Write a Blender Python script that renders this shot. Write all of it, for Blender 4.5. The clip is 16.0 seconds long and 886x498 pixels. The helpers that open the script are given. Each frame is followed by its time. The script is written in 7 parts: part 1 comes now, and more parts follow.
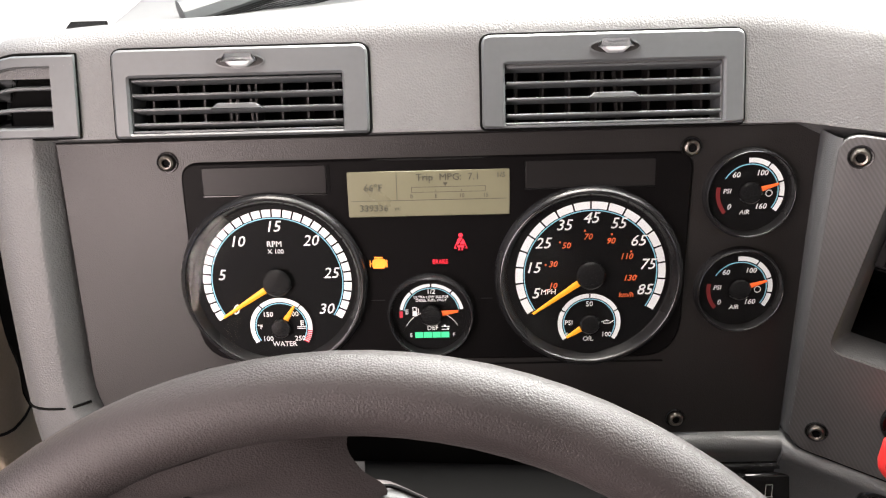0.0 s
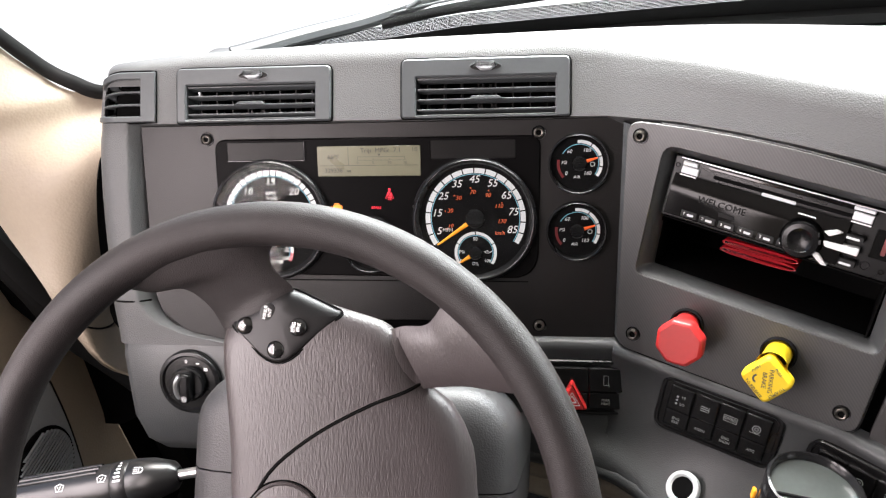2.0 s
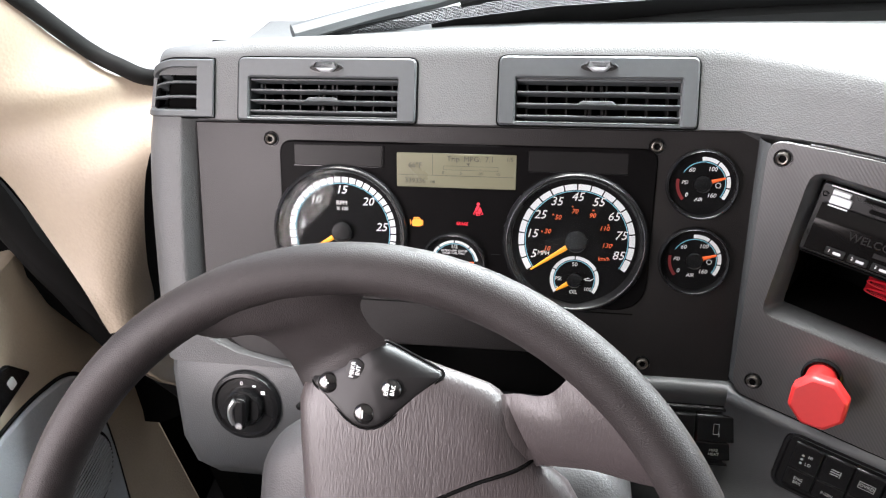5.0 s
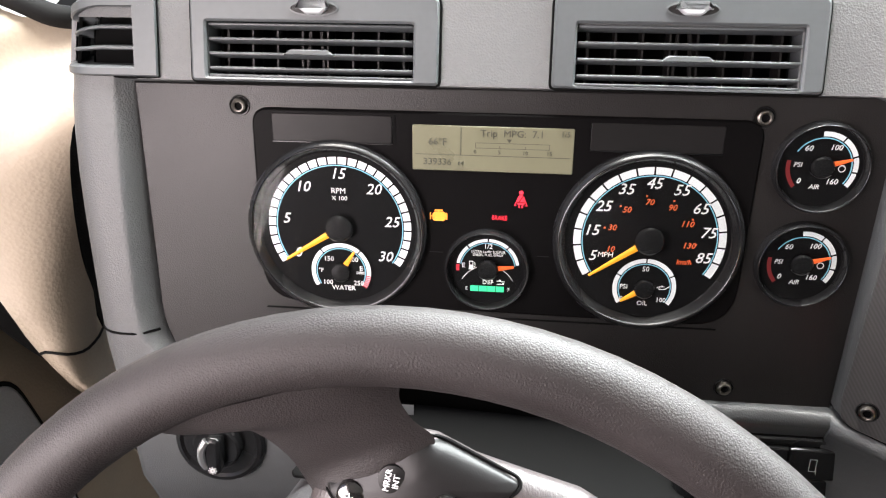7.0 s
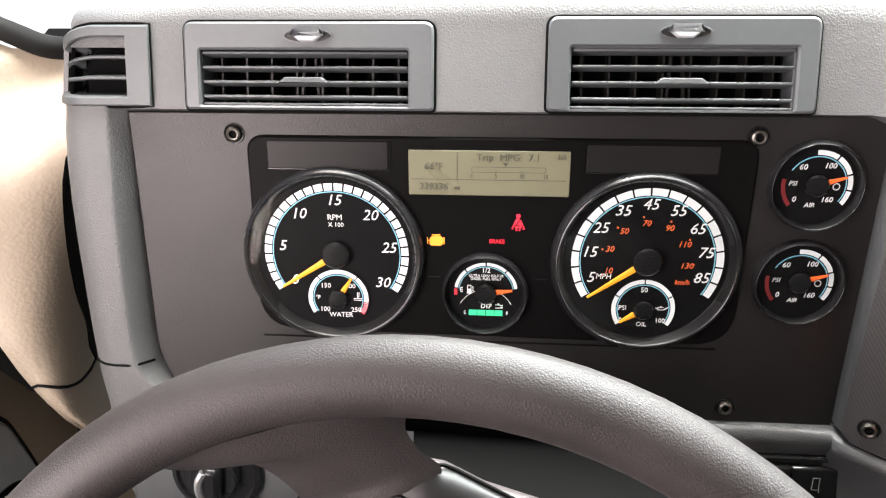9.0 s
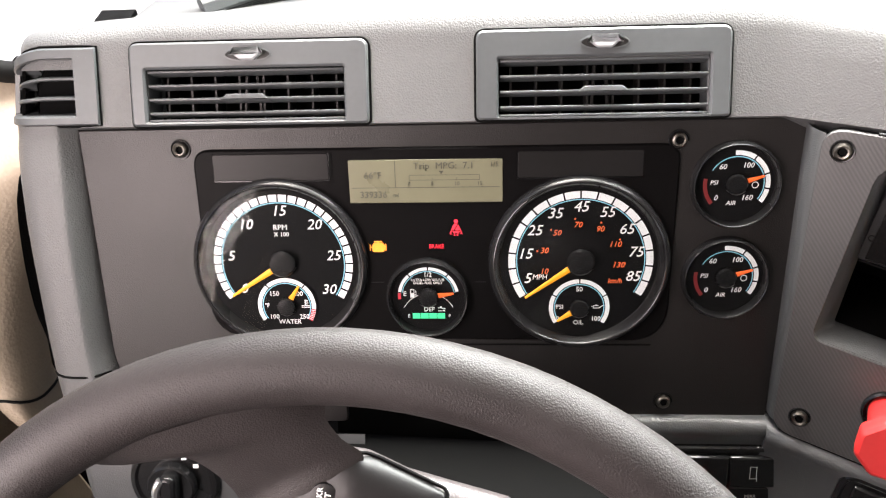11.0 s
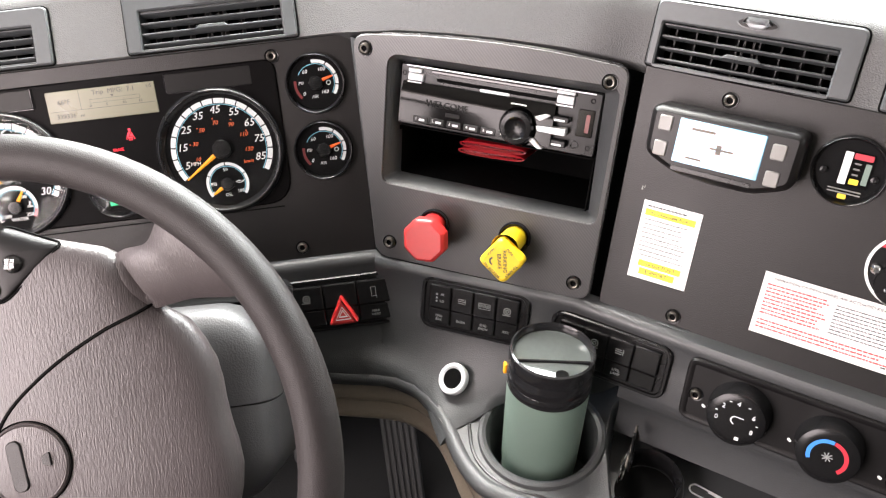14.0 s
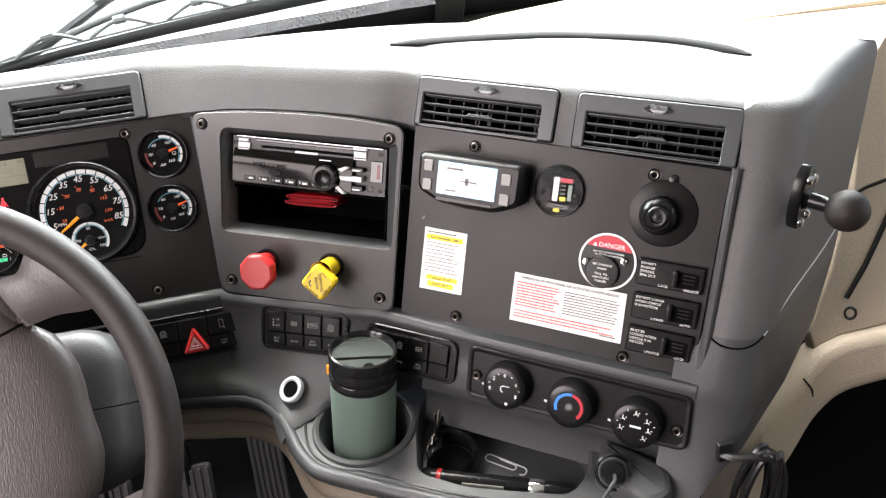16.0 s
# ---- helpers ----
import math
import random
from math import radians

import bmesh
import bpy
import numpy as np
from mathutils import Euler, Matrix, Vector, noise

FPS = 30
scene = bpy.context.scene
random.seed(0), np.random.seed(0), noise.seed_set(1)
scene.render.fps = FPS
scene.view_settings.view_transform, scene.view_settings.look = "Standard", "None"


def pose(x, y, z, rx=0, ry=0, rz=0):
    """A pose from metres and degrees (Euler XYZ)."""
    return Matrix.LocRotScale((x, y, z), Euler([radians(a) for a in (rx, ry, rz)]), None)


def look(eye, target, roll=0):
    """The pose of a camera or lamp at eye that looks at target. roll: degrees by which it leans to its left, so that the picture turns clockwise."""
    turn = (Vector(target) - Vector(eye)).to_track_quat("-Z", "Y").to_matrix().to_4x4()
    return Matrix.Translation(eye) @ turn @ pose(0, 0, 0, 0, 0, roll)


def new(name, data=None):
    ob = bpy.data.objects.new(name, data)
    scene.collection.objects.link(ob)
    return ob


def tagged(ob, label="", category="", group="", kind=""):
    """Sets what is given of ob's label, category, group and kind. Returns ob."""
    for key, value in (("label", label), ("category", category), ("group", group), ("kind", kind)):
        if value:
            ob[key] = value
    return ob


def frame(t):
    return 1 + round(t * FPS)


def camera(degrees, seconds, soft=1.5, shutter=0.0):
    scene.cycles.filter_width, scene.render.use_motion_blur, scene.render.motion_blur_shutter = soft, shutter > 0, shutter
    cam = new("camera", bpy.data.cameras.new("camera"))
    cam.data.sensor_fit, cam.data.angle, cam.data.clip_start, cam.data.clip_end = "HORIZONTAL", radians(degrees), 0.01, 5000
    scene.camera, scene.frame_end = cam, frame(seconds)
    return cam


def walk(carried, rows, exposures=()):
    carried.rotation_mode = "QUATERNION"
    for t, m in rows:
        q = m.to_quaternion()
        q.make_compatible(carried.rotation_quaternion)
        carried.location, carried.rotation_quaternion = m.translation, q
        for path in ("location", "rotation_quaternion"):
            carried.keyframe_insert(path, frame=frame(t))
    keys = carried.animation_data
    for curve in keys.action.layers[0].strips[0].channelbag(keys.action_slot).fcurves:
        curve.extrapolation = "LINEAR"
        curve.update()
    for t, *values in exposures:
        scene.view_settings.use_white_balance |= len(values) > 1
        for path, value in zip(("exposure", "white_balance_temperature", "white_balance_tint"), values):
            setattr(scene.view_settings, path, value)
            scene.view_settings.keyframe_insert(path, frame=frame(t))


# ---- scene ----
cam = camera(59.37, 16.0, 1.2)
PATH = [
    (0, (-0.0054, 0.0337, 1.4933), (-0.0481, 0.7498, 0.7965), -3.28),
    (0.5, (0.0515, -0.0277, 1.5280), (-0.0420, 0.6934, 0.8415), -4.38),
    (1, (0.0989, -0.0881, 1.5459), (-0.0493, 0.6397, 0.8763), -6.63),
    (1.5, (0.1322, -0.1515, 1.5661), (-0.0375, 0.6009, 0.9297), -7.79),
    (2, (0.1526, -0.2173, 1.5655), (-0.0019, 0.5576, 0.9526), -6.51),
    (2.5, (0.1830, -0.2248, 1.5646), (0.0514, 0.5598, 0.9588), -5.18),
    (3, (0.1836, -0.2273, 1.5733), (0.0534, 0.5600, 0.9706), -5.57),
    (3.5, (0.1822, -0.2125, 1.5761), (0.0366, 0.5698, 0.9703), -6.42),
    (4, (0.1717, -0.1990, 1.5737), (0.0144, 0.5736, 0.9586), -6.32),
    (4.5, (0.1311, -0.1742, 1.5675), (-0.0430, 0.5837, 0.9388), -5.73),
    (5, (0.0740, -0.1167, 1.5613), (-0.1034, 0.6150, 0.9031), -6.06),
    (5.2, (0.0550, -0.0860, 1.5559), (-0.1126, 0.6343, 0.8828), -6.36),
    (7.3, (-0.0125, 0.0365, 1.4999), (-0.1157, 0.6935, 0.7531), -3.87),
    (7.5, (-0.0165, 0.0369, 1.4989), (-0.1133, 0.7003, 0.7569), -3.54),
    (8, (-0.0128, 0.0399, 1.5042), (-0.1196, 0.7024, 0.7628), -4.40),
    (8.5, (-0.0128, 0.0402, 1.5047), (-0.1172, 0.7081, 0.7678), -4.43),
    (10.8, (0.0148, 0.0166, 1.5022), (-0.0735, 0.7265, 0.8035), -4.66),
    (11, (0.0225, 0.0187, 1.5103), (-0.0667, 0.7169, 0.8001), -5.12),
    (11.5, (0.0562, -0.0096, 1.5169), (-0.0247, 0.6949, 0.8118), -5.54),
    (12, (0.1201, -0.0675, 1.5184), (0.0532, 0.6637, 0.8394), -5.51),
    (12.5, (0.1686, -0.1436, 1.5312), (0.0992, 0.5956, 0.8613), -5.74),
    (13, (0.2029, -0.1878, 1.5199), (0.1375, 0.5548, 0.8534), -6.44),
    (13.5, (0.2267, -0.2089, 1.5106), (0.1943, 0.5359, 0.8442), -6.85),
    (14, (0.2561, -0.2642, 1.5265), (0.2710, 0.4935, 0.8741), -6.10),
    (14.5, (0.2758, -0.3615, 1.5489), (0.3437, 0.4213, 0.9303), -4.71),
    (15, (0.2924, -0.4223, 1.5647), (0.3991, 0.3820, 0.9801), -4.29),
    (15.5, (0.2985, -0.4520, 1.5627), (0.4391, 0.3608, 0.9973), -4.13),
    (16, (0.3201, -0.4654, 1.5746), (0.4785, 0.3458, 1.0117), -4.06),
]
walk(cam, [(t, look(eye, target, roll)) for t, eye, target, roll in PATH],
     [(0, 0.96, 6850, 12), (1.5, 0.77, 6550, 10), (3.5, 0.56, 6400, 9), (5, 0.88, 6250, 8), (7.5, 1.11, 6500, 9), (8.5, 1.11, 6550, 9), (11, 1.02, 6750, 11), (12, 1.00, 6750, 12), (12.5, 1.04, 6750, 11), (13.5, 1.05, 6650, 10),
      (14.5, 1.00, 6600, 10), (15.2, 0.82, 6500, 9), (16, 0.62, 6500, 9)])


# ---- world, daylight ----
world = bpy.data.worlds.new("sky")
scene.world = world
world.use_nodes = True
wn = world.node_tree.nodes
sky = wn.new("ShaderNodeTexSky")
sky.sky_type, sky.sun_disc = "NISHITA", False
sky.sun_elevation, sky.sun_rotation = radians(64), radians(-16)
sky.air_density, sky.dust_density = 1.0, 3.0
world.node_tree.links.new(sky.outputs[0], wn["Background"].inputs[0])
wn["Background"].inputs[1].default_value = 0.15
sun = new("sun", bpy.data.lights.new("sun", "SUN"))
sun.data.energy, sun.data.angle, sun.data.color = 5.0, radians(30), (1.0, 0.96, 0.92)
sun.matrix_world = look((-0.5, 2.0, 4.9), (0, 0.2, 1.0))
for nm, place, to, size, power, tint in (
        ("windshield_daylight", (0.58, 0.655, 1.53), (0.54, 0.05, 1.26), (1.42, 0.38), 50.0, (0.965, 1.0, 0.985)),
        ("driver_window_daylight", (-0.535, -0.42, 1.52), (0.60, -0.42, 1.32), (0.95, 0.72), 20.0, (1.0, 0.865, 0.86)),
        ("passenger_window_daylight", (1.74, -0.35, 1.55), (0.4, 0.1, 1.0), (0.8, 0.55), 3.0, (1.0, 0.98, 0.96))):
    lamp = new(nm, bpy.data.lights.new(nm, "AREA"))
    lamp.data.shape, lamp.data.size, lamp.data.size_y = "RECTANGLE", size[0], size[1]
    lamp.data.energy, lamp.data.color = power, tint
    lamp.matrix_world = look(place, to)


# ---- materials ----
def material(name, colour, rough=0.5, metal=0.0, grain=0.0, scale=900.0, cells=0.0, cell_scale=500.0,
             stains=0.15, stain_scale=9.0, emit=0.0, coat=0.0, wrinkle=0.0, spec=0.5):
    """Painted plastic, rubber or metal: colour with soft stains and fine mottling, relief of noise grain and leather cells."""
    m = bpy.data.materials.new(name)
    m.use_nodes = True
    nodes, link = m.node_tree.nodes, m.node_tree.links.new
    b = nodes["Principled BSDF"]
    b.inputs["Metallic"].default_value = metal
    b.inputs["Coat Weight"].default_value = coat
    b.inputs["Specular IOR Level"].default_value = spec
    b.inputs["Coat Roughness"].default_value = 0.08
    place = nodes.new("ShaderNodeTexCoord").outputs["Object"]
    wide = nodes.new("ShaderNodeTexNoise")
    wide.inputs["Scale"].default_value, wide.inputs["Detail"].default_value = stain_scale, 6
    fine = nodes.new("ShaderNodeTexNoise")
    fine.inputs["Scale"].default_value, fine.inputs["Detail"].default_value = 240.0, 3
    link(place, wide.inputs["Vector"])
    link(place, fine.inputs["Vector"])
    add = nodes.new("ShaderNodeMath")
    add.operation = "MULTIPLY_ADD"
    link(fine.outputs[0], add.inputs[0])
    add.inputs[1].default_value = 0.35
    link(wide.outputs[0], add.inputs[2])
    ramp = nodes.new("ShaderNodeMapRange")
    link(add.outputs[0], ramp.inputs[0])
    ramp.inputs[1].default_value, ramp.inputs[2].default_value = 0.35, 1.0
    ramp.inputs[3].default_value, ramp.inputs[4].default_value = 1 - stains, 1 + stains
    mul = nodes.new("ShaderNodeVectorMath")
    mul.operation = "SCALE"
    mul.inputs[0].default_value = colour
    link(ramp.outputs[0], mul.inputs["Scale"])
    link(mul.outputs[0], b.inputs["Base Color"])
    r = nodes.new("ShaderNodeMapRange")
    link(wide.outputs[0], r.inputs[0])
    r.inputs[1].default_value, r.inputs[2].default_value = 0.3, 0.7
    r.inputs[3].default_value, r.inputs[4].default_value = max(rough - 0.06, 0.02), rough + 0.06
    link(r.outputs[0], b.inputs["Roughness"])
    normal = None
    if cells:
        v = nodes.new("ShaderNodeTexVoronoi")
        v.inputs["Scale"].default_value = cell_scale
        v.inputs["Randomness"].default_value = 1.0
        link(place, v.inputs["Vector"])
        bump = nodes.new("ShaderNodeBump")
        bump.inputs["Strength"].default_value, bump.inputs["Distance"].default_value = cells, 0.0006
        link(v.outputs["Distance"], bump.inputs["Height"])
        normal = bump.outputs[0]
    if grain:
        g = nodes.new("ShaderNodeTexNoise")
        g.inputs["Scale"].default_value, g.inputs["Detail"].default_value = scale, 2
        link(place, g.inputs["Vector"])
        bump = nodes.new("ShaderNodeBump")
        bump.inputs["Strength"].default_value, bump.inputs["Distance"].default_value = grain, 0.0004
        link(g.outputs[0], bump.inputs["Height"])
        if normal:
            link(normal, bump.inputs["Normal"])
        normal = bump.outputs[0]
    if wrinkle:
        stretch = nodes.new("ShaderNodeMapping")
        stretch.inputs["Scale"].default_value = (1.0, 0.16, 0.5)
        link(place, stretch.inputs["Vector"])
        g = nodes.new("ShaderNodeTexNoise")
        g.inputs["Scale"].default_value, g.inputs["Detail"].default_value, g.inputs["Distortion"].default_value = 900.0, 1.5, 0.6
        link(stretch.outputs[0], g.inputs["Vector"])
        bump = nodes.new("ShaderNodeBump")
        bump.inputs["Strength"].default_value, bump.inputs["Distance"].default_value = wrinkle, 0.0012
        link(g.outputs[0], bump.inputs["Height"])
        if normal:
            link(normal, bump.inputs["Normal"])
        normal = bump.outputs[0]
    if normal:
        link(normal, b.inputs["Normal"])
    if emit:
        b.inputs["Emission Color"].default_value = (*colour, 1)
        b.inputs["Emission Strength"].default_value = emit
    return m


PAD = material("soft_grey_dash_skin", (0.086, 0.0875, 0.0885), 0.50, cells=0.5, cell_scale=800, grain=0.28, scale=1300)
TRIM = material("grey_trim_plastic", (0.049, 0.0515, 0.0530), 0.44, cells=0.22, cell_scale=850, grain=0.2, scale=1300, spec=0.5)
VENT = material("vent_grey_plastic", (0.058, 0.0625, 0.0655), 0.38, grain=0.12, scale=2500, spec=0.45)
CHAR = material("charcoal_panel_plastic", (0.0085, 0.0074, 0.0072), 0.42, cells=0.2, cell_scale=1100, grain=0.15, scale=2000, stains=0.2, spec=0.36)
HOUSE = material("black_cluster_plastic", (0.0034, 0.0031, 0.0032), 0.42, cells=0.12, cell_scale=1500, spec=0.04)
RING = material("gauge_bezel_black", (0.009, 0.009, 0.0095), 0.26, spec=0.28)
DIAL = material("matt_dial_black", (0.0045, 0.0045, 0.0048), 0.55, spec=0.06)
BLACK = material("black_plastic", (0.0062, 0.0062, 0.0066), 0.27, grain=0.05, scale=2000, spec=0.28)
PADBLACK = material("satin_black_pad", (0.0070, 0.0066, 0.0068), 0.38, grain=0.1, scale=1500, spec=0.22)
GLOSSBUTTON = material("glossy_black_button", (0.0075, 0.007, 0.007), 0.16, spec=0.8)
STALKBLACK = material("satin_black_stalk", (0.010, 0.010, 0.0105), 0.33, grain=0.1, scale=1500, spec=0.6)
RADIOGLASS = material("smoked_display_acrylic", (0.0035, 0.0032, 0.0032), 0.10, spec=0.22)
SWITCHBLACK = material("black_switch_plastic", (0.0055, 0.0055, 0.0058), 0.22, grain=0.08, scale=1500, spec=0.3)
# near-black; also stands in for deep shade in openings, gaps and the footwell
MATT = material("matt_black_and_deep_shade", (0.003, 0.003, 0.003), 0.8, spec=0.06)
GLOSS = material("gloss_black_acrylic", (0.003, 0.003, 0.003), 0.05)
DULL = material("smoked_lamp_window", (0.010, 0.0094, 0.0094), 0.36, spec=0.14)
RUBBER = material("wheel_rim_leatherette", (0.0165, 0.0138, 0.0138), 0.54, grain=0.34, scale=1700, stains=0.4, stain_scale=14, spec=0.26, cells=0.3, cell_scale=1100)
HUB = material("wheel_hub_leather_grain", (0.042, 0.035, 0.0355), 0.42, wrinkle=0.34, grain=0.2, scale=1800, spec=0.5, stains=0.2)
SHROUD = material("column_shroud_grey", (0.034, 0.033, 0.0345), 0.5, cells=0.3, cell_scale=700)
TAN = material("tan_trim_plastic", (0.39, 0.325, 0.25), 0.55, cells=0.45, cell_scale=350, stains=0.12)
SEAL = material("black_rubber_seal", (0.0080, 0.0080, 0.0080), 0.65, grain=0.2, scale=500, spec=0.12)
WHITE = material("white_print", (0.80, 0.81, 0.80), 0.5, stains=0.03)
CYAN = material("pale_blue_print", (0.20, 0.52, 0.66), 0.5, stains=0.03)
BAND = material("silver_white_scale", (0.74, 0.77, 0.78), 0.45, stains=0.05)
KMH = material("red_orange_print", (0.80, 0.14, 0.04), 0.5, emit=0.04, stains=0.03)
NEEDLE = material("yellow_orange_needle", (0.95, 0.36, 0.015), 0.5, emit=0.12, stains=0.03)
LCD = material("olive_lcd", (0.135, 0.131, 0.083), 0.32, stains=0.05, stain_scale=20)
LCDINK = material("lcd_segments", (0.045, 0.045, 0.032), 0.4)
AMBER = material("amber_lamp", (1.0, 0.27, 0.02), 0.5, emit=0.3, stains=0.02)
REDNEEDLE = material("red_orange_needle", (0.90, 0.13, 0.02), 0.5, emit=0.12, stains=0.03)
REDLAMP = material("red_lamp", (0.80, 0.02, 0.045), 0.5, emit=0.22, stains=0.02)
GREENLAMP = material("green_lamp", (0.03, 0.55, 0.24), 0.5, emit=0.25, stains=0.02)
REDPL = material("red_knob_plastic", (0.54, 0.028, 0.028), 0.38, grain=0.1, scale=400, stains=0.1)
YELPL = material("yellow_knob_plastic", (0.83, 0.58, 0.02), 0.38, grain=0.1, scale=400, stains=0.1)
STEEL = material("dark_steel_screw", (0.135, 0.125, 0.112), 0.38, metal=1.0)
# metal for thin lines that stand in for edge highlights
LIT_EDGE_METAL = material("lit_edge_metal", (0.055, 0.055, 0.057), 0.25, metal=1.0)
CURTAIN = material("dark_sleeper_cloth", (0.020, 0.019, 0.018), 0.85, grain=0.4, scale=200)
CHROME = material("chrome", (0.75, 0.76, 0.77), 0.12, metal=1.0)
SLIDER = material("pale_grey_slider", (0.30, 0.31, 0.32), 0.35, stains=0.05)
FOAM = material("black_foam", (0.012, 0.012, 0.012), 0.95, grain=0.8, scale=900, cells=0.8, cell_scale=700, spec=0.1)
SILVER = material("satin_silver_key", (0.66, 0.68, 0.70), 0.35, stains=0.05)
KEYWHITE = material("white_key_plastic", (0.74, 0.75, 0.76), 0.42, stains=0.06)
SATIN = material("satin_metal_grip", (0.46, 0.46, 0.46), 0.32, metal=0.9, stains=0.05)
LEGEND = material("white_switch_legend", (0.26, 0.27, 0.265), 0.5, stains=0.05)
DIMTEXT = material("unlit_display_text", (0.0105, 0.0100, 0.0100), 0.6, spec=0.2)
PAPER = material("white_label_paper", (0.80, 0.80, 0.78), 0.55, stains=0.04)
INK = material("black_ink", (0.07, 0.07, 0.07), 0.6)
DARKRED = material("dim_red_print", (0.16, 0.010, 0.012), 0.5)
REDINK = material("red_ink", (0.72, 0.09, 0.09), 0.6)
YELINK = material("yellow_marker", (0.95, 0.78, 0.05), 0.6)
GREENCUP = material("sage_green_steel", (0.155, 0.215, 0.180), 0.40, grain=0.35, scale=1500, stains=0.06)
LID = material("black_lid_plastic", (0.014, 0.014, 0.015), 0.22)
LIDTOP = material("smoky_clear_lid", (0.07, 0.078, 0.075), 0.10, coat=0.6)
REDGLOSS = material("red_plastic", (0.40, 0.012, 0.02), 0.2)
SCREEN = material("blue_lcd", (0.06, 0.25, 0.38), 0.16, emit=0.12, stains=0.05, coat=1.0)
KEYGREY = material("translucent_grey_key", (0.17, 0.167, 0.155), 0.4)
PORTRED = material("dark_red_port_plastic", (0.14, 0.028, 0.028), 0.3)
BLUEINK = material("blue_print", (0.04, 0.24, 0.75), 0.5)
COLDRED = material("red_print", (0.52, 0.02, 0.04), 0.5)
TAUPE = material("taupe_trim_plastic", (0.26, 0.215, 0.165), 0.55, cells=0.45, cell_scale=350, stains=0.15)
HEADLINER = material("grey_headliner_cloth", (0.18, 0.172, 0.16), 0.9, grain=0.4, scale=300)
CARPET = material("dark_mat_and_groove_shade", (0.010, 0.010, 0.0105), 0.85, grain=0.8, scale=300, spec=0.08)
PEDAL = material("pedal_rubber", (0.045, 0.045, 0.047), 0.7, grain=0.3, scale=300)
HOODPAINT = material("white_hood_paint", (0.80, 0.80, 0.79), 0.3, coat=0.6, stains=0.04)
WIPERM = material("wiper_grey", (0.045, 0.048, 0.050), 0.5, grain=0.2, scale=300)
DOORCLOTH = material("grey_door_insert", (0.34, 0.36, 0.385), 0.7, cells=0.4, cell_scale=500)
ASPHALT = material("pale_concrete", (0.50, 0.49, 0.475), 0.8, grain=0.5, scale=60, stains=0.25, stain_scale=0.8)


def weave():
    """Grey plastic with a fine diagonal ribbed relief."""
    m = material("ribbed_grey_plastic", (0.043, 0.0425, 0.0425), 0.42, stains=0.15)
    nodes, link = m.node_tree.nodes, m.node_tree.links.new
    w = nodes.new("ShaderNodeTexWave")
    w.bands_direction = "DIAGONAL"
    w.inputs["Scale"].default_value, w.inputs["Distortion"].default_value = 200.0, 0.3
    link(nodes["Texture Coordinate"].outputs["Object"], w.inputs["Vector"])
    base = nodes["Principled BSDF"].inputs["Base Color"]
    tone = nodes.new("ShaderNodeMapRange")
    link(w.outputs["Fac"], tone.inputs[0])
    tone.inputs[3].default_value, tone.inputs[4].default_value = 0.80, 1.16
    mul = nodes.new("ShaderNodeVectorMath")
    mul.operation = "SCALE"
    link(base.links[0].from_socket, mul.inputs[0])
    link(tone.outputs[0], mul.inputs["Scale"])
    link(mul.outputs[0], base)
    bump = nodes.new("ShaderNodeBump")
    bump.inputs["Strength"].default_value, bump.inputs["Distance"].default_value = 0.3, 0.0002
    link(w.outputs["Fac"], bump.inputs["Height"])
    link(bump.outputs[0], nodes["Principled BSDF"].inputs["Normal"])
    return m


WEAVE = weave()


def clear_glass(name, tint=(1, 1, 1), rough=0.0, ior=1.45):
    m = bpy.data.materials.new(name)
    m.use_nodes = True
    n, link = m.node_tree.nodes, m.node_tree.links.new
    n.remove(n["Principled BSDF"])
    t = n.new("ShaderNodeBsdfTransparent")
    t.inputs[0].default_value = (*tint, 1)
    g = n.new("ShaderNodeBsdfGlossy")
    g.inputs["Roughness"].default_value = rough
    f = n.new("ShaderNodeFresnel")
    f.inputs[0].default_value = ior
    mix = n.new("ShaderNodeMixShader")
    link(f.outputs[0], mix.inputs[0])
    link(t.outputs[0], mix.inputs[1])
    link(g.outputs[0], mix.inputs[2])
    link(mix.outputs[0], n["Material Output"].inputs[0])
    return m


LENS = clear_glass("gauge_lens", (0.96, 0.97, 0.97), 0.04, 1.25)
PANE = clear_glass("window_glass", (0.97, 0.98, 0.98), 0.0, 1.15)



# ---- mesh helpers ----
def mesh_of(name, bm, mat, smooth=35):
    bmesh.ops.recalc_face_normals(bm, faces=bm.faces)
    me = bpy.data.meshes.new(name)
    bm.to_mesh(me)
    bm.free()
    for one in (mat if isinstance(mat, (list, tuple)) else [mat]):
        me.materials.append(one)
    me.shade_smooth()
    me.set_sharp_from_angle(angle=radians(smooth))
    # wide plane caps keep one normal
    for face in me.polygons:
        if len(face.vertices) > 7 and max(abs((me.vertices[v].co - face.center).dot(face.normal)) for v in face.vertices) < 2e-5:
            face.use_smooth = False
    return me


def part(name, bm, mat, parent=None, label="", m=None, smooth=35):
    """Links a bmesh as one mesh object, under a thing or a part."""
    ob = new(name, mesh_of(name, bm, mat, smooth))
    if m is not None:
        ob.matrix_basis = m
    if parent:
        ob.parent = parent
    return tagged(ob, label)


def thing(name, m, label, category, group="", kind=""):
    ob = new(name)
    ob.empty_display_size = 0.02
    ob.matrix_basis = m
    return tagged(ob, label, category, group, kind)


def axes(o, u, v):
    """A frame with its x along u, its y near v and its z towards the driver."""
    u, v = Vector(u).normalized(), Vector(v)
    n = u.cross(v).normalized()
    v = n.cross(u)
    m = Matrix((u, v, n)).transposed().to_4x4()
    m.translation = o
    return m


def shift(x, y, z=0.0, rz=0.0, rx=0.0, ry=0.0):
    return pose(x, y, z, rx, ry, rz)


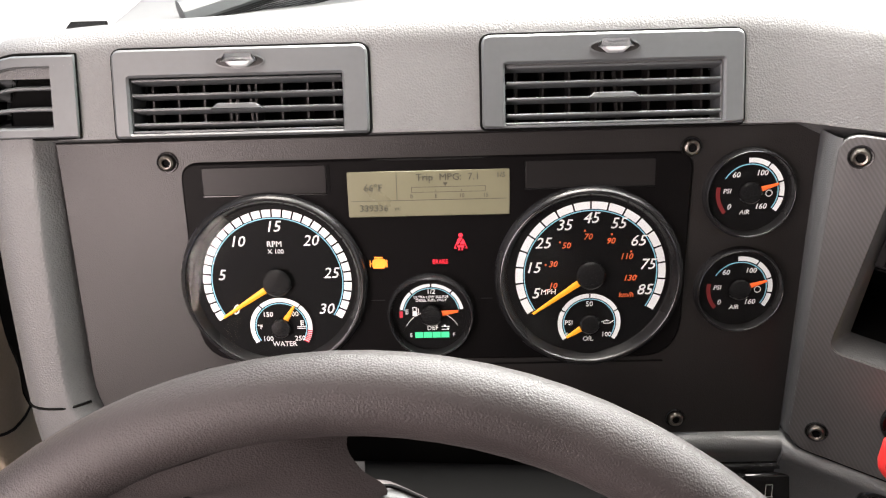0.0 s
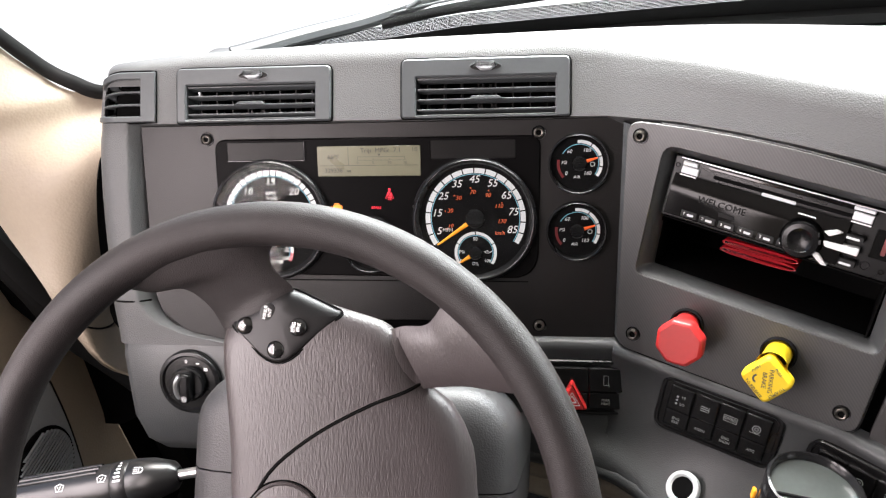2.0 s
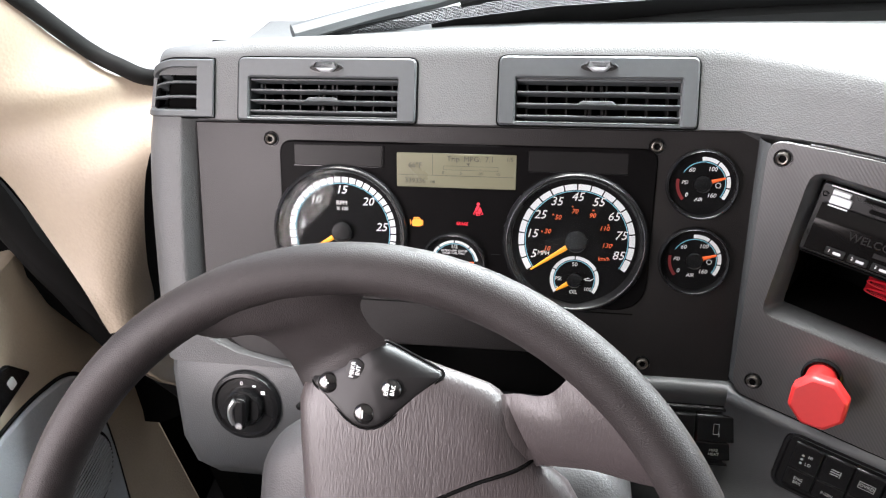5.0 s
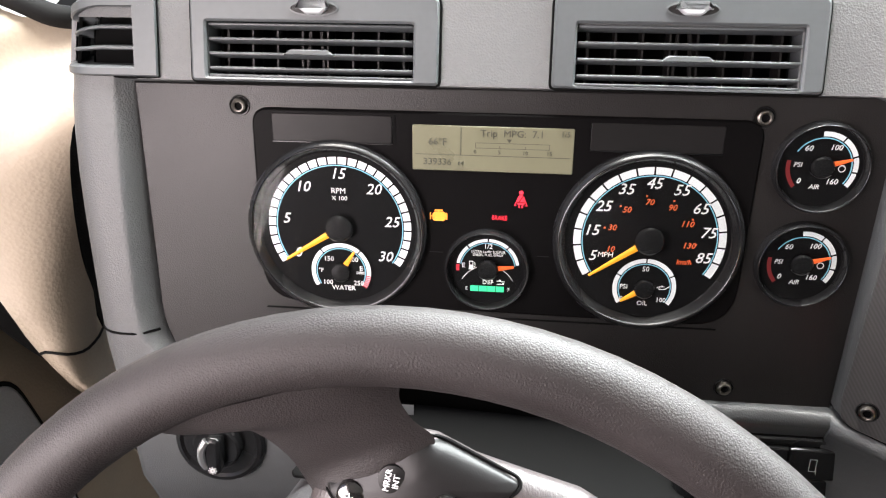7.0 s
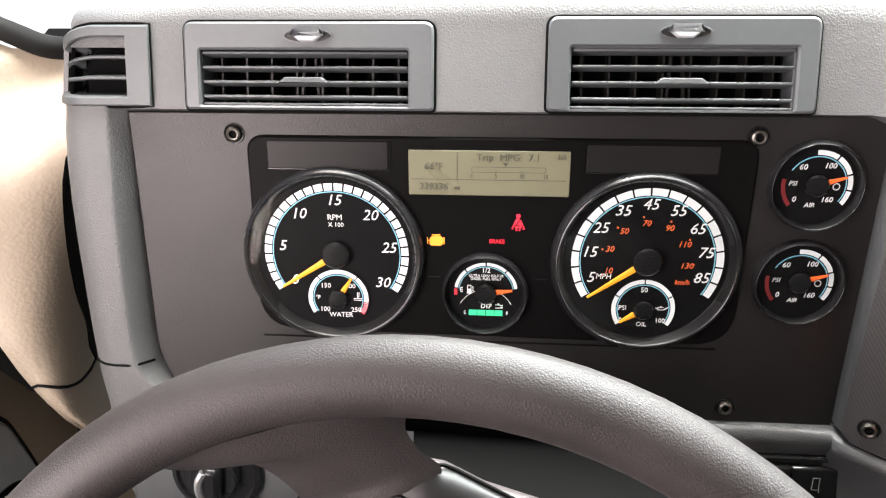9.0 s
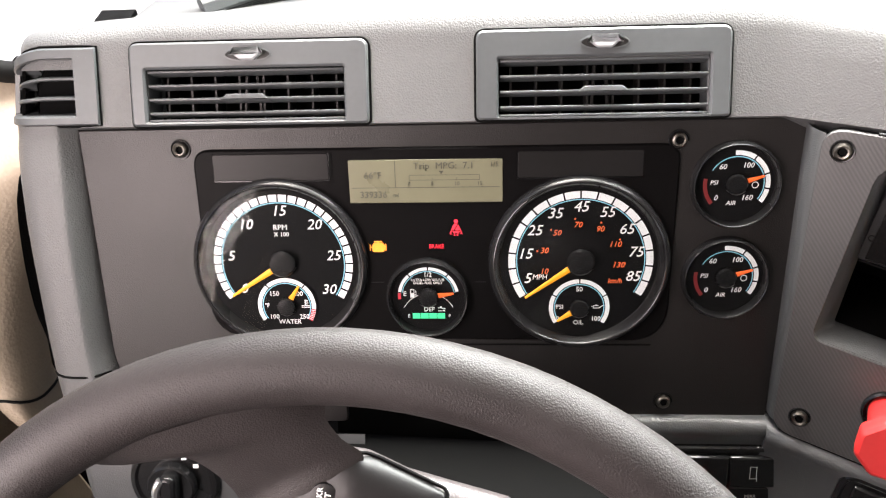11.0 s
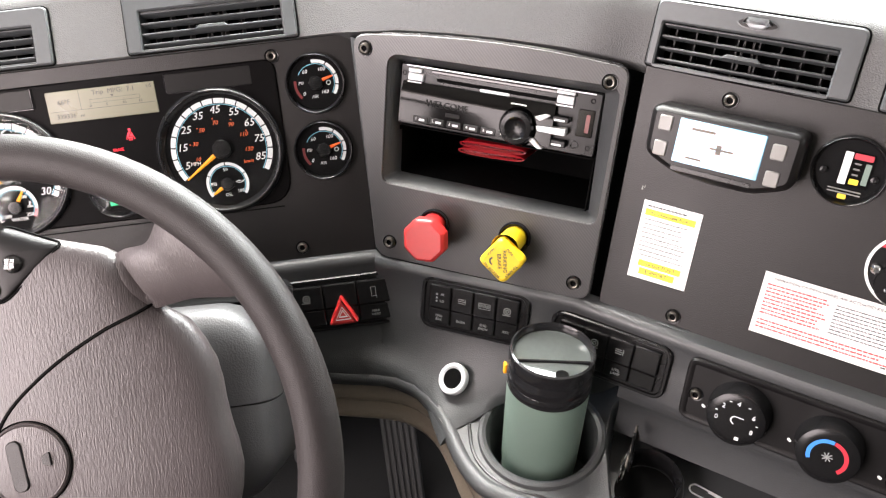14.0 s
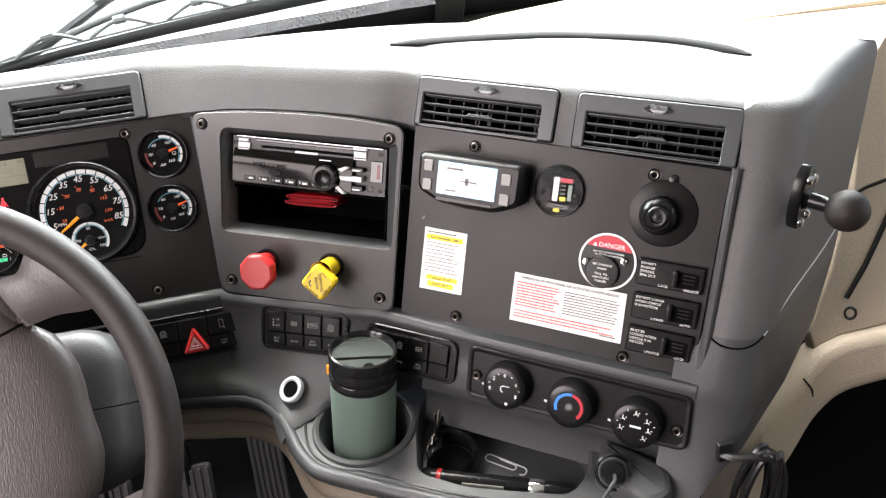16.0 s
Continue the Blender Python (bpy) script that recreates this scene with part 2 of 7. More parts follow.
def rrect(x0, y0, x1, y1, r, seg=5):
    """Rounded rectangle, counter-clockwise."""
    out = []
    for cx, cy, a in ((x1 - r, y1 - r, 0), (x0 + r, y1 - r, 90), (x0 + r, y0 + r, 180), (x1 - r, y0 + r, 270)):
        for k in range(seg + 1):
            t = radians(a + 90 * k / seg)
            out.append((cx + r * math.cos(t), cy + r * math.sin(t)))
    return out


def rounded(points, r, seg=4):
    """A polygon with its corners rounded; r: one radius or one for each corner."""
    out, n = [], len(points)
    for k in range(n):
        p, a, b = Vector(points[k]), Vector(points[k - 1]), Vector(points[(k + 1) % n])
        rad = r[k] if isinstance(r, (list, tuple)) else r
        if rad <= 0:
            out.append(tuple(p))
            continue
        s, e = p + (a - p).normalized() * rad, p + (b - p).normalized() * rad
        for j in range(seg + 1):
            t = j / seg
            out.append(tuple(s * (1 - t) ** 2 + p * 2 * t * (1 - t) + e * t * t))
    return out


def inset(loop, d):
    """The loop moved inwards (counter-clockwise loops) by d."""
    out, n = [], len(loop)
    for k in range(n):
        a, p, b = Vector(loop[k - 1]), Vector(loop[k]), Vector(loop[(k + 1) % n])
        e1, e2 = (p - a), (b - p)
        if e1.length < 1e-9:
            e1 = e2
        if e2.length < 1e-9:
            e2 = e1
        e1, e2 = e1.normalized(), e2.normalized()
        n1, n2 = Vector((-e1.y, e1.x)), Vector((-e2.y, e2.x))
        mid = n1 + n2
        mid = mid.normalized() if mid.length > 1e-6 else n1
        out.append(tuple(p + mid * d / max(mid.dot(n1), 0.4)))
    return out


def ring_faces(bm, a, b, close=True):
    n = len(a)
    for k in range(n if close else n - 1):
        j = (k + 1) % n
        bm.faces.new((a[k], a[j], b[j], b[k]))


def loops(bm, rows, cap0=False, cap1=False):
    """A skin over loops of equal length: rows of (loop, z)."""
    made = [[bm.verts.new((x, y, z)) for x, y in loop] for loop, z in rows]
    for a, b in zip(made, made[1:]):
        ring_faces(bm, a, b)
    if cap0:
        bm.faces.new(list(reversed(made[0])))
    if cap1:
        bm.faces.new(made[-1])
    return made


def slab(loop, z0, z1, chamfer=0.001, bm=None):
    """A plate with a chamfered front rim."""
    bm = bm or bmesh.new()
    c = chamfer
    rows = [(loop, z0), (loop, z1 - c)]
    if c > 0:
        rows += [(inset(loop, c * 0.35), z1 - c * 0.35), (inset(loop, c), z1)]
    loops(bm, rows, True, True)
    return bm


def filled(outer, holes, z, bm):
    """A flat face at z with holes, as triangles. Returns the loops of vertices."""
    made, edges = [], []
    for loop in (outer, *holes):
        vs = [bm.verts.new((x, y, z)) for x, y in loop]
        edges += [bm.edges.new((vs[k], vs[(k + 1) % len(vs)])) for k in range(len(vs))]
        made.append(vs)
    bmesh.ops.triangle_fill(bm, use_beauty=True, use_dissolve=False, edges=edges)
    return made


def holed(outer, holes, z0, z1, lip=0.001, bm=None):
    """A plate with openings through it; rims are softened."""
    bm = bm or bmesh.new()
    top = filled(inset(outer, lip), [inset(h, -lip) for h in holes], z1, bm)
    for vs, loop in zip(top, (outer, *holes)):
        a = [bm.verts.new((x, y, z1 - lip)) for x, y in loop]
        b = [bm.verts.new((x, y, z0)) for x, y in loop]
        ring_faces(bm, vs, a)
        ring_faces(bm, a, b)
    return bm


def lathe(profile, seg=48, bm=None, m=None, cap=False):
    """Turns rows of (radius, z) about z."""
    bm = bm or bmesh.new()
    rows = []
    for r, z in profile:
        row = [bm.verts.new((r * math.cos(2 * math.pi * k / seg), r * math.sin(2 * math.pi * k / seg), z)) for k in range(seg)] if r > 1e-6 \
            else [bm.verts.new((0, 0, z))]
        rows.append(row)
    for a, b in zip(rows, rows[1:]):
        if len(a) == 1 and len(b) == 1:
            continue
        for k in range(seg):
            j = (k + 1) % seg
            if len(a) == 1:
                bm.faces.new((a[0], b[j], b[k]))
            elif len(b) == 1:
                bm.faces.new((a[k], a[j], b[0]))
            else:
                bm.faces.new((a[k], a[j], b[j], b[k]))
    if cap and len(rows[-1]) > 1:
        bm.faces.new(rows[-1])
    if m is not None:
        bmesh.ops.transform(bm, matrix=m, verts=[v for row in rows for v in row])
    return bm


def smooth_path(points, steps=8, closed=False):
    """Catmull-Rom through the points."""
    p = [Vector(q) for q in points]
    n = len(p)
    out = []
    for k in range(n if closed else n - 1):
        a = p[k - 1] if closed or k > 0 else p[0] * 2 - p[1]
        b, c = p[k], p[(k + 1) % n]
        d = p[(k + 2) % n] if closed or k < n - 2 else p[-1] * 2 - p[-2]
        for j in range(steps):
            t = j / steps
            out.append(0.5 * (2 * b + (c - a) * t + (2 * a - 5 * b + 4 * c - d) * t * t + (3 * b - a - 3 * c + d) * t ** 3))
    if not closed:
        out.append(p[-1])
    return out


def tube(path, r, seg=10, bm=None, closed=False, flat=1.0, up=(0, 0, 1)):
    """A round or flattened rod along a path; r: a radius or one for each point."""
    bm = bm or bmesh.new()
    path = [Vector(q) for q in path]
    n, rows = len(path), []
    for k, q in enumerate(path):
        a, b = path[k - 1] if closed or k else q, path[(k + 1) % n] if closed or k < n - 1 else q
        d = (b - a).normalized()
        side = d.cross(Vector(up))
        side = side.normalized() if side.length > 1e-4 else d.orthogonal().normalized()
        top = side.cross(d)
        rad = r[k] if isinstance(r, (list, tuple)) else r
        rows.append([bm.verts.new(q + side * rad * math.cos(2 * math.pi * j / seg) + top * rad * flat * math.sin(2 * math.pi * j / seg)) for j in range(seg)])
    for a, b in zip(rows, rows[1:] + (rows[:1] if closed else [])):
        ring_faces(bm, a, b)
    if not closed:
        bm.faces.new(list(reversed(rows[0])))
        bm.faces.new(rows[-1])
    return bm


def sheet(rows, bm=None, skip=None, thick=0.0):
    """A skin over rows of points of equal number; skip(i, j) leaves openings."""
    bm = bm or bmesh.new()
    made = [[bm.verts.new(p) for p in row] for row in rows]
    for i in range(len(rows) - 1):
        for j in range(len(rows[0]) - 1):
            if not (skip and skip(i, j)):
                bm.faces.new((made[i][j], made[i][j + 1], made[i + 1][j + 1], made[i + 1][j]))
    if thick:
        bmesh.ops.recalc_face_normals(bm, faces=bm.faces)
        bmesh.ops.solidify(bm, geom=bm.faces[:], thickness=thick)
    return bm


def block(x0, y0, z0, x1, y1, z1, r=0.001, bm=None):
    return slab(rrect(x0, y0, x1, y1, min(r * 1.5, (x1 - x0) / 2.1, (y1 - y0) / 2.1), 3), z0, z1, r, bm)


def lettering(text, size, bm=None, m=None, slant=0.0, depth=0.0002, align="CENTER", weight=0.0):
    """Raised print of the built-in font, size: the height of the capitals."""
    bm = bm or bmesh.new()
    cu = bpy.data.curves.new("print", "FONT")
    cu.body, cu.size, cu.align_x, cu.align_y, cu.shear = text, size * 1.38, align, "CENTER", slant
    cu.extrude, cu.offset, cu.resolution_u = depth, size * weight, 2
    ob = bpy.data.objects.new("print", cu)
    me = bpy.data.meshes.new_from_object(ob)
    if m is not None:
        me.transform(m)
    bm.from_mesh(me)
    bpy.data.objects.remove(ob)
    bpy.data.curves.remove(cu)
    bpy.data.meshes.remove(me)
    return bm


def arc_band(bm, r0, r1, a0, a1, z, step=3.0, m=None):
    """A flat band between two radii, from angle a0 down to a1 in degrees."""
    n = max(2, int(abs(a1 - a0) / step) + 1)
    vs = []
    for k in range(n):
        t = radians(a0 + (a1 - a0) * k / (n - 1))
        vs.append((bm.verts.new((r0 * math.cos(t), r0 * math.sin(t), z)), bm.verts.new((r1 * math.cos(t), r1 * math.sin(t), z))))
    for (a, b), (c, d) in zip(vs, vs[1:]):
        bm.faces.new((a, b, d, c))
    if m is not None:
        bmesh.ops.transform(bm, matrix=m, verts=[v for pair in vs for v in pair])
    return bm


def bar(bm, x0, y0, x1, y1, z):
    bm.faces.new([bm.verts.new(p) for p in ((x0, y0, z), (x1, y0, z), (x1, y1, z), (x0, y1, z))])
    return bm


# ---- frames of the three panels, the wheel and the vent bands ----
FC = axes((0.0, 0.4210, 1.1995), (0.9997, 0.0199, -0.0104), (0.0, 0.4622, 0.8868))
FP = axes((0.2206, 0.4033, 1.2051), (0.8989, -0.4381, -0.0107), (0.1777, 0.3421, 0.9227))
FQ = axes((0.5034, 0.2527, 1.1985), (0.8035, -0.5953, 0.0019), (0.2377, 0.3238, 0.9158))
FW = axes((-0.0513, 0.0625, 1.0897), (0.99939, -0.0349, 0.0), (0.0226, 0.6477, 0.7615))
C, P, Q = "C", "P", "Q"
FRAMES = {C: FC, P: FP, Q: FQ}


def at(f, u, v, n=0.0):
    return FRAMES[f] @ Vector((u, v, n))


# the driver's end of the dash turns back round a vertical edge
TURN_U, TURN_R = -0.2950, 0.011


def wrapped(u, v, n=0.0):
    """A place on the dash face of the instrument panel, bent back past the driver's end."""
    if u >= TURN_U:
        return at(C, u, v, n)
    q = (TURN_U - u) / TURN_R
    if q <= math.pi / 2:
        return at(C, TURN_U - (TURN_R + n) * math.sin(q), v, (TURN_R + n) * math.cos(q) - TURN_R)
    return at(C, TURN_U - TURN_R - n, v, -TURN_R - (TURN_U - u - TURN_R * math.pi / 2))


# the vent bands lean back from the panels
LEAN = {C: 10.0, P: 8.0, Q: 5.0}


def band(f, v, lift):
    """Height and depth on the leaning vent band of a panel."""
    d = max(0.0, v - 0.0145)
    return 0.0145 * (v > 0.0145) + min(v, 0.0145) * (v <= 0.0145) + d * 0.985, lift - d * math.tan(radians(LEAN[f]))


# ---- the dash body: one skin swept along the plan of the dash ----
# station: panel frame, u, crest x, crest y, crest z
STATIONS = [
    (C, -0.350, -0.3070, 0.500, 1.235), (C, -0.330, -0.3070, 0.488, 1.2440), (C, -0.3170, -0.3065, 0.477, 1.2500), (C, -0.3110, -0.305, 0.472, 1.2545), (C, -0.306, -0.302, 0.470, 1.2570),
    (C, -0.301, -0.299, 0.469, 1.2585), (C, -0.2955, -0.294, 0.468, 1.2598), (C, -0.262, -0.262, 0.468, 1.2630), (C, -0.248, -0.248, 0.468, 1.2640),
    (C, -0.2240, -0.224, 0.468, 1.2656), (C, -0.2140, -0.214, 0.468, 1.2662), (C, -0.084, -0.086, 0.473, 1.2690), (C, -0.069, -0.071, 0.474, 1.2692), (C, 0.000, 0.000, 0.480, 1.2695),
    (C, 0.0135, 0.014, 0.481, 1.2695), (C, 0.143, 0.146, 0.486, 1.2695), (C, 0.155, 0.160, 0.487, 1.2695), (C, 0.190, 0.205, 0.488, 1.2697), (P, 0.030, 0.265, 0.487, 1.270),
    (P, 0.080, 0.315, 0.484, 1.270), (P, 0.130, 0.365, 0.478, 1.270), (P, 0.180, 0.415, 0.471, 1.270), (P, 0.222, 0.455, 0.463, 1.270), (Q, -0.074, 0.490, 0.455, 1.270),
    (Q, -0.067, 0.497, 0.453, 1.270), (Q, 0.065, 0.620, 0.408, 1.271), (Q, 0.081, 0.637, 0.400, 1.271), (Q, 0.102, 0.660, 0.389, 1.2715), (Q, 0.112, 0.670, 0.384, 1.272),
    (Q, 0.244, 0.800, 0.312, 1.274), (Q, 0.259, 0.812, 0.303, 1.2745), (Q, 0.276, 0.828, 0.290, 1.275),
]
GRILLES = [(2, 7), (10, 11), (14, 15), (24, 25), (28, 29)]


def dash_rows():
    rows = []
    for f, u, kx, ky, kz in STATIONS:
        lift = 0.004 if f == C else (0.002 if f == P else -0.003)
        top = 0.0125 if f != P else 0.013 + 0.006 * (1 - ((u - 0.11) / 0.13) ** 2)
        place = (lambda a, b, c: wrapped(a, b, c)) if f == C else (lambda a, b, c, f=f: at(f, a, b, c))
        row = [place(u, top - 0.006, -0.012), place(u, top, -0.002), place(u, top + 0.002, lift), place(u, *band(f, 0.052, lift)), place(u, *band(f, 0.067 if u > -0.30 or f != C else 0.063, lift))]
        a, k = row[-1], Vector((kx, ky, kz))
        for t, bulge in ((0.08, 0.0030), (0.25, 0.0060), (0.5, 0.0065), (0.75, 0.0042)):
            row.append(a.lerp(k, t) + Vector((0, 0, bulge * min(1.0, (k - a).length / 0.05))))
        row += [k, k + Vector((0.004, 0.02, -0.007)), k + Vector((0.01, 0.07, -0.045)), Vector((kx * 1.02, 0.72, 1.165))]
        rows.append(row)
    return rows


ROWS_TOP = dash_rows()
openings = {(i, 2) for first, last in GRILLES for i in range(first, last)}
bm = sheet(ROWS_TOP, skip=lambda i, j: (i, j) in openings)
dash_pad = tagged(part("dash_pad", bm, PAD, smooth=60), "soft grey grained dash top pad over the instrument panels", "dashboard pad", kind="structure")

# the end of the dash beyond the last vent: a rounded corner and a face that runs forward
# it tapers towards the floor, and its front flares into the shelf
LOW = ((-0.420, 0.046), (-0.352, 0.046), (-0.338, 0.041), (-0.325, 0.030), (-0.310, 0.020), (-0.293, 0.0135), (-0.266, 0.0105), (-0.245, 0.0105), (-0.216, 0.0105), (-0.206, 0.0140), (-0.198, 0.009))
TAPER = (0.25, 0.25, 0.25, 0.3, 0.5, 1.2, 3.2, 5.8, 7.0, 7.3, 7.4, 7.9, 8.0, 8.0, 8.0, 8.0)
END = [[at(Q, 0.2615, v, n) for v, n in LOW] + [at(Q, 0.2575, v, n) for v, n in ((-0.150, -0.003), (-0.05, -0.003), (0.0145, -0.004), (0.052, -0.004), (0.067, -0.004))]]
END[0] += [END[0][-1]] * 4
c0 = [at(Q, 0.276, v, n) for v, n in LOW[:-2] + ((-0.206, 0.0115), (-0.198, 0.009), (-0.150, 0.004), (-0.05, 0.002), (0.0145, -0.001), (0.052, -0.003), (0.067, -0.003))]
out = Vector((0.8035, -0.5953, 0.0))
run = Vector((0.82, 0.57, 0.0)).normalized()
for t in range(9):
    row = []
    for k, p in enumerate(c0):
        bend = p + out * 0.034
        w = t / 8 * TAPER[k]
        if w <= 4:
            s = w / 4
            q = p * (1 - s) ** 2 + (p + out * 0.030) * 2 * s * (1 - s) + (bend + run * 0.028) * s * s
        else:
            q = bend + run * (0.028 + 0.165 * (w - 4) / 4)
        row.append(q)
    k = Vector((0.828 + 0.0105 * t, 0.290 - 0.0115 * t, 1.275))
    a = row[-1]
    for s, b in ((0.1, 0.004), (0.3, 0.007), (0.6, 0.006)):
        row.append(a.lerp(k, s) + Vector((0, 0, b)))
    row.append(k)
    END.append(row)
dash_end = tagged(part("dash_end", sheet([row[len(LOW):] for row in END]), PAD, smooth=60), "grey grained end of the dash with a rounded corner", "dashboard end", kind="structure")
part("lower_end", sheet([[at(Q, 0.236, v, n - 0.002) for v, n in LOW] + [at(Q, 0.236, -0.150, -0.006)]] + [row[:len(LOW) + 1] for row in END]), TRIM, dash_end, "darker grey lower end of the dash", smooth=60)
part("corner_fill", slab(rrect(0.20, -0.215, 0.2645, -0.06, 0.002, 2), -0.012, -0.0045, 0.0), TRIM, dash_end, "", FQ)
rib = smooth_path([(0.205, -0.2055, 0.006), (0.230, -0.2045, 0.005), (0.247, -0.1995, 0.003), (0.2575, -0.188, 0.0015), (0.2612, -0.170, 0.0005), (0.2615, -0.120, 0.0), (0.2612, -0.050, 0.0), (0.2608, 0.013, -0.001)], 6)
part("panel_rib", tube(rib, 0.0048, 10, up=(0, 0, 1)), TRIM, dash_end, "rounded rib beside the panel", FQ)

# bezel column at the driver's end: a rounded outer edge and a sloping inner wall down to the panel
bezel_rows = []
for v, ur, n in ((0.016, -0.2655, 0.0050), (0.008, -0.266, 0.0060), (0.000, -0.2663, 0.0075), (-0.02, -0.2668, 0.0095), (-0.05, -0.268, 0.0110), (-0.08, -0.2690, 0.0115),
                 (-0.14, -0.2705, 0.0115), (-0.1655, -0.2700, 0.0110), (-0.178, -0.262, 0.0105), (-0.190, -0.248, 0.0095), (-0.200, -0.225, 0.0085), (-0.212, -0.165, 0.0080)):
    uf = ur - 0.0125
    bezel_rows.append([wrapped(u, v, n) for u in (-0.372, -0.345, -0.330, -0.3195, -0.3160, -0.3128, -0.3095, -0.3060, -0.3025, -0.2990, -0.2955)]
                      + [wrapped(uf - 0.0035, v, n), wrapped(uf, v, n), wrapped(uf + 0.0020, v, n - 0.0010), wrapped(uf + 0.0032, v, n - 0.0030),
                         wrapped(ur - 0.002, v - 0.001, -0.001), wrapped(ur + 0.001, v - 0.002, -0.010)])
left_bezel = tagged(part("left_bezel", sheet(bezel_rows), PAD, smooth=50), "grey bezel column beside the instrument panel", "dashboard trim", kind="structure")
seam = [wrapped(u, -0.1655, 0.0111) for u in (-0.330, -0.3195, -0.3160, -0.3128, -0.3095, -0.3060, -0.3025, -0.2990, -0.2955, -0.2870)] + [at(C, -0.2795, -0.1655, 0.0085), at(C, -0.272, -0.1660, -0.0005)]
part("bezel_seam", tube(seam, 0.0010, 6), MATT, left_bezel)
low = []
for v, ul, ur, n in ((-0.2119, -0.308, -0.085, 0.007), (-0.222, -0.308, -0.085, 0.0095), (-0.25, -0.305, -0.085, 0.011), (-0.29, -0.302, -0.085, 0.010), (-0.318, -0.292, -0.085, 0.006),
                     (-0.332, -0.278, -0.085, -0.004), (-0.338, -0.27, -0.085, -0.02)):
    low.append([at(C, ul, v, n - 0.03), at(C, ul + 0.001, v, n - 0.010), at(C, ul + 0.004, v, n - 0.003), at(C, ul + 0.010, v, n)]
               + [at(C, ul + 0.010 + (ur - ul - 0.01) * t / 5, v, n) for t in range(1, 6)])
lower_left_panel = tagged(part("lower_left_panel", sheet(low), TRIM, smooth=50), "grey lower dash panel with the headlight switch", "dashboard trim", kind="structure")

# ---- facia under the panels, with the sloping shelf ----
# station: frame, u, drop of the shelf edge: plan x, y and height
# the last stations run down to the rim of the cup holder
EDGE = [
    (C, 0.085, 0.075, 0.290, 0.918), (C, 0.120, 0.112, 0.281, 0.917), (C, 0.165, 0.152, 0.272, 0.916), (C, 0.200, 0.185, 0.265, 0.915), (P, 0.020, 0.205, 0.258, 0.915),
    (P, 0.060, 0.223, 0.245, 0.915), (P, 0.100, 0.236, 0.228, 0.915), (P, 0.140, 0.246, 0.206, 0.914), (P, 0.180, 0.253, 0.182, 0.914),
    (P, 0.200, 0.268, 0.188, 0.914), (P, 0.222, 0.285, 0.202, 0.914), (Q, -0.070, 0.308, 0.2185, 0.914), (Q, -0.050, 0.338, 0.226, 0.914), (Q, -0.030, 0.368, 0.220, 0.914),
]


def facia_row(f, u):
    n = {C: 0.004, P: 0.004, Q: 0.009}[f]
    if f == Q:
        n = 0.006 + 0.005 * min(1.0, max(0.0, (u + 0.07) / 0.15))
    return [at(f, u, -0.196, -0.006), at(f, u, -0.1985, 0.004), at(f, u, -0.201, n + 0.003), at(f, u, -0.206, n + 0.0045), at(f, u, -0.211, n + 0.003),
            at(f, u, -0.216, n), at(f, u, -0.240, n), at(f, u, -0.266, n)]


rows = []
for i, (f, u, ex, ey, ez) in enumerate(EDGE):
    r = facia_row(f, u)
    m = min(1.0, max(0.0, (i - 3) / 4))
    a, e = r[-1], Vector((ex, ey, ez + (0.9124 - ez) * m))
    d = (e - a)
    r += [a.lerp(e, 0.10) + Vector((0, 0, -0.004)), a.lerp(e, 0.25) + Vector((0, 0, -0.005 - 0.004 * m)), a.lerp(e, 0.42) + Vector((0, 0, -0.004 - 0.008 * m)), a.lerp(e, 0.60) + Vector((0, 0, -0.002 - 0.009 * m)),
          a.lerp(e, 0.76) + Vector((0, 0, 0.002 - 0.0085 * m)), a.lerp(e, 0.90) + Vector((0, 0, 0.003 - 0.0065 * m)),
          e + Vector((0, 0, 0.001 * (1 - m))), e + d.normalized() * (0.006 + 0.004 * m) + Vector((0, 0, -0.008 + 0.0074 * m)),
          e + d.normalized() * (-0.012 + 0.026 * m) + Vector((0, 0, -0.040 + 0.036 * m))]
    rows.append(r)
facia = tagged(part("facia", sheet(rows), TRIM, smooth=55), "grey grained lower facia that curves into a shelf", "dashboard facia", kind="structure")
rows = []
for f, u in ((Q, -0.030), (Q, 0.0), (Q, 0.04), (Q, 0.1), (Q, 0.16), (Q, 0.22), (Q, 0.2615)):
    r = facia_row(f, u)
    rows.append(r + [at(f, u, -0.279, 0.007), at(f, u, -0.285, -0.004), at(f, u, -0.300, -0.012), at(f, u, -0.325, -0.012)])
part("facia_centre", sheet(rows), TRIM, facia, smooth=55)
# no recess is cut: a dark strip paints the shade of the dash-top groove
slot = smooth_path([(0.4426, 0.3905, 1.2718), (0.5013, 0.3876, 1.2699), (0.5762, 0.3672, 1.2709), (0.6362, 0.3457, 1.2716), (0.7155, 0.2964, 1.2728), (0.7600, 0.2548, 1.2728), (0.7869, 0.2122, 1.2726)], 6)
rows = []
for k, p in enumerate(slot):
    d = (slot[min(k + 1, len(slot) - 1)] - slot[max(k - 1, 0)]).normalized()
    side = Vector((-d.y, d.x, 0)) * min(1.0, 0.25 + 0.25 * min(k, len(slot) - 1 - k))
    rows.append([p + side * w + Vector((0, 0, h)) for w, h in ((-0.0095, -0.0004), (-0.0084, 0.0014), (0.0, 0.0018), (0.0084, 0.0014), (0.0095, -0.0004))])
part("top_groove", sheet(rows), CARPET, dash_pad, "groove along the dash top, its shade put in as a dark strip", smooth=60)
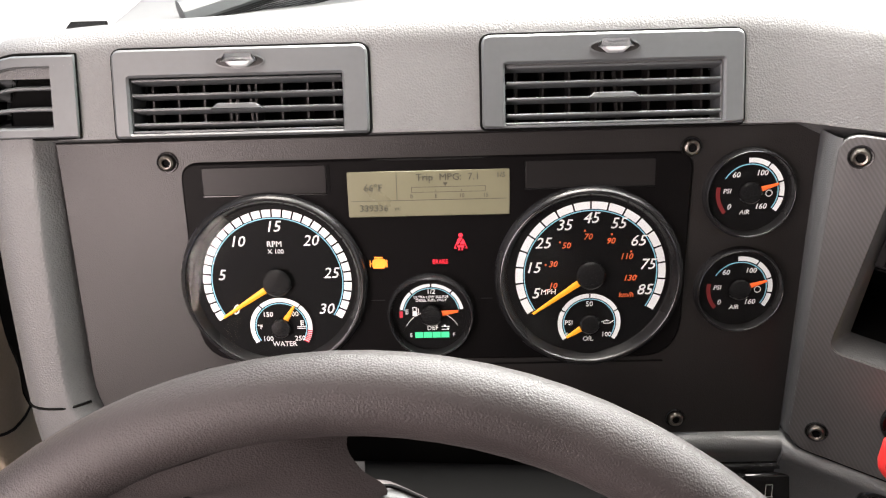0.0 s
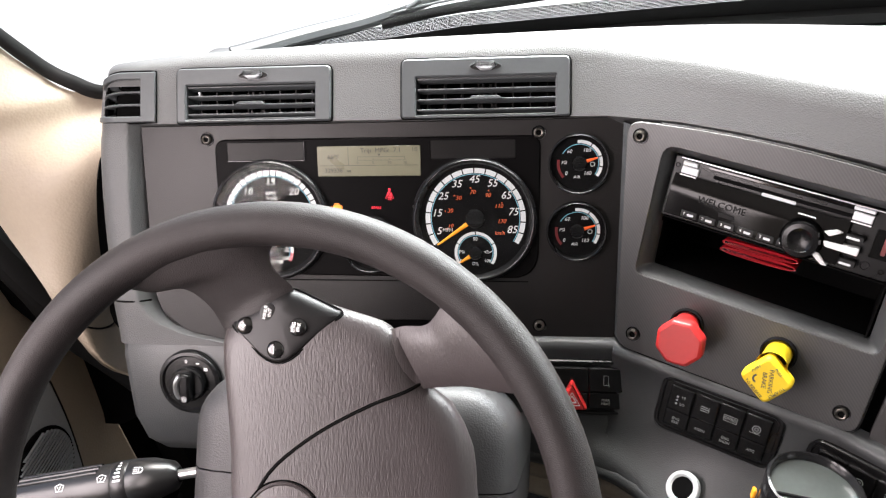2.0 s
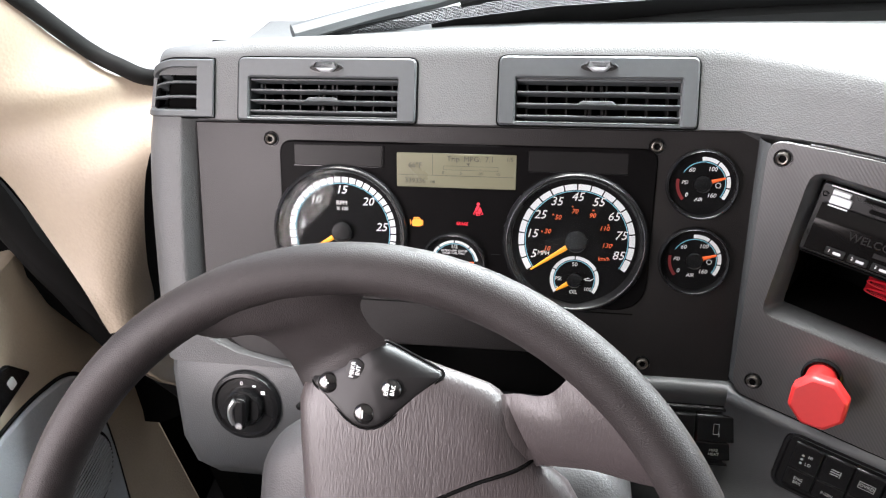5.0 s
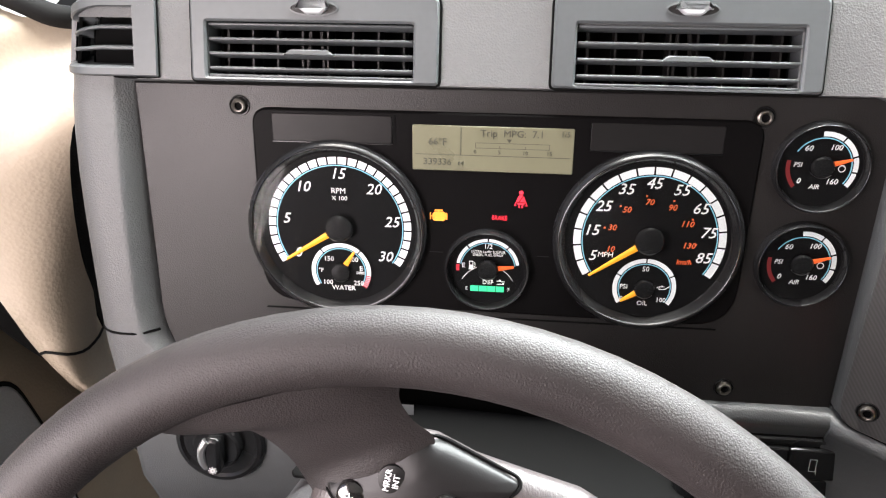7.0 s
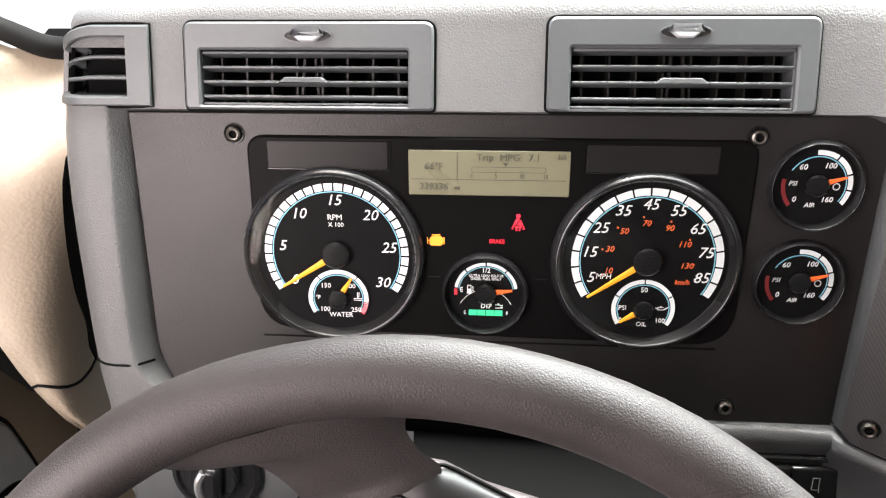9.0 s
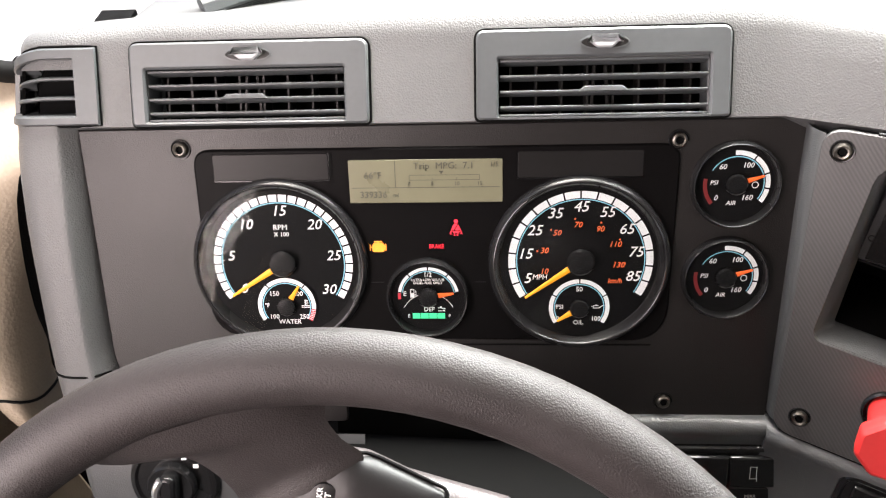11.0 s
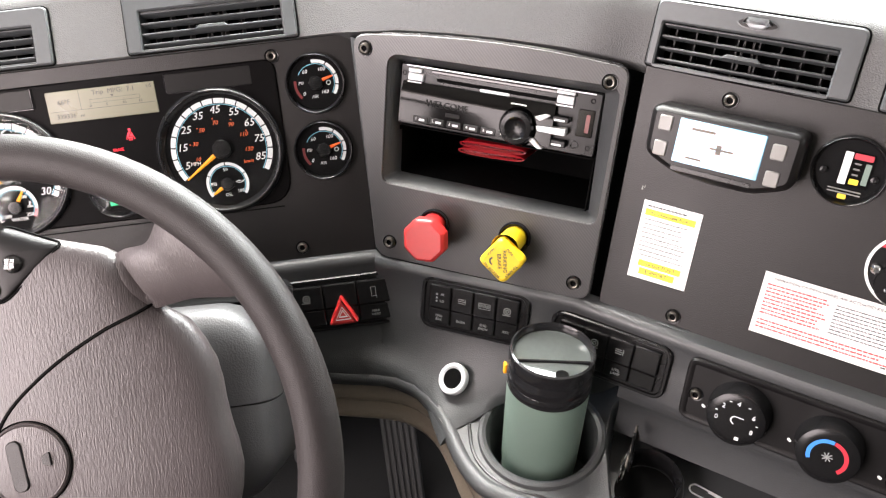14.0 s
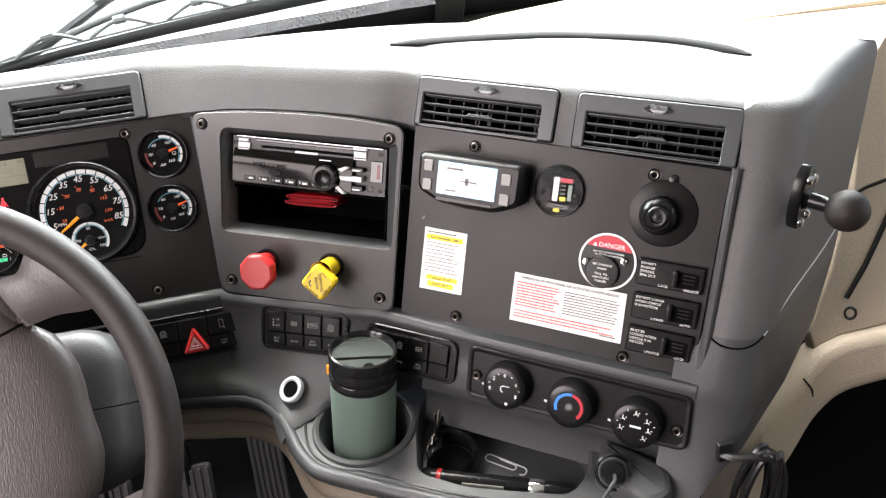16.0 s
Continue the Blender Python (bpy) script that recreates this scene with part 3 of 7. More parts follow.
rows = [[(x, y, z) for x, y, z in ((0.33, 0.520, 1.190), (0.45, 0.500, 1.190), (0.65, 0.430, 1.195), (0.85, 0.330, 1.205), (1.10, 0.28, 1.20), (1.60, 0.28, 1.18))],
        [(x, y, z) for x, y, z in ((0.33, 0.600, 1.172), (0.45, 0.640, 1.180), (0.65, 0.690, 1.190), (0.85, 0.710, 1.197), (1.10, 0.70, 1.19), (1.60, 0.55, 1.18))]]
tagged(part("passenger_dash_top", sheet(rows), TAN, smooth=60), "tan passenger side dash top behind the ridge", "dashboard top", kind="structure")

# deck with the cup holder and the tray
DECK_Z = 0.912
deck_outline = [(0.244, 0.200), (0.2530, 0.1820), (0.259, 0.158), (0.266, 0.138), (0.280, 0.119), (0.3165, 0.0955), (0.3900, 0.0500), (0.470, 0.002), (0.560, -0.043),
                (0.612, -0.054), (0.640, -0.046), (0.648, -0.012), (0.560, 0.110), (0.450, 0.210), (0.360, 0.258), (0.280, 0.262)]
CUP = (0.338, 0.168)
cup_hole = [(CUP[0] + 0.052 * math.cos(2 * math.pi * k / 40), CUP[1] + 0.052 * math.sin(2 * math.pi * k / 40)) for k in range(40)]
tray_hole = rounded([(0.3820, 0.0860), (0.4302, 0.0520), (0.5300, 0.0130), (0.5620, 0.0380), (0.5760, 0.0780), (0.450, 0.200), (0.412, 0.196), (0.394, 0.150)], [0.014, 0.01, 0.016, 0.01, 0.02, 0.012, 0.014, 0.01], 5)
bm = bmesh.new()
top = filled(deck_outline, [cup_hole, tray_hole], DECK_Z, bm)
rim = [bm.verts.new((v.co.x + 0.001, v.co.y - 0.003, DECK_Z - 0.006)) for v in top[0]]
ring_faces(bm, top[0], rim)
skirt = [bm.verts.new((v.co.x + 0.010, v.co.y + 0.012, DECK_Z - 0.045)) for v in rim]
ring_faces(bm, rim, skirt)
for loop, depth, draw in ((top[1], 0.075, 0.004), (top[2], 0.038, 0.003)):
    mid = Vector((sum(v.co.x for v in loop) / len(loop), sum(v.co.y for v in loop) / len(loop), 0))
    prev = loop
    for z, d in ((0.003, 0.0025), (depth, 0.0025 + draw)):
        row = []
        for v in loop:
            way = Vector((mid.x - v.co.x, mid.y - v.co.y, 0)).normalized()
            row.append(bm.verts.new((v.co.x + way.x * d, v.co.y + way.y * d, DECK_Z - z)))
        ring_faces(bm, prev, row)
        prev = row
    bm.faces.new(prev)
deck = tagged(part("deck", bm, TRIM, smooth=40), "grey dash shelf with a round cup holder and a deep tray", "dashboard shelf", kind="structure")
groove = smooth_path([(x, y, DECK_Z + 0.0004) for x, y in ((0.272, 0.190), (0.272, 0.160), (0.281, 0.136), (0.300, 0.117), (0.330, 0.101), (0.372, 0.074), (0.42, 0.045), (0.47, 0.022), (0.54, -0.005))], 8)
part("groove", tube(groove, 0.0016, 6, flat=0.5), BLACK, deck, "dark groove along the shelf rim")
lip = [(CUP[0] + 0.0555 * math.cos(2 * math.pi * k / 48), CUP[1] + 0.0555 * math.sin(2 * math.pi * k / 48), DECK_Z + 0.0005) for k in range(48)]
part("cup_rim", tube(lip, 0.0045, 8, closed=True), TRIM, deck)
pod = rounded([(0.556, 0.020), (0.588, -0.034), (0.618, -0.030), (0.630, 0.002), (0.604, 0.036), (0.580, 0.058)], [0.010, 0.014, 0.012, 0.012, 0.012, 0.010])
bm = bmesh.new()
loops(bm, [(pod, DECK_Z - 0.01), (pod, 0.928), (inset(pod, 0.003), 0.934), (inset(pod, 0.008), 0.936)], False, True)
part("socket_pod", bm, TRIM, deck)
# curved divider in the tray
bm = tube([(0.425 + 0.030 * math.cos(radians(a)), 0.117 + 0.030 * math.sin(radians(a)), 0.887) for a in range(-75, 105, 10)], 0.003, 8, flat=4.5)
# flat black disc paints the shade of a deeper well
part("tray_well", slab([(0.425 + 0.028 * math.cos(2 * math.pi * k / 32), 0.117 + 0.028 * math.sin(2 * math.pi * k / 32)) for k in range(32)], DECK_Z - 0.0385, DECK_Z - 0.0370, 0.0004), MATT, deck, "black disc on the tray floor for the shade of a well")
part("tray_divider", bm, BLACK, deck, "black curved divider in the tray")
front = [(0.112, 0.2845), (0.152, 0.2755), (0.185, 0.268), (0.206, 0.2605), (0.2245, 0.247), (0.238, 0.2295), (0.2485, 0.206), (0.2555, 0.182), (0.2615, 0.158), (0.2695, 0.139),
         (0.283, 0.1205), (0.3185, 0.0975), (0.3905, 0.0525), (0.470, 0.0055), (0.560, -0.039), (0.612, -0.052)]
part("shelf_lip", tube(smooth_path([(x, y, 0.9050) for x, y in front], 6), 0.0088, 12), TRIM, deck, "rounded front lip of the shelf")
# tan trim band under the shelf edge
edge = [(0.070, 0.292), (0.112, 0.283), (0.152, 0.273), (0.185, 0.265), (0.205, 0.257), (0.223, 0.243), (0.236, 0.226), (0.246, 0.203), (0.253, 0.178), (0.259, 0.154), (0.267, 0.134),
        (0.281, 0.115), (0.3165, 0.092), (0.3866, 0.054), (0.47, 0.009), (0.56, -0.038), (0.612, -0.055), (0.640, -0.044)]
rows = []
path = smooth_path([(x, y, 0) for x, y in edge], 4)
for k, p in enumerate(path):
    d = (path[min(k + 1, len(path) - 1)] - path[max(k - 1, 0)]).normalized()
    o = Vector((-d.y, d.x, 0)) * -1
    rows.append([p + o * a + Vector((0, 0, z)) for a, z in ((-0.030, 0.880), (-0.012, 0.878), (-0.006, 0.872), (-0.004, 0.864), (-0.008, 0.857), (-0.002, 0.853), (0.003, 0.846), (0.001, 0.838), (-0.008, 0.832), (-0.04, 0.83))])
tan_band = tagged(part("tan_band", sheet(rows), TAUPE, smooth=60), "dull tan moulded trim band under the dash shelf", "dashboard trim", kind="structure")

# ---- cab shell ----
floor_z = 0.32
bm = bmesh.new()
bmesh.ops.create_grid(bm, x_segments=40, y_segments=40, size=1.0, matrix=Matrix.Translation((0.6, -0.2, floor_z)) @ Matrix.Diagonal((1.22, 1.04, 1, 1)))
tagged(part("floor", bm, CARPET), "black ribbed rubber cab floor", "floor", kind="structure")


def wall(name, x0, y0, z0, x1, y1, z1, mat, label):
    bm = bmesh.new()
    bmesh.ops.create_cube(bm, size=1.0, matrix=Matrix.LocRotScale(((x0 + x1) / 2, (y0 + y1) / 2, (z0 + z1) / 2), None, (x1 - x0, y1 - y0, z1 - z0)))
    return tagged(part(name, bm, mat), label, "wall", kind="structure")


# footwell shade is painted: the firewall is near-black
wall("wall_firewall", -0.60, 0.80, 0.30, 1.80, 0.84, 1.02, MATT, "firewall behind the pedals, footwell shade put into its black")
wall("wall_back", -0.62, -1.25, 0.30, 1.82, -1.20, 2.10, CURTAIN, "dark cloth curtain wall behind the seats")
wall("wall_left_lower", -0.62, -1.2, 0.30, -0.58, 0.42, 1.12, TAN, "tan lower door wall")
wall("wall_left_upper", -0.62, -1.2, 1.92, -0.58, 0.42, 2.10, TAN, "tan wall over the driver window")
wall("wall_left_rear", -0.62, -1.2, 1.12, -0.58, -0.98, 1.92, TAN, "tan wall behind the driver window")
wall("wall_right_lower", 1.78, -1.2, 0.30, 1.82, 0.60, 1.05, TAN, "tan lower passenger door wall")
wall("wall_right_upper", 1.78, -1.2, 1.90, 1.82, 0.60, 2.10, TAN, "tan wall over the passenger window")
wall("wall_right_rear", 1.78, -1.2, 1.05, 1.82, -0.75, 1.90, TAN, "tan wall behind the passenger window")
bm = bmesh.new()
bmesh.ops.create_cube(bm, size=1.0, matrix=Matrix.LocRotScale((0.6, -0.33, 2.12), None, (2.46, 1.90, 0.04)))
tagged(part("ceiling", bm, HEADLINER), "grey cloth cab headliner", "ceiling", kind="structure")

# windshield: curved pane with a dotted black border, in a rubber seal
BASE = [(-0.52, 0.430), (-0.44, 0.492), (-0.35, 0.540), (-0.232, 0.597), (-0.173, 0.637), (-0.079, 0.678), (0.028, 0.705), (0.22, 0.722), (0.50, 0.742), (0.85, 0.745), (1.20, 0.715), (1.45, 0.640), (1.58, 0.540)]


def glass_point(s, z):
    """A place on the pane: s along its lower edge, at height z."""
    k = min(int(s), len(BASE) - 2)
    x, y = Vector(BASE[k]).lerp(Vector(BASE[k + 1]), s - k)
    up = z - 1.19
    return Vector((x, y - 0.50 * up, z))


def pane_rows(z0, z1, n, off=0.0):
    return [[glass_point(s / 4, z0 + (z1 - z0) * k / n) + Vector((0, -off, 0)) for s in range(0, 4 * (len(BASE) - 1) + 1)] for k in range(n + 1)]


windshield = tagged(part("windshield", sheet(pane_rows(1.175, 1.98, 10)), PANE, smooth=60), "clear curved windshield with a dotted border", "windshield", kind="structure")
windshield.visible_shadow = False
bm = bmesh.new()
# dotted border: rows of small black squares that shrink upwards
def border_z(x):
    return 1.191 + 0.030 * min(x, 1.2 - x)


run = [glass_point(k / 20, 1.19) for k in range(60, 232)]
spots, carry = [], 0.0
for k, (a, b) in enumerate(zip(run, run[1:])):
    d = (b - a).length
    while carry < d:
        spots.append((60 + k + carry / d) / 20)
        carry += 0.0021
    carry -= d
for row in range(9):
    for s in spots:
        z = border_z(glass_point(s, 1.19).x) + row * 0.0021
        p = glass_point(s, z) + Vector((0, -0.002, 0))
        q = (glass_point(min(s + 0.02, 11.99), z) - glass_point(s, z)).normalized() * 0.00101
        w = Vector((0, -0.5, 1)).normalized() * 0.00101
        bm.faces.new([bm.verts.new(p + a) for a in (-q - w, q - w, q + w, -q + w)])
part("dotted_border", bm, SEAL, windshield, "black ceramic dot border")
rows = []
for k in range(3):
    rows.append([glass_point(s / 4, 1.160 + (border_z(glass_point(s / 4, 1.19).x) - 0.001 - 1.160) * k / 2) + Vector((0, -0.0025, 0)) for s in range(19, 4 * (len(BASE) - 1) + 1)])
part("solid_border", sheet(rows), SEAL, windshield, "solid black border")
# post between the two panes
post = smooth_path([(0.590, 0.738, 1.165), (0.590, 0.638, 1.37), (0.590, 0.538, 1.57), (0.590, 0.34, 1.97)], 4)
part("centre_post", tube(post, 0.024, 10, flat=0.6), SEAL, windshield, "black rubber post between the panes")
seal_path = [(-0.28, 0.54, 1.190), (-0.30, 0.515, 1.205), (-0.33, 0.474, 1.2255), (-0.352, 0.4655, 1.2415), (-0.38, 0.4646, 1.2612), (-0.40, 0.4304, 1.3273), (-0.42, 0.387, 1.4055), (-0.46, 0.282, 1.6255), (-0.49, 0.172, 1.9055)]
windshield_seal = tagged(part("windshield_seal", tube(smooth_path(seal_path, 6), 0.0078, 12), SEAL), "black rubber windshield seal", "seal", kind="structure")
low_seal = [glass_point(k / 4, 1.165) + Vector((0, -0.012, -0.045 * max(0.0, (29 - k) / 10) ** 1.5)) for k in range(19, 4 * (len(BASE) - 1) + 1)]
part("lower_seal", tube(low_seal, 0.014, 8), SEAL, windshield_seal)
part("cowl_shelf", sheet([[p + Vector((0, -0.01, -0.005)) for p in low_seal], [p + Vector((0, -0.10, -0.03)) for p in low_seal]]), SEAL, windshield_seal)

# left windshield pillar trim, door gap seal
A = [(-0.345, 0.425, 0.800), (-0.365, 0.410, 0.900), (-0.380, 0.400, 0.962), (-0.367, 0.400, 1.014), (-0.359, 0.400, 1.057), (-0.338, 0.402, 1.127), (-0.313, 0.405, 1.186), (-0.299, 0.440, 1.206),
     (-0.318, 0.482, 1.215), (-0.354, 0.460, 1.2345), (-0.382, 0.4600, 1.2550), (-0.402, 0.4260, 1.3210), (-0.462, 0.276, 1.619), (-0.492, 0.166, 1.899)]
B = [(-0.335, 0.415, 0.800), (-0.352, 0.365, 0.900), (-0.358, 0.328, 0.965), (-0.376, 0.330, 1.025), (-0.394, 0.345, 1.063), (-0.428, 0.370, 1.107), (-0.456, 0.388, 1.153), (-0.468, 0.388, 1.180),
     (-0.476, 0.384, 1.210), (-0.485, 0.373, 1.250), (-0.492, 0.358, 1.300), (-0.505, 0.315, 1.420), (-0.515, 0.250, 1.600), (-0.530, 0.150, 1.880)]
rows = []
for k, (a, b) in enumerate(zip(smooth_path(A, 3), smooth_path(B, 3))):
    row = []
    for j in range(11):
        t = j / 10
        swell = Vector((0.45, -0.85, 0.1)).normalized() * (0.016 if k > 9 else 0.024)
        row.append(a.lerp(b, t) + swell * math.sin(math.pi * min(1.0, t * 1.06)) ** 0.8)
    rows.append(row)
pillar_trim = tagged(part("pillar_trim", sheet(rows), TAN, smooth=60), "tan grained windshield pillar trim", "pillar trim", kind="structure")
joint = []
for j in range(11):
    r0 = 9 - 3 * max(0.0, 1 - j / 8) ** 1.4
    k = min(int(r0), 8)
    joint.append(rows[k][j].lerp(rows[k + 1][j], r0 - k) + Vector((0.001, -0.0012, 0)))
part("trim_joint", tube(joint, 0.0012, 6), SEAL, pillar_trim, "dark joint across the trim")
foam = [[a + Vector(o) for o in ((0.0, 0.002, 0.0), (0.010, 0.022, 0.0), (0.040, 0.060, 0.0))] for a in smooth_path(A[:8], 3)]
part("foam_strip", sheet(foam), FOAM, pillar_trim, "black foam strip between trim and dash")
S = [(-0.300, 0.450, 0.760), (-0.340, 0.440, 0.780), (-0.370, 0.435, 0.850), (-0.400, 0.425, 0.915), (-0.428, 0.410, 0.985), (-0.450, 0.400, 1.060), (-0.472, 0.395, 1.156), (-0.494, 0.364, 1.300), (-0.519, 0.272, 1.55), (-0.534, 0.150, 1.88)]
gap = [Vector(b) + Vector((-0.010, -0.012, -0.006)) for b in smooth_path(S, 4)]
door_seal = tagged(part("door_seal", tube(gap, 0.015, 10, flat=1.2), SEAL), "black rubber door seal", "seal", kind="structure")
gap2 = [p + Vector((-0.014, -0.012, -0.008)) * min(1.0, max(0.3, (1.06 - p.z) / 0.12)) for p in gap]
part("outer_lip", tube(gap2, 0.013, 10, flat=1.1), SEAL, door_seal)
# black tube, jamb and walls carry the shade of gap and footwell as colour
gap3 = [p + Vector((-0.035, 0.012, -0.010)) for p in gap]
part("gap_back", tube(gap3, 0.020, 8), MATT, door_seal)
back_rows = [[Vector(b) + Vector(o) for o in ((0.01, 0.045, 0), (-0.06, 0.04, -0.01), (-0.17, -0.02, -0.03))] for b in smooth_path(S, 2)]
part("jamb", sheet(back_rows), MATT, door_seal, "door jamb, the gap's shade put into its black")
wall("wall_left_front", -0.62, 0.42, 0.30, -0.58, 0.84, 0.98, MATT, "side wall before the door, blackened for shade")
kick = wall("kick_panel", -0.44, 0.44, 0.32, -0.40, 0.80, 1.10, MATT, "kick panel beside the pedals, blackened for shade")

# outside: hood, cowl and pale yard
rows = []
for k in range(13):
    y = 0.86 + 1.9 * k / 12
    z = 1.135 + 0.02 * math.sin(k / 12 * 3) - 0.16 * (k / 12) ** 2
    half = 1.0 - 0.35 * (k / 12)
    rows.append([(0.6 + half * s / 8, y, z - 0.10 * (abs(s) / 8) ** 2.5) for s in range(-8, 9)])
hood = tagged(part("hood", sheet(rows, thick=0.01), HOODPAINT, smooth=60), "white painted sloping truck hood", "hood", kind="structure")
bm = bmesh.new()
bmesh.ops.create_grid(bm, x_segments=8, y_segments=8, size=900.0, matrix=pose(0, 0, -0.9))
tagged(part("ground", bm, ASPHALT), "pale concrete yard", "ground", kind="structure")


def outside(x, z, out=0.0, up=0.0):
    """A place before the windshield: x across, height z on the pane, then outwards and up."""
    k = max(j for j in range(len(BASE) - 1) if BASE[j][0] <= x)
    share = (x - BASE[k][0]) / (BASE[k + 1][0] - BASE[k][0])
    return glass_point(k + share, z) + Vector((0, out, up))


def wiper(label):
    line = [(-0.072, 1.2020), (0.013, 1.2135), (0.088, 1.2195), (0.180, 1.2290), (0.260, 1.2355), (0.410, 1.2470), (0.540, 1.2540)]

    def lie(x, out, up=0.0):
        return outside(x, float(np.interp(x, [p[0] for p in line], [p[1] for p in line])), out, up)

    home = Matrix.Translation(lie(-0.072, 0.01))
    back = home.inverted()
    w = thing("wiper", home, label, "windshield wiper")

    def rod(name, spots, radius, mat, flat=1.0, lab=""):
        path = [back @ p for p in smooth_path([lie(*q) for q in spots], 6)]
        r = [radius[0] + (radius[1] - radius[0]) * k / (len(path) - 1) for k in range(len(path))]
        return part(name, tube(path, r, 10, flat=flat), mat, w, lab)

    rod("rubber_blade", [(x, 0.012) for x in (-0.072, 0.0, 0.08, 0.18, 0.28, 0.40, 0.53)], (0.0034, 0.0065), SEAL, 1.7, "black rubber blade")
    rod("blade_edge", [(x, 0.014, 0.0105) for x in (-0.060, 0.0, 0.08, 0.18, 0.28, 0.40, 0.52)], (0.0016, 0.0020), WIPERM)
    rod("bridge", [(0.030, 0.022, 0.020), (0.090, 0.030, 0.030), (0.170, 0.034, 0.038), (0.260, 0.034, 0.040), (0.400, 0.030, 0.034)], (0.0042, 0.0046), WIPERM, 1.2)
    for x in (0.005, 0.105, 0.215, 0.330):
        rod("claw", [(x - 0.045, 0.014, 0.012), (x - 0.012, 0.022, 0.024), (x + 0.012, 0.022, 0.024), (x + 0.045, 0.014, 0.012)], (0.0030, 0.0030), WIPERM)
        rod("claw_pin", [(x - 0.008, 0.022, 0.026), (x + 0.008, 0.022, 0.026)], (0.0062, 0.0062), WIPERM)
    rod("arm", [(0.260, 0.040, 0.050), (0.170, 0.050, 0.054), (0.085, 0.060, 0.052)], (0.0030, 0.0042), WIPERM)
    rod("arm_joint", [(0.098, 0.058, 0.054), (0.075, 0.060, 0.050)], (0.0105, 0.0125), WIPERM)
    rod("arm_base", [(0.085, 0.060, 0.048), (0.030, 0.048, 0.026), (-0.020, 0.032, 0.012), (-0.090, 0.022, 0.006), (-0.160, 0.020, 0.002), (-0.238, 0.018, 0.000)], (0.0095, 0.0135), WIPERM, 0.9)
    return w


wiper("grey metal windshield wiper parked low on the glass")

# ---- instrument panel ----
def screw(parent, x, y, z, r=0.0062):
    s = part("screw", lathe([(r * 0.40, -0.0025), (r * 0.42, 0.0030), (r * 0.58, 0.0033), (r * 0.74, 0.0026), (r * 0.82, 0.0010), (r * 0.84, -0.001)], 30), STEEL, parent, "dark steel socket screw", shift(x, y, z, 17))
    part("hex_socket", lathe([(r * 0.43, 0.0022), (r * 0.36, 0.0012), (0, 0.0008)], 6), MATT, s)
    part("washer", lathe([(r * 0.84, 0.0), (r * 0.90, 0.0006), (r * 1.04, 0.0008), (r * 1.12, -0.001)], 24), BLACK, s)
    return s


def polar(r, a, z=0.0):
    return r * math.cos(radians(a)), r * math.sin(radians(a)), z


def scale_band(gauge, r, width, a0, a1, cells, z, c=(0, 0)):
    """A white scale ring cut by dark ticks, with a pale blue line inside it."""
    bm = bmesh.new()
    step = (a1 - a0) / cells
    for k in range(cells):
        trim = 0.7 if r > 0.03 else 1.3
        arc_band(bm, r - width, r, a0 + step * k - trim, a0 + step * (k + 1) + trim, z, m=shift(*c))
    part("scale_ring", bm, BAND, gauge, "white scale ring")
    part("blue_line", arc_band(bmesh.new(), r - width - 0.0013, r - width - 0.0006, a0, a1, z, m=shift(*c)), CYAN, gauge, "pale blue scale line")


def needle(gauge, length, angle, z, c=(0, 0), hub=0.0, tail=0.0, width=0.0022, mat=NEEDLE):
    bm = bmesh.new()
    s, e = tail, length
    w0, w1 = width, width * 0.35
    loop = [(s, -w0), (e, -w1), (e, w1), (s, w0)]
    loops(bm, [(loop, 0.0), (loop, 0.0007), ([(x, y * 0.5) for x, y in loop], 0.0012)], True, True)
    part("needle", bm, mat, gauge, "orange needle", shift(c[0], c[1], z, angle))
    if hub:
        part("needle_hub", lathe([(hub, z - 0.001), (hub, z + 0.002), (hub * 0.86, z + 0.0034), (hub * 0.4, z + 0.0036), (0, z + 0.0036)], 32), BLACK, gauge, "black needle cap", shift(c[0], c[1]))


def gauge_body(parent, x, y, z, r, face, label):
    """Round gauge: bezel ring, dial and lens. The gauge's origin lies on its dial."""
    lift = 0.0065 if r > 0.04 else 0.006
    g = part("gauge", lathe([(r, -0.002), (r, lift * 0.35), (r * 0.985, lift * 0.75), (r * 0.955, lift), (r * 0.93, lift * 0.97), (r * 0.915, lift * 0.80), (face * 1.035, 0.0006), (face * 1.02, 0.0)], 72), RING, parent, label, shift(x, y, z))
    part("dial", lathe([(face * 1.04, 0.0), (0, 0.0)], 64), DIAL, g, "black dial")
    # metal ring put in for the bright reflection at the lens edge
    part("bezel_line", lathe([(r * 0.945, lift * 0.985), (r * 0.938, lift * 1.02), (r * 0.931, lift * 0.985)], 72), LIT_EDGE_METAL, g, "thin metal ring for the lens edge's reflection")
    lens = part("lens", lathe([(r * 0.925, lift * 0.86), (r * 0.5, lift * 0.87), (0, lift * 0.88)], 64), LENS, g, "clear lens")
    lens.visible_shadow = False
    return g


def seat_dial(gauge, k, dx, dy):
    """Shrink and shift the printed dial and its needle inside the bezel."""
    for ob in gauge.children:
        if ob.name.split(".")[0] not in ("dial", "bezel_line", "lens"):
            ob.matrix_basis = Matrix.Translation((dx, dy, 0)) @ Matrix.Diagonal((k, k, 1, 1)) @ ob.matrix_basis


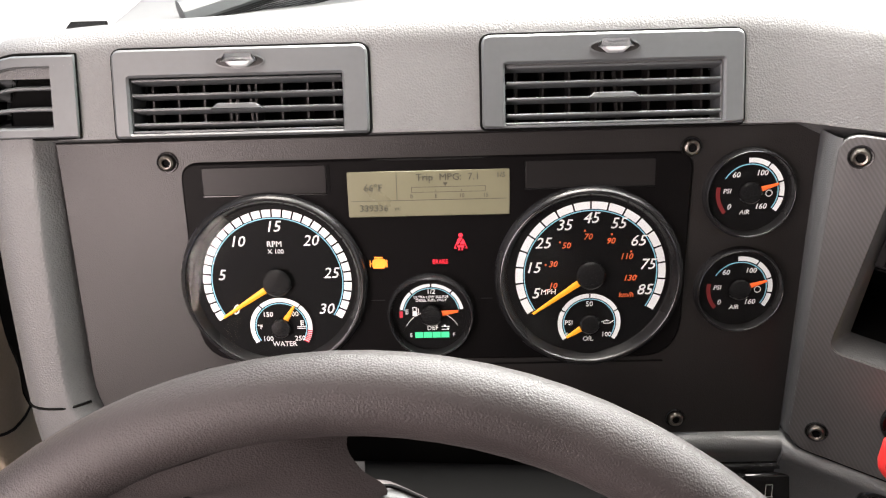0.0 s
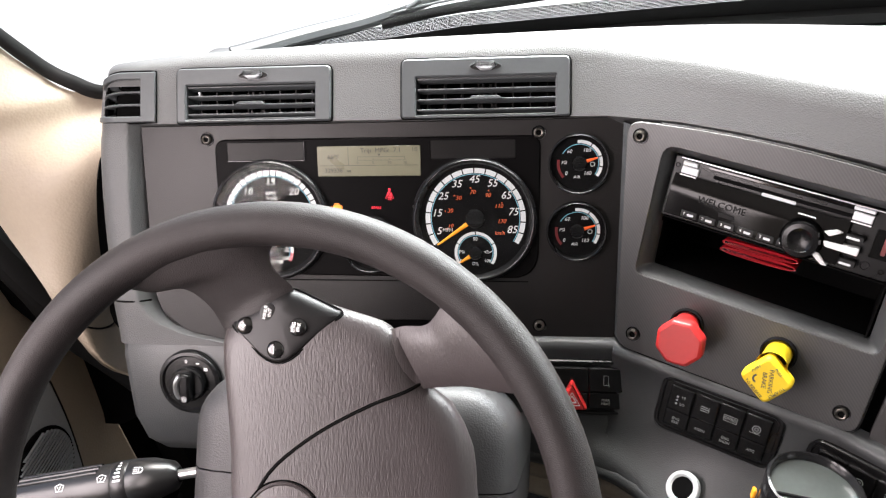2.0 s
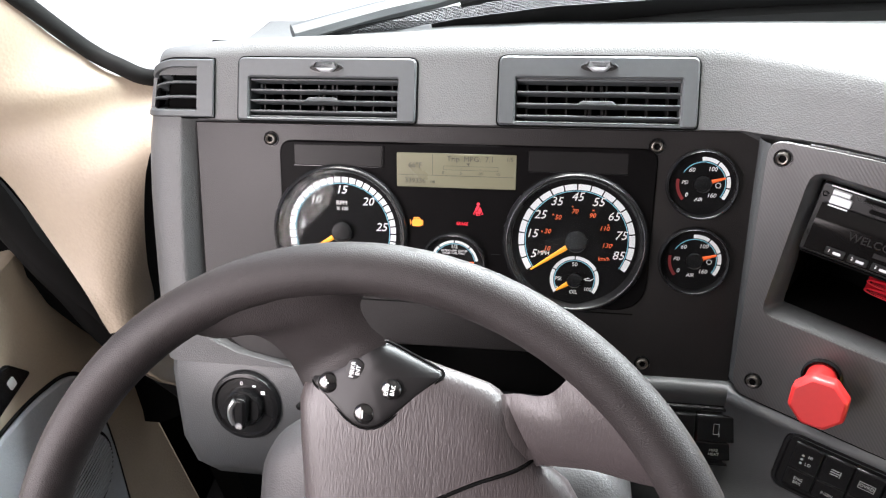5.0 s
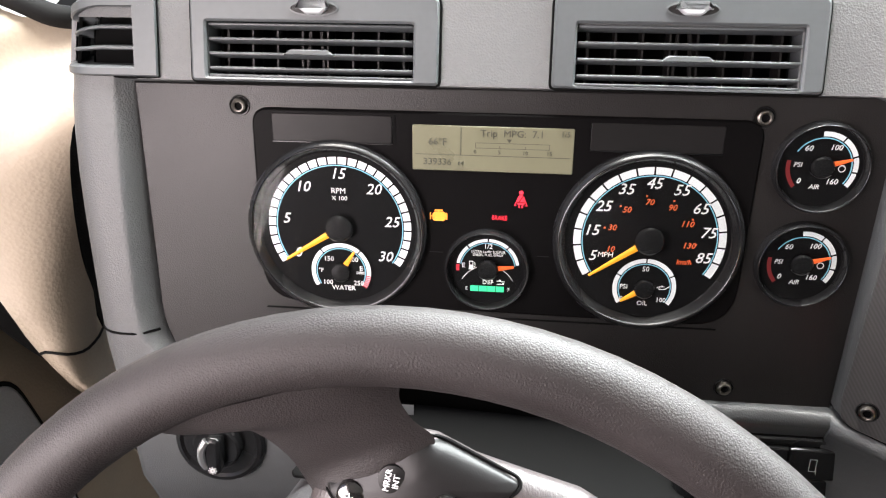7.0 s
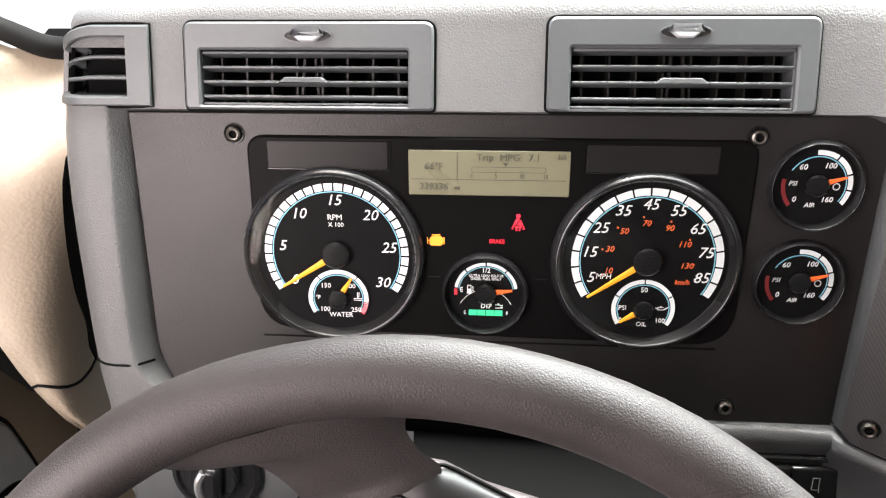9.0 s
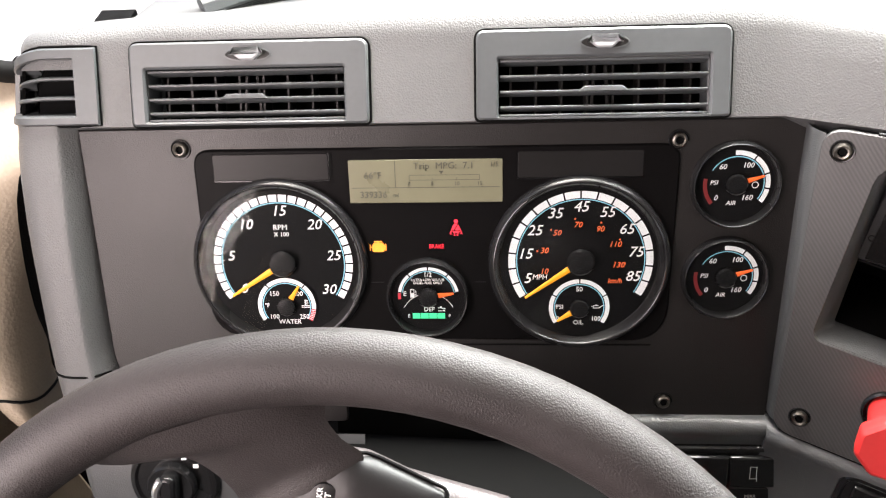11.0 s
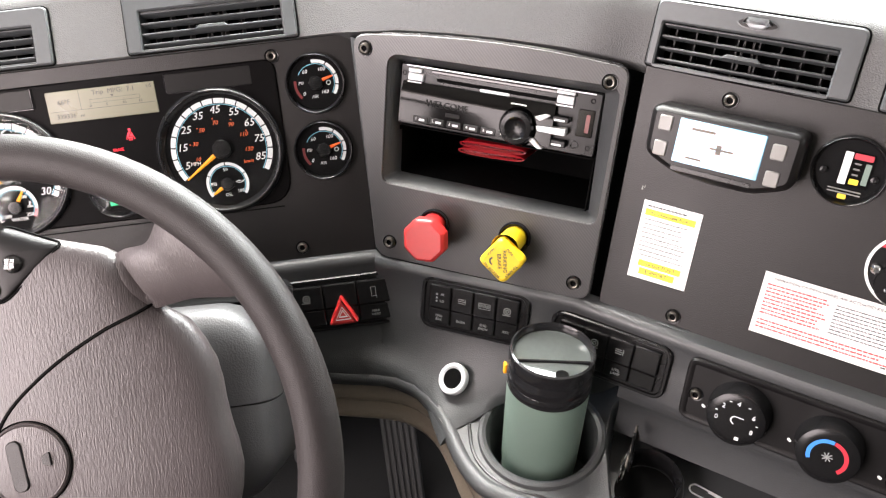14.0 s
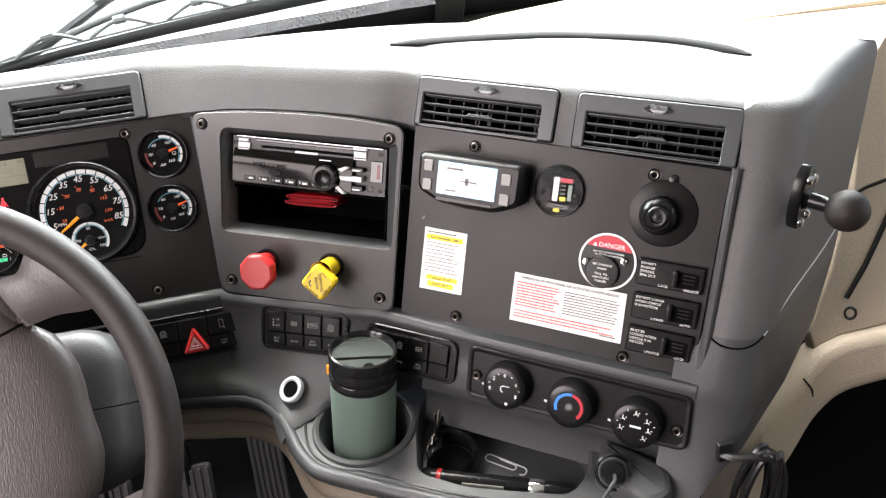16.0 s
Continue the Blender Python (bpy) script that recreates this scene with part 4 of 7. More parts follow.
panel_outline = rounded([(-0.268, -0.165), (-0.250, -0.196), (-0.214, -0.2075), (-0.098, -0.2055), (-0.098, -0.184), (0.060, -0.183), (0.060, -0.199), (0.201, -0.199), (0.207, 0.013), (-0.2665, 0.012)],
                        [0.02, 0.02, 0.02, 0.004, 0.006, 0.006, 0.003, 0.0, 0.0, 0.0])
instrument_panel = thing("instrument_panel", FC, "charcoal plastic instrument panel with round gauges and a small display", "instrument panel")
part("panel_plate", slab(panel_outline, -0.004, 0.0, 0.0008), CHAR, instrument_panel, "charcoal grained panel")
house = rounded([(-0.191, -0.137), (0.128, -0.140), (0.130, -0.002), (-0.190, -0.002)], [0.028, 0.028, 0.012, 0.012], 6)
part("cluster_housing", slab(house, -0.001, 0.0022, 0.0016), HOUSE, instrument_panel, "black cluster housing with rounded corners")
part("seam", slab(rrect(-0.190, -0.1436, 0.118, -0.1424, 0.0004, 1), -0.001, 0.0004, 0), MATT, instrument_panel, "fine dark seam")
# near-black sheet paints the shade behind the column opening
part("column_recess", slab(rrect(-0.12, -0.30, 0.085, -0.17, 0.004, 2), -0.062, -0.060, 0), MATT, instrument_panel, "black sheet for the shade in the opening round the steering column")
for x, y in ((-0.1976, -0.0015), (0.1280, 0.0), (0.1288, -0.1865)):
    screw(instrument_panel, x, y, 0.0005)
part("panel_tab", block(0.113, -0.2012, 0.0, 0.145, -0.1975, 0.003, 0.0008), VENT, instrument_panel, "small retaining tab")
part("lamp_window", slab(rrect(-0.1765, -0.0232, -0.0985, -0.0050, 0.0012, 2), 0.0, 0.0030, 0.0006), DULL, instrument_panel, "blank dark lamp window")
part("lamp_window", slab(rrect(0.0257, -0.0232, 0.1065, -0.0057, 0.0012, 2), 0.0, 0.0026, 0.0006), DULL, instrument_panel, "blank dark lamp window")
part("window_shadow_gap", slab(rrect(-0.0990, -0.0228, -0.0962, -0.0050, 0.0008, 2), 0.0, 0.0026, 0.0), MATT, instrument_panel)
# metal lines put in for the light on the lamp windows' edges
for path in ([(-0.1765, -0.0234, 0.0026), (-0.0983, -0.0234, 0.0026), (-0.0983, -0.0050, 0.0026)], [(0.0255, -0.0057, 0.0024), (0.0255, -0.0234, 0.0024), (0.1065, -0.0234, 0.0024)]):
    part("window_edge", tube(path, 0.00045, 6), LIT_EDGE_METAL, instrument_panel, "thin metal line for the lit window edge")
for x0, x1 in ((-0.0745, -0.0655), (-0.0062, 0.0045)):
    part("housing_seam", bar(bmesh.new(), x0, -0.0956, x1, -0.0950, 0.0025), RING, instrument_panel, "fine seam in the housing")
Z0 = 0.0024

# display
display = part("display", slab(rrect(-0.0855, -0.0390, 0.0160, -0.0100, 0.0008, 2), 0.0, 0.0031, 0.0004), LCD, instrument_panel, "olive liquid crystal display with trip data")
bm = bmesh.new()
z = 0.0033
lettering("Trip  MPG:  7.1", 0.0046, bm, shift(-0.0225, -0.0143, z))
lettering("1/5", 0.0034, bm, shift(0.0105, -0.0137, z))
lettering("66°F", 0.0046, bm, shift(-0.0695, -0.0205, z))
lettering("339336", 0.0044, bm, shift(-0.0695, -0.0335, z))
lettering("mi", 0.0028, bm, shift(-0.0545, -0.0338, z))
for n, x in (("0", -0.0455), ("5", -0.0302), ("10", -0.0140), ("15", 0.0010)):
    lettering(n, 0.0026, bm, shift(x, -0.0262, z))
for x0, y0, x1, y1 in ((-0.0548, -0.0285, -0.0544, -0.0105), (-0.0835, -0.0288, 0.0140, -0.0284), (-0.0455, -0.0238, 0.0010, -0.0235), (-0.0455, -0.0205, 0.0010, -0.0202), (-0.0455, -0.0238, -0.0452, -0.0202),
                       (0.0007, -0.0238, 0.0010, -0.0202), (-0.0303, -0.0238, -0.0300, -0.0220), (-0.0142, -0.0238, -0.0139, -0.0220)):
    bar(bm, x0, y0, x1, y1, z)
bm.faces.new([bm.verts.new(p) for p in ((-0.0258, -0.0176, z), (-0.0242, -0.0200, z), (-0.0226, -0.0176, z))])
part("display_print", bm, LCDINK, display, "dark display characters")

# tachometer
tach = gauge_body(instrument_panel, -0.1365, -0.0820, Z0, 0.0605, 0.0515, "engine speed gauge with a small water temperature dial")
zt = 0.0005
scale_band(tach, 0.0505, 0.0050, 214, -34, 30, zt)
bm = bmesh.new()
for k, r in ((0, 0.0365), (5, 0.0380), (10, 0.0380), (15, 0.0385), (20, 0.0375), (25, 0.0372), (30, 0.0378)):
    x, y, _ = polar(r, 213 - 246 * k / 30)
    lettering(str(k), 0.0077, bm, shift(x, y, zt + 0.0002), 0.25)
lettering("RPM", 0.0040, bm, shift(0.0002, 0.0265, zt + 0.0002))
lettering("X 100", 0.0032, bm, shift(0.0008, 0.0213, zt + 0.0002))
part("numerals", bm, WHITE, tach, "white slanted numerals")
needle(tach, 0.0460, 212.5, 0.0018, hub=0.0098, tail=0.009)


def small_dial(gauge, c, r, a0, a1, cells, words, print_mat=WHITE):
    part("inner_dial", lathe([(r * 1.06, 0.0008), (0, 0.0008)], 48), DIAL, gauge, "small black inner dial", shift(c[0], c[1]))
    scale_band(gauge, r, 0.0030, a0, a1, cells, 0.0011, c)
    bm = bmesh.new()
    for text, size, x, y in words:
        lettering(text, size, bm, shift(c[0] + x, c[1] + y, 0.0013))
    part("inner_print", bm, print_mat, gauge, "small white print")


small_dial(tach, (0.0, -0.0330), 0.0215, 214, -34, 3, [("150", 0.0036, -0.0085, 0.0095), ("200", 0.0036, 0.0090, 0.0095), ("100", 0.0036, -0.0098, -0.0085), ("250", 0.0036, 0.0125, -0.0085),
                                                      ("WATER", 0.0036, 0.0015, -0.0125), ("°F", 0.0030, -0.0145, 0.0005)])
bm = bmesh.new()
for a in range(-7, -33, -4):
    arc_band(bm, 0.0183, 0.0216, a, a - 2.6, 0.0014, m=shift(0.0, -0.0330))
part("red_mark", bm, COLDRED, tach, "red hatched warning band")
bm = bmesh.new()
for x0, y0, x1, y1 in ((0.0136, -0.0322, 0.0142, -0.0280), (0.0142, -0.0288, 0.0158, -0.0283), (0.0142, -0.0302, 0.0158, -0.0297), (0.0142, -0.0316, 0.0158, -0.0311), (0.0110, -0.0330, 0.0170, -0.0325), (0.0110, -0.0342, 0.0170, -0.0337)):
    bar(bm, x0, y0, x1, y1, 0.0014)
part("coolant_symbol", bm, WHITE, tach, "white coolant symbol")
needle(tach, 0.0185, 57, 0.0016, (0.0, -0.0330), 0.0070, 0.005, 0.0021)
seat_dial(tach, 0.957, 0.0016, 0.0012)

# speedometer
speedo = gauge_body(instrument_panel, 0.0665, -0.0820, Z0, 0.0605, 0.0515, "speed gauge with a small oil pressure dial")
scale_band(speedo, 0.0505, 0.0050, 214, -32, 18, zt)
bm = bmesh.new()
for k in range(5, 90, 10):
    x, y, _ = polar(0.0392 if k < 60 else 0.0385, 213 - 2.715 * k)
    lettering(str(k), 0.0077, bm, shift(x, y, zt + 0.0002), 0.25)
lettering("MPH", 0.0038, bm, shift(-0.0282, -0.0120, zt + 0.0002), 0.1)
part("numerals", bm, WHITE, speedo, "white slanted numerals")
bm = bmesh.new()
for k in range(10, 140, 20):
    x, y, _ = polar(0.0265, 214 - 2.733 * k * 0.6214)
    lettering(str(k), 0.0042, bm, shift(x, y, zt + 0.0002), 0.25)
    x, y, _ = polar(0.0310, 214 - 2.733 * k * 0.6214 + 3)
    bar(bm, x - 0.0006, y - 0.0006, x + 0.0006, y + 0.0006, zt)
lettering("km/h", 0.0036, bm, shift(0.0245, -0.0150, zt + 0.0002), 0.15)
part("metric_numerals", bm, KMH, speedo, "small orange numerals")
needle(speedo, 0.0470, 215, 0.0018, hub=0.0098, tail=0.009)
small_dial(speedo, (0.0, -0.0350), 0.0215, 216, -36, 4, [("50", 0.0036, -0.0002, 0.0140), ("0", 0.0034, -0.0150, -0.0085), ("100", 0.0034, 0.0120, -0.0085), ("PSI", 0.0034, -0.0140, 0.0005), ("OIL", 0.0034, -0.0005, -0.0115)])
bm = bmesh.new()
for loop in (((0.0098, -0.0355), (0.0142, -0.0355), (0.0142, -0.0350), (0.0098, -0.0350)), ((0.0098, -0.0350), (0.0103, -0.0350), (0.0103, -0.0332), (0.0098, -0.0332)),
             ((0.0103, -0.0337), (0.0138, -0.0337), (0.0138, -0.0332), (0.0103, -0.0332)), ((0.0142, -0.0355), (0.0172, -0.0332), (0.0168, -0.0328), (0.0138, -0.0348)),
             ((0.0113, -0.0332), (0.0125, -0.0332), (0.0125, -0.0326), (0.0113, -0.0326)), ((0.0082, -0.0342), (0.0098, -0.0345), (0.0098, -0.0340), (0.0084, -0.0336))):
    bm.faces.new([bm.verts.new((x, y, 0.0013)) for x, y in loop])
part("oil_symbol", bm, WHITE, speedo, "white oil can symbol")
needle(speedo, 0.0185, 213, 0.0016, (0.0, -0.0350), 0.0070, 0.005, 0.0022)
seat_dial(speedo, 0.955, 0.0012, 0.0016)

# fuel gauge
fuel = gauge_body(instrument_panel, -0.0360, -0.1060, Z0, 0.0285, 0.0245, "fuel gauge with a green fluid level bar")
bm = bmesh.new()
for k in range(4):
    arc_band(bm, 0.0205, 0.0228, 172 - 41 * k - 1.5, 172 - 41 * (k + 1) + 1.5, zt)
part("scale_ring", bm, BAND, fuel, "grey white scale ring")
part("red_mark", arc_band(bmesh.new(), 0.0205, 0.0228, 186, 173, zt), COLDRED, fuel, "red empty mark")
part("blue_line", arc_band(bmesh.new(), 0.0193, 0.0199, 172, 8, zt), CYAN, fuel, "pale blue scale line")
bm = bmesh.new()
for text, size, x, y in (("1/2", 0.0036, 0.0, 0.0170), ("ULTRA LOW SULFUR", 0.0019, 0.0, 0.0130), ("DIESEL FUEL ONLY", 0.0019, 0.0, 0.0106), ("E", 0.0036, -0.0175, 0.0020), ("DEF", 0.0034, 0.0005, -0.0105), ("E", 0.0026, -0.0150, -0.0158), ("F", 0.0026, 0.0155, -0.0158)):
    lettering(text, size, bm, shift(x, y, zt + 0.0002))
for x0, y0, x1, y1 in ((-0.0138, -0.0010, -0.0100, -0.0004), (-0.0134, -0.0004, -0.0104, 0.0026), (-0.0134, 0.0026, -0.0129, 0.0050), (-0.0109, 0.0026, -0.0104, 0.0050), (-0.0134, 0.0050, -0.0104, 0.0056),
                       (-0.0104, 0.0008, -0.0094, 0.0012), (-0.0095, 0.0008, -0.0090, 0.0042), (-0.0098, 0.0040, -0.0092, 0.0046)):
    bar(bm, x0, y0, x1, y1, zt)
for x0, y0, x1, y1 in ((0.0068, -0.0120, 0.0108, -0.0115), (0.0068, -0.0096, 0.0086, -0.0091), (0.0086, -0.0096, 0.0098, -0.0082), (0.0098, -0.0100, 0.0126, -0.0094), (0.0108, -0.0120, 0.0122, -0.0108)):
    bar(bm, x0, y0, x1, y1, zt)
part("numerals", bm, WHITE, fuel, "white print")
part("divider_line", arc_band(bmesh.new(), 0.0205, 0.0209, 152, 28, zt, m=shift(0, -0.0185)), WHITE, fuel)
bm = bmesh.new()
for k in range(4):
    bar(bm, -0.0122 + 0.0062 * k, -0.0178, -0.0064 + 0.0062 * k, -0.0134, zt + 0.0003)
part("level_bar", bm, GREENLAMP, fuel, "lit green level bar")
needle(fuel, 0.0190, 8, 0.0016, (0, 0), 0.0078, 0.005, 0.0021, REDNEEDLE)
seat_dial(fuel, 0.925, 0.0006, 0.0004)

# two air gauges
for x, y, lab in ((0.1652, -0.0293, "air pressure gauge for the primary tank"), (0.1637, -0.0930, "air pressure gauge for the secondary tank")):
    air = gauge_body(instrument_panel, x, y, 0.0008, 0.0287, 0.0245, lab)
    bm = bmesh.new()
    for a0, a1 in ((95, 58), (55, 20), (17, -8), (-11, -36)):
        arc_band(bm, 0.0200, 0.0232, a0, a1, zt)
    part("scale_ring", bm, BAND, air, "white scale ring")
    part("blue_line", arc_band(bmesh.new(), 0.0186, 0.0193, 150, -36, zt), CYAN, air, "pale blue scale line")
    part("red_mark", arc_band(bmesh.new(), 0.0195, 0.0222, 222, 170, zt), DARKRED, air, "dull red low pressure mark")
    bm = bmesh.new()
    for text, size, px, py in (("60", 0.0038, -0.0098, 0.0118), ("100", 0.0038, 0.0072, 0.0128), ("PSI", 0.0032, -0.0150, 0.0008), ("0", 0.0038, -0.0130, -0.0100), ("160", 0.0038, 0.0080, -0.0100), ("AIR", 0.0032, -0.0025, -0.0138)):
        lettering(text, size, bm, shift(px, py, zt + 0.0002), 0.2)
    arc_band(bm, 0.0018, 0.0024, 360, 0, zt + 0.0001, 20, shift(0.0130, -0.0010))
    part("numerals", bm, WHITE, air, "white slanted numerals")
    needle(air, 0.0190, 17, 0.0016, (0, 0), 0.0075, 0.0055, 0.0019, REDNEEDLE)
    seat_dial(air, 0.935, 0.0004, 0.0004)

# lit warning lamps
block_shape = rounded([(-0.0036, -0.0036), (0.0034, -0.0036), (0.0046, -0.0018), (0.0046, 0.0014), (0.0032, 0.0028), (-0.0026, 0.0028), (-0.0042, 0.0012), (-0.0042, -0.0022)], 0.0008, 2)
bm = slab(block_shape, 0.0, 0.0002, 0)
for x0, y0, x1, y1 in ((-0.0028, 0.0033, 0.0026, 0.0042), (-0.0006, 0.0028, 0.0006, 0.0033), (0.0048, -0.0026, 0.0055, 0.0022), (-0.0058, -0.0026, -0.0053, 0.0020), (-0.0053, -0.0006, -0.0042, 0.0000)):
    bar(bm, x0, y0, x1, y1, 0.0002)
part("engine_lamp", bm, AMBER, instrument_panel, "lit amber engine lamp", shift(-0.0683, -0.0697, 0.0026))
part("brake_lamp", lettering("BRAKE", 0.0030, None, Matrix.Translation((-0.0287, -0.0698, 0.0026)) @ Matrix.Diagonal((0.82, 1, 1, 1)), weight=-0.012), REDLAMP, instrument_panel, "lit red brake lamp")
bm = lathe([(0.0014, 0.0003), (0, 0.0003)], 16, None, shift(0, 0.0045))
for loop in (((-0.0016, -0.0018), (0.0012, 0.0028), (-0.0012, 0.0028), (-0.0022, 0.0012), (-0.0024, -0.0018)), ((-0.0008, -0.0018), (0.0024, -0.0018), (0.0022, 0.0012), (0.0016, 0.0022)),
             ((-0.0026, -0.0024), (0.0026, -0.0024), (0.0014, -0.0044), (0.0006, -0.0036), (-0.0006, -0.0036), (-0.0014, -0.0044)), ((-0.0046, -0.0044), (-0.0026, -0.0044), (-0.0026, -0.0040), (-0.0038, -0.0040)),
             ((0.0026, -0.0044), (0.0046, -0.0044), (0.0038, -0.0040), (0.0026, -0.0040)), ((-0.0016, -0.0056), (-0.0004, -0.0056), (-0.0006, -0.0042), (-0.0014, -0.0046)), ((0.0004, -0.0056), (0.0016, -0.0056), (0.0014, -0.0046), (0.0006, -0.0042)),
             ((0.0022, 0.0010), (0.0042, -0.0040), (0.0036, -0.0040), (0.0018, 0.0004)), ((-0.0022, 0.0010), (-0.0018, 0.0004), (-0.0036, -0.0040), (-0.0042, -0.0040))):
    bm.faces.new([bm.verts.new((x, y, 0.0003)) for x, y in loop])
part("belt_lamp", bm, REDLAMP, instrument_panel, "lit red seat belt lamp", shift(-0.0153, -0.0566, 0.0024))

# headlight switch in the lower left panel
hl = thing("headlight_switch", FC @ shift(-0.2300, -0.2500, 0.0115), "round black rotary headlight switch with a silver grip", "switch")
part("rim", lathe([(0.034, -0.003), (0.034, 0.002), (0.0325, 0.0045), (0.0295, 0.0050), (0.0275, 0.0030)], 56), BLACK, hl)
part("face", lathe([(0.0276, 0.0030), (0.019, 0.0034), (0.0185, 0.0034)], 56), BLACK, hl)
part("knob", lathe([(0.0185, 0.0034), (0.0180, 0.010), (0.0165, 0.0115), (0, 0.0115)], 48), BLACK, hl)
part("grip", block(-0.0062, -0.0165, 0.010, 0.0062, 0.0150, 0.0215, 0.003), BLACK, hl, "black grip bar", shift(0.001, 0, 0, -4))
part("grip_blade", tube(smooth_path([(-0.0040, -0.0105, 0.0190), (-0.0064, -0.0040, 0.0205), (-0.0062, 0.0050, 0.0210), (-0.0020, 0.0130, 0.0200)], 6), 0.0030, 8), SATIN, hl, "silver curved grip edge")
bm = arc_band(bmesh.new(), 0.0010, 0.0017, 360, 0, 0.0218, 20, shift(0.0010, -0.0115))
for a in range(0, 360, 45):
    ray = shift(0.0010, -0.0115, 0.0218, a)
    bm.faces.new([bm.verts.new(ray @ Vector(p)) for p in ((0.0023, -0.0003, 0), (0.0034, -0.0003, 0), (0.0034, 0.0003, 0), (0.0023, 0.0003, 0))])
part("sun_symbol", bm, WHITE, hl, "white lamp symbol")
part("symbol", lettering("0", 0.0042, None, shift(-0.002, 0.0228, 0.0040)), WHITE, hl, "white switch symbol")
for x0, y0, x1, y1 in ((0.0085, 0.0200, 0.0120, 0.0216), (0.0165, 0.0130, 0.0205, 0.0165)):
    part("symbol", bar(bmesh.new(), x0, y0, x1, y1, 0.0040), WHITE, hl, "white switch symbol")


# ---- air vents ----
def vent(m, x0, y0, x1, y1, gx0, gy0, gx1, gy1, label):
    v = thing("air_vent", m, label, "air vent", "dashboard air vents")
    outer = rounded([(x0, y0), (x1, y0), (x1, y1), (x0, y1)], [0.003, 0.003, 0.006, 0.006], 5)
    hole = rounded([(gx0, gy0), (gx1, gy0), (gx1, gy1), (gx0, gy1)], 0.0012, 4)
    part("frame", holed(outer, [hole], -0.022, 0.0042, 0.0014), VENT, v, "grey satin vent frame")
    part("gap_line", tube([(x, y, 0.0006) for x, y in inset(outer, -0.0007)], 0.0008, 6, closed=True), MATT, v)
    part("duct", slab(rrect(gx0 - 0.002, gy0 - 0.002, gx1 + 0.002, gy1 + 0.002, 0.001, 2), -0.034, -0.032, 0), MATT, v, "dark duct")
    h, mid = gy1 - gy0, (gx0 + gx1) / 2
    for k in range(4):
        y = gy1 - h * (0.045 + k * 0.262)
        bm = slab([(gx0 + 0.001, -0.0009), (gx1 - 0.0005, -0.0009), (gx1 - 0.0005, 0.0009), (gx0 + 0.001, 0.0009)], -0.0125, 0.0, 0.0006)
        s = part("slat", bm, VENT, v, m=Matrix.Translation((0, y, 0.0016)) @ pose(0, 0, 0, -7))
        if k == 2:
            part("thumb_tab", slab(rounded([(mid - 0.0165, -0.0012), (mid + 0.0165, -0.0012), (mid + 0.0118, 0.0028), (mid - 0.0118, 0.0028)], 0.0012, 3), -0.010, 0.0024, 0.0008), VENT, s)
    part("lower_edge", slab([(gx0, gy0), (gx1, gy0), (gx1, gy0 + 0.0018), (gx0, gy0 + 0.0018)], -0.014, 0.0012, 0.0006), VENT, v)
    for k in range(8):
        x = gx0 + (gx1 - gx0) * (k + 0.5) / 8
        part("fin", slab([(x - 0.0006, gy0), (x + 0.0006, gy0), (x + 0.0006, gy1), (x - 0.0006, gy1)], -0.030, -0.0130, 0), CHAR, v)
    for side in (-1, 1):
        x = mid + side * 0.0055
        part("link", tube([(x, gy0 + 0.004, -0.016), (x - side * 0.002, gy1 - 0.004, -0.016)], 0.0014, 6), CHAR, v)
    # eye-shaped thumb recess with a pale slider
    cx, cy = (x0 + x1) / 2 + 0.001, (gy1 + y1) / 2 - 0.0002
    eye = [(cx + 0.0150 * math.cos(radians(a)), cy + 0.0044 * math.sin(radians(a))) for a in range(0, 360, 12)]
    bm = bmesh.new()
    loops(bm, [(eye, 0.0036), (inset(eye, -0.0004), 0.0050), (inset(eye, 0.0006), 0.0052)])
    part("slider_rim", bm, VENT, v)
    part("slider_recess", slab(inset(eye, 0.0004), 0.003, 0.0044, 0.0), CHAR, v, "dark slot behind the slider")
    knob = rounded([(cx - 0.0046, cy - 0.0036), (cx + 0.0046, cy - 0.0036), (cx + 0.0098, cy + 0.0008), (cx + 0.0086, cy + 0.0028), (cx - 0.0086, cy + 0.0028), (cx - 0.0098, cy + 0.0008)], 0.0012, 3)
    part("slider", slab(knob, 0.003, 0.0085, 0.0011), SLIDER, v, "pale slider knob")
    return v


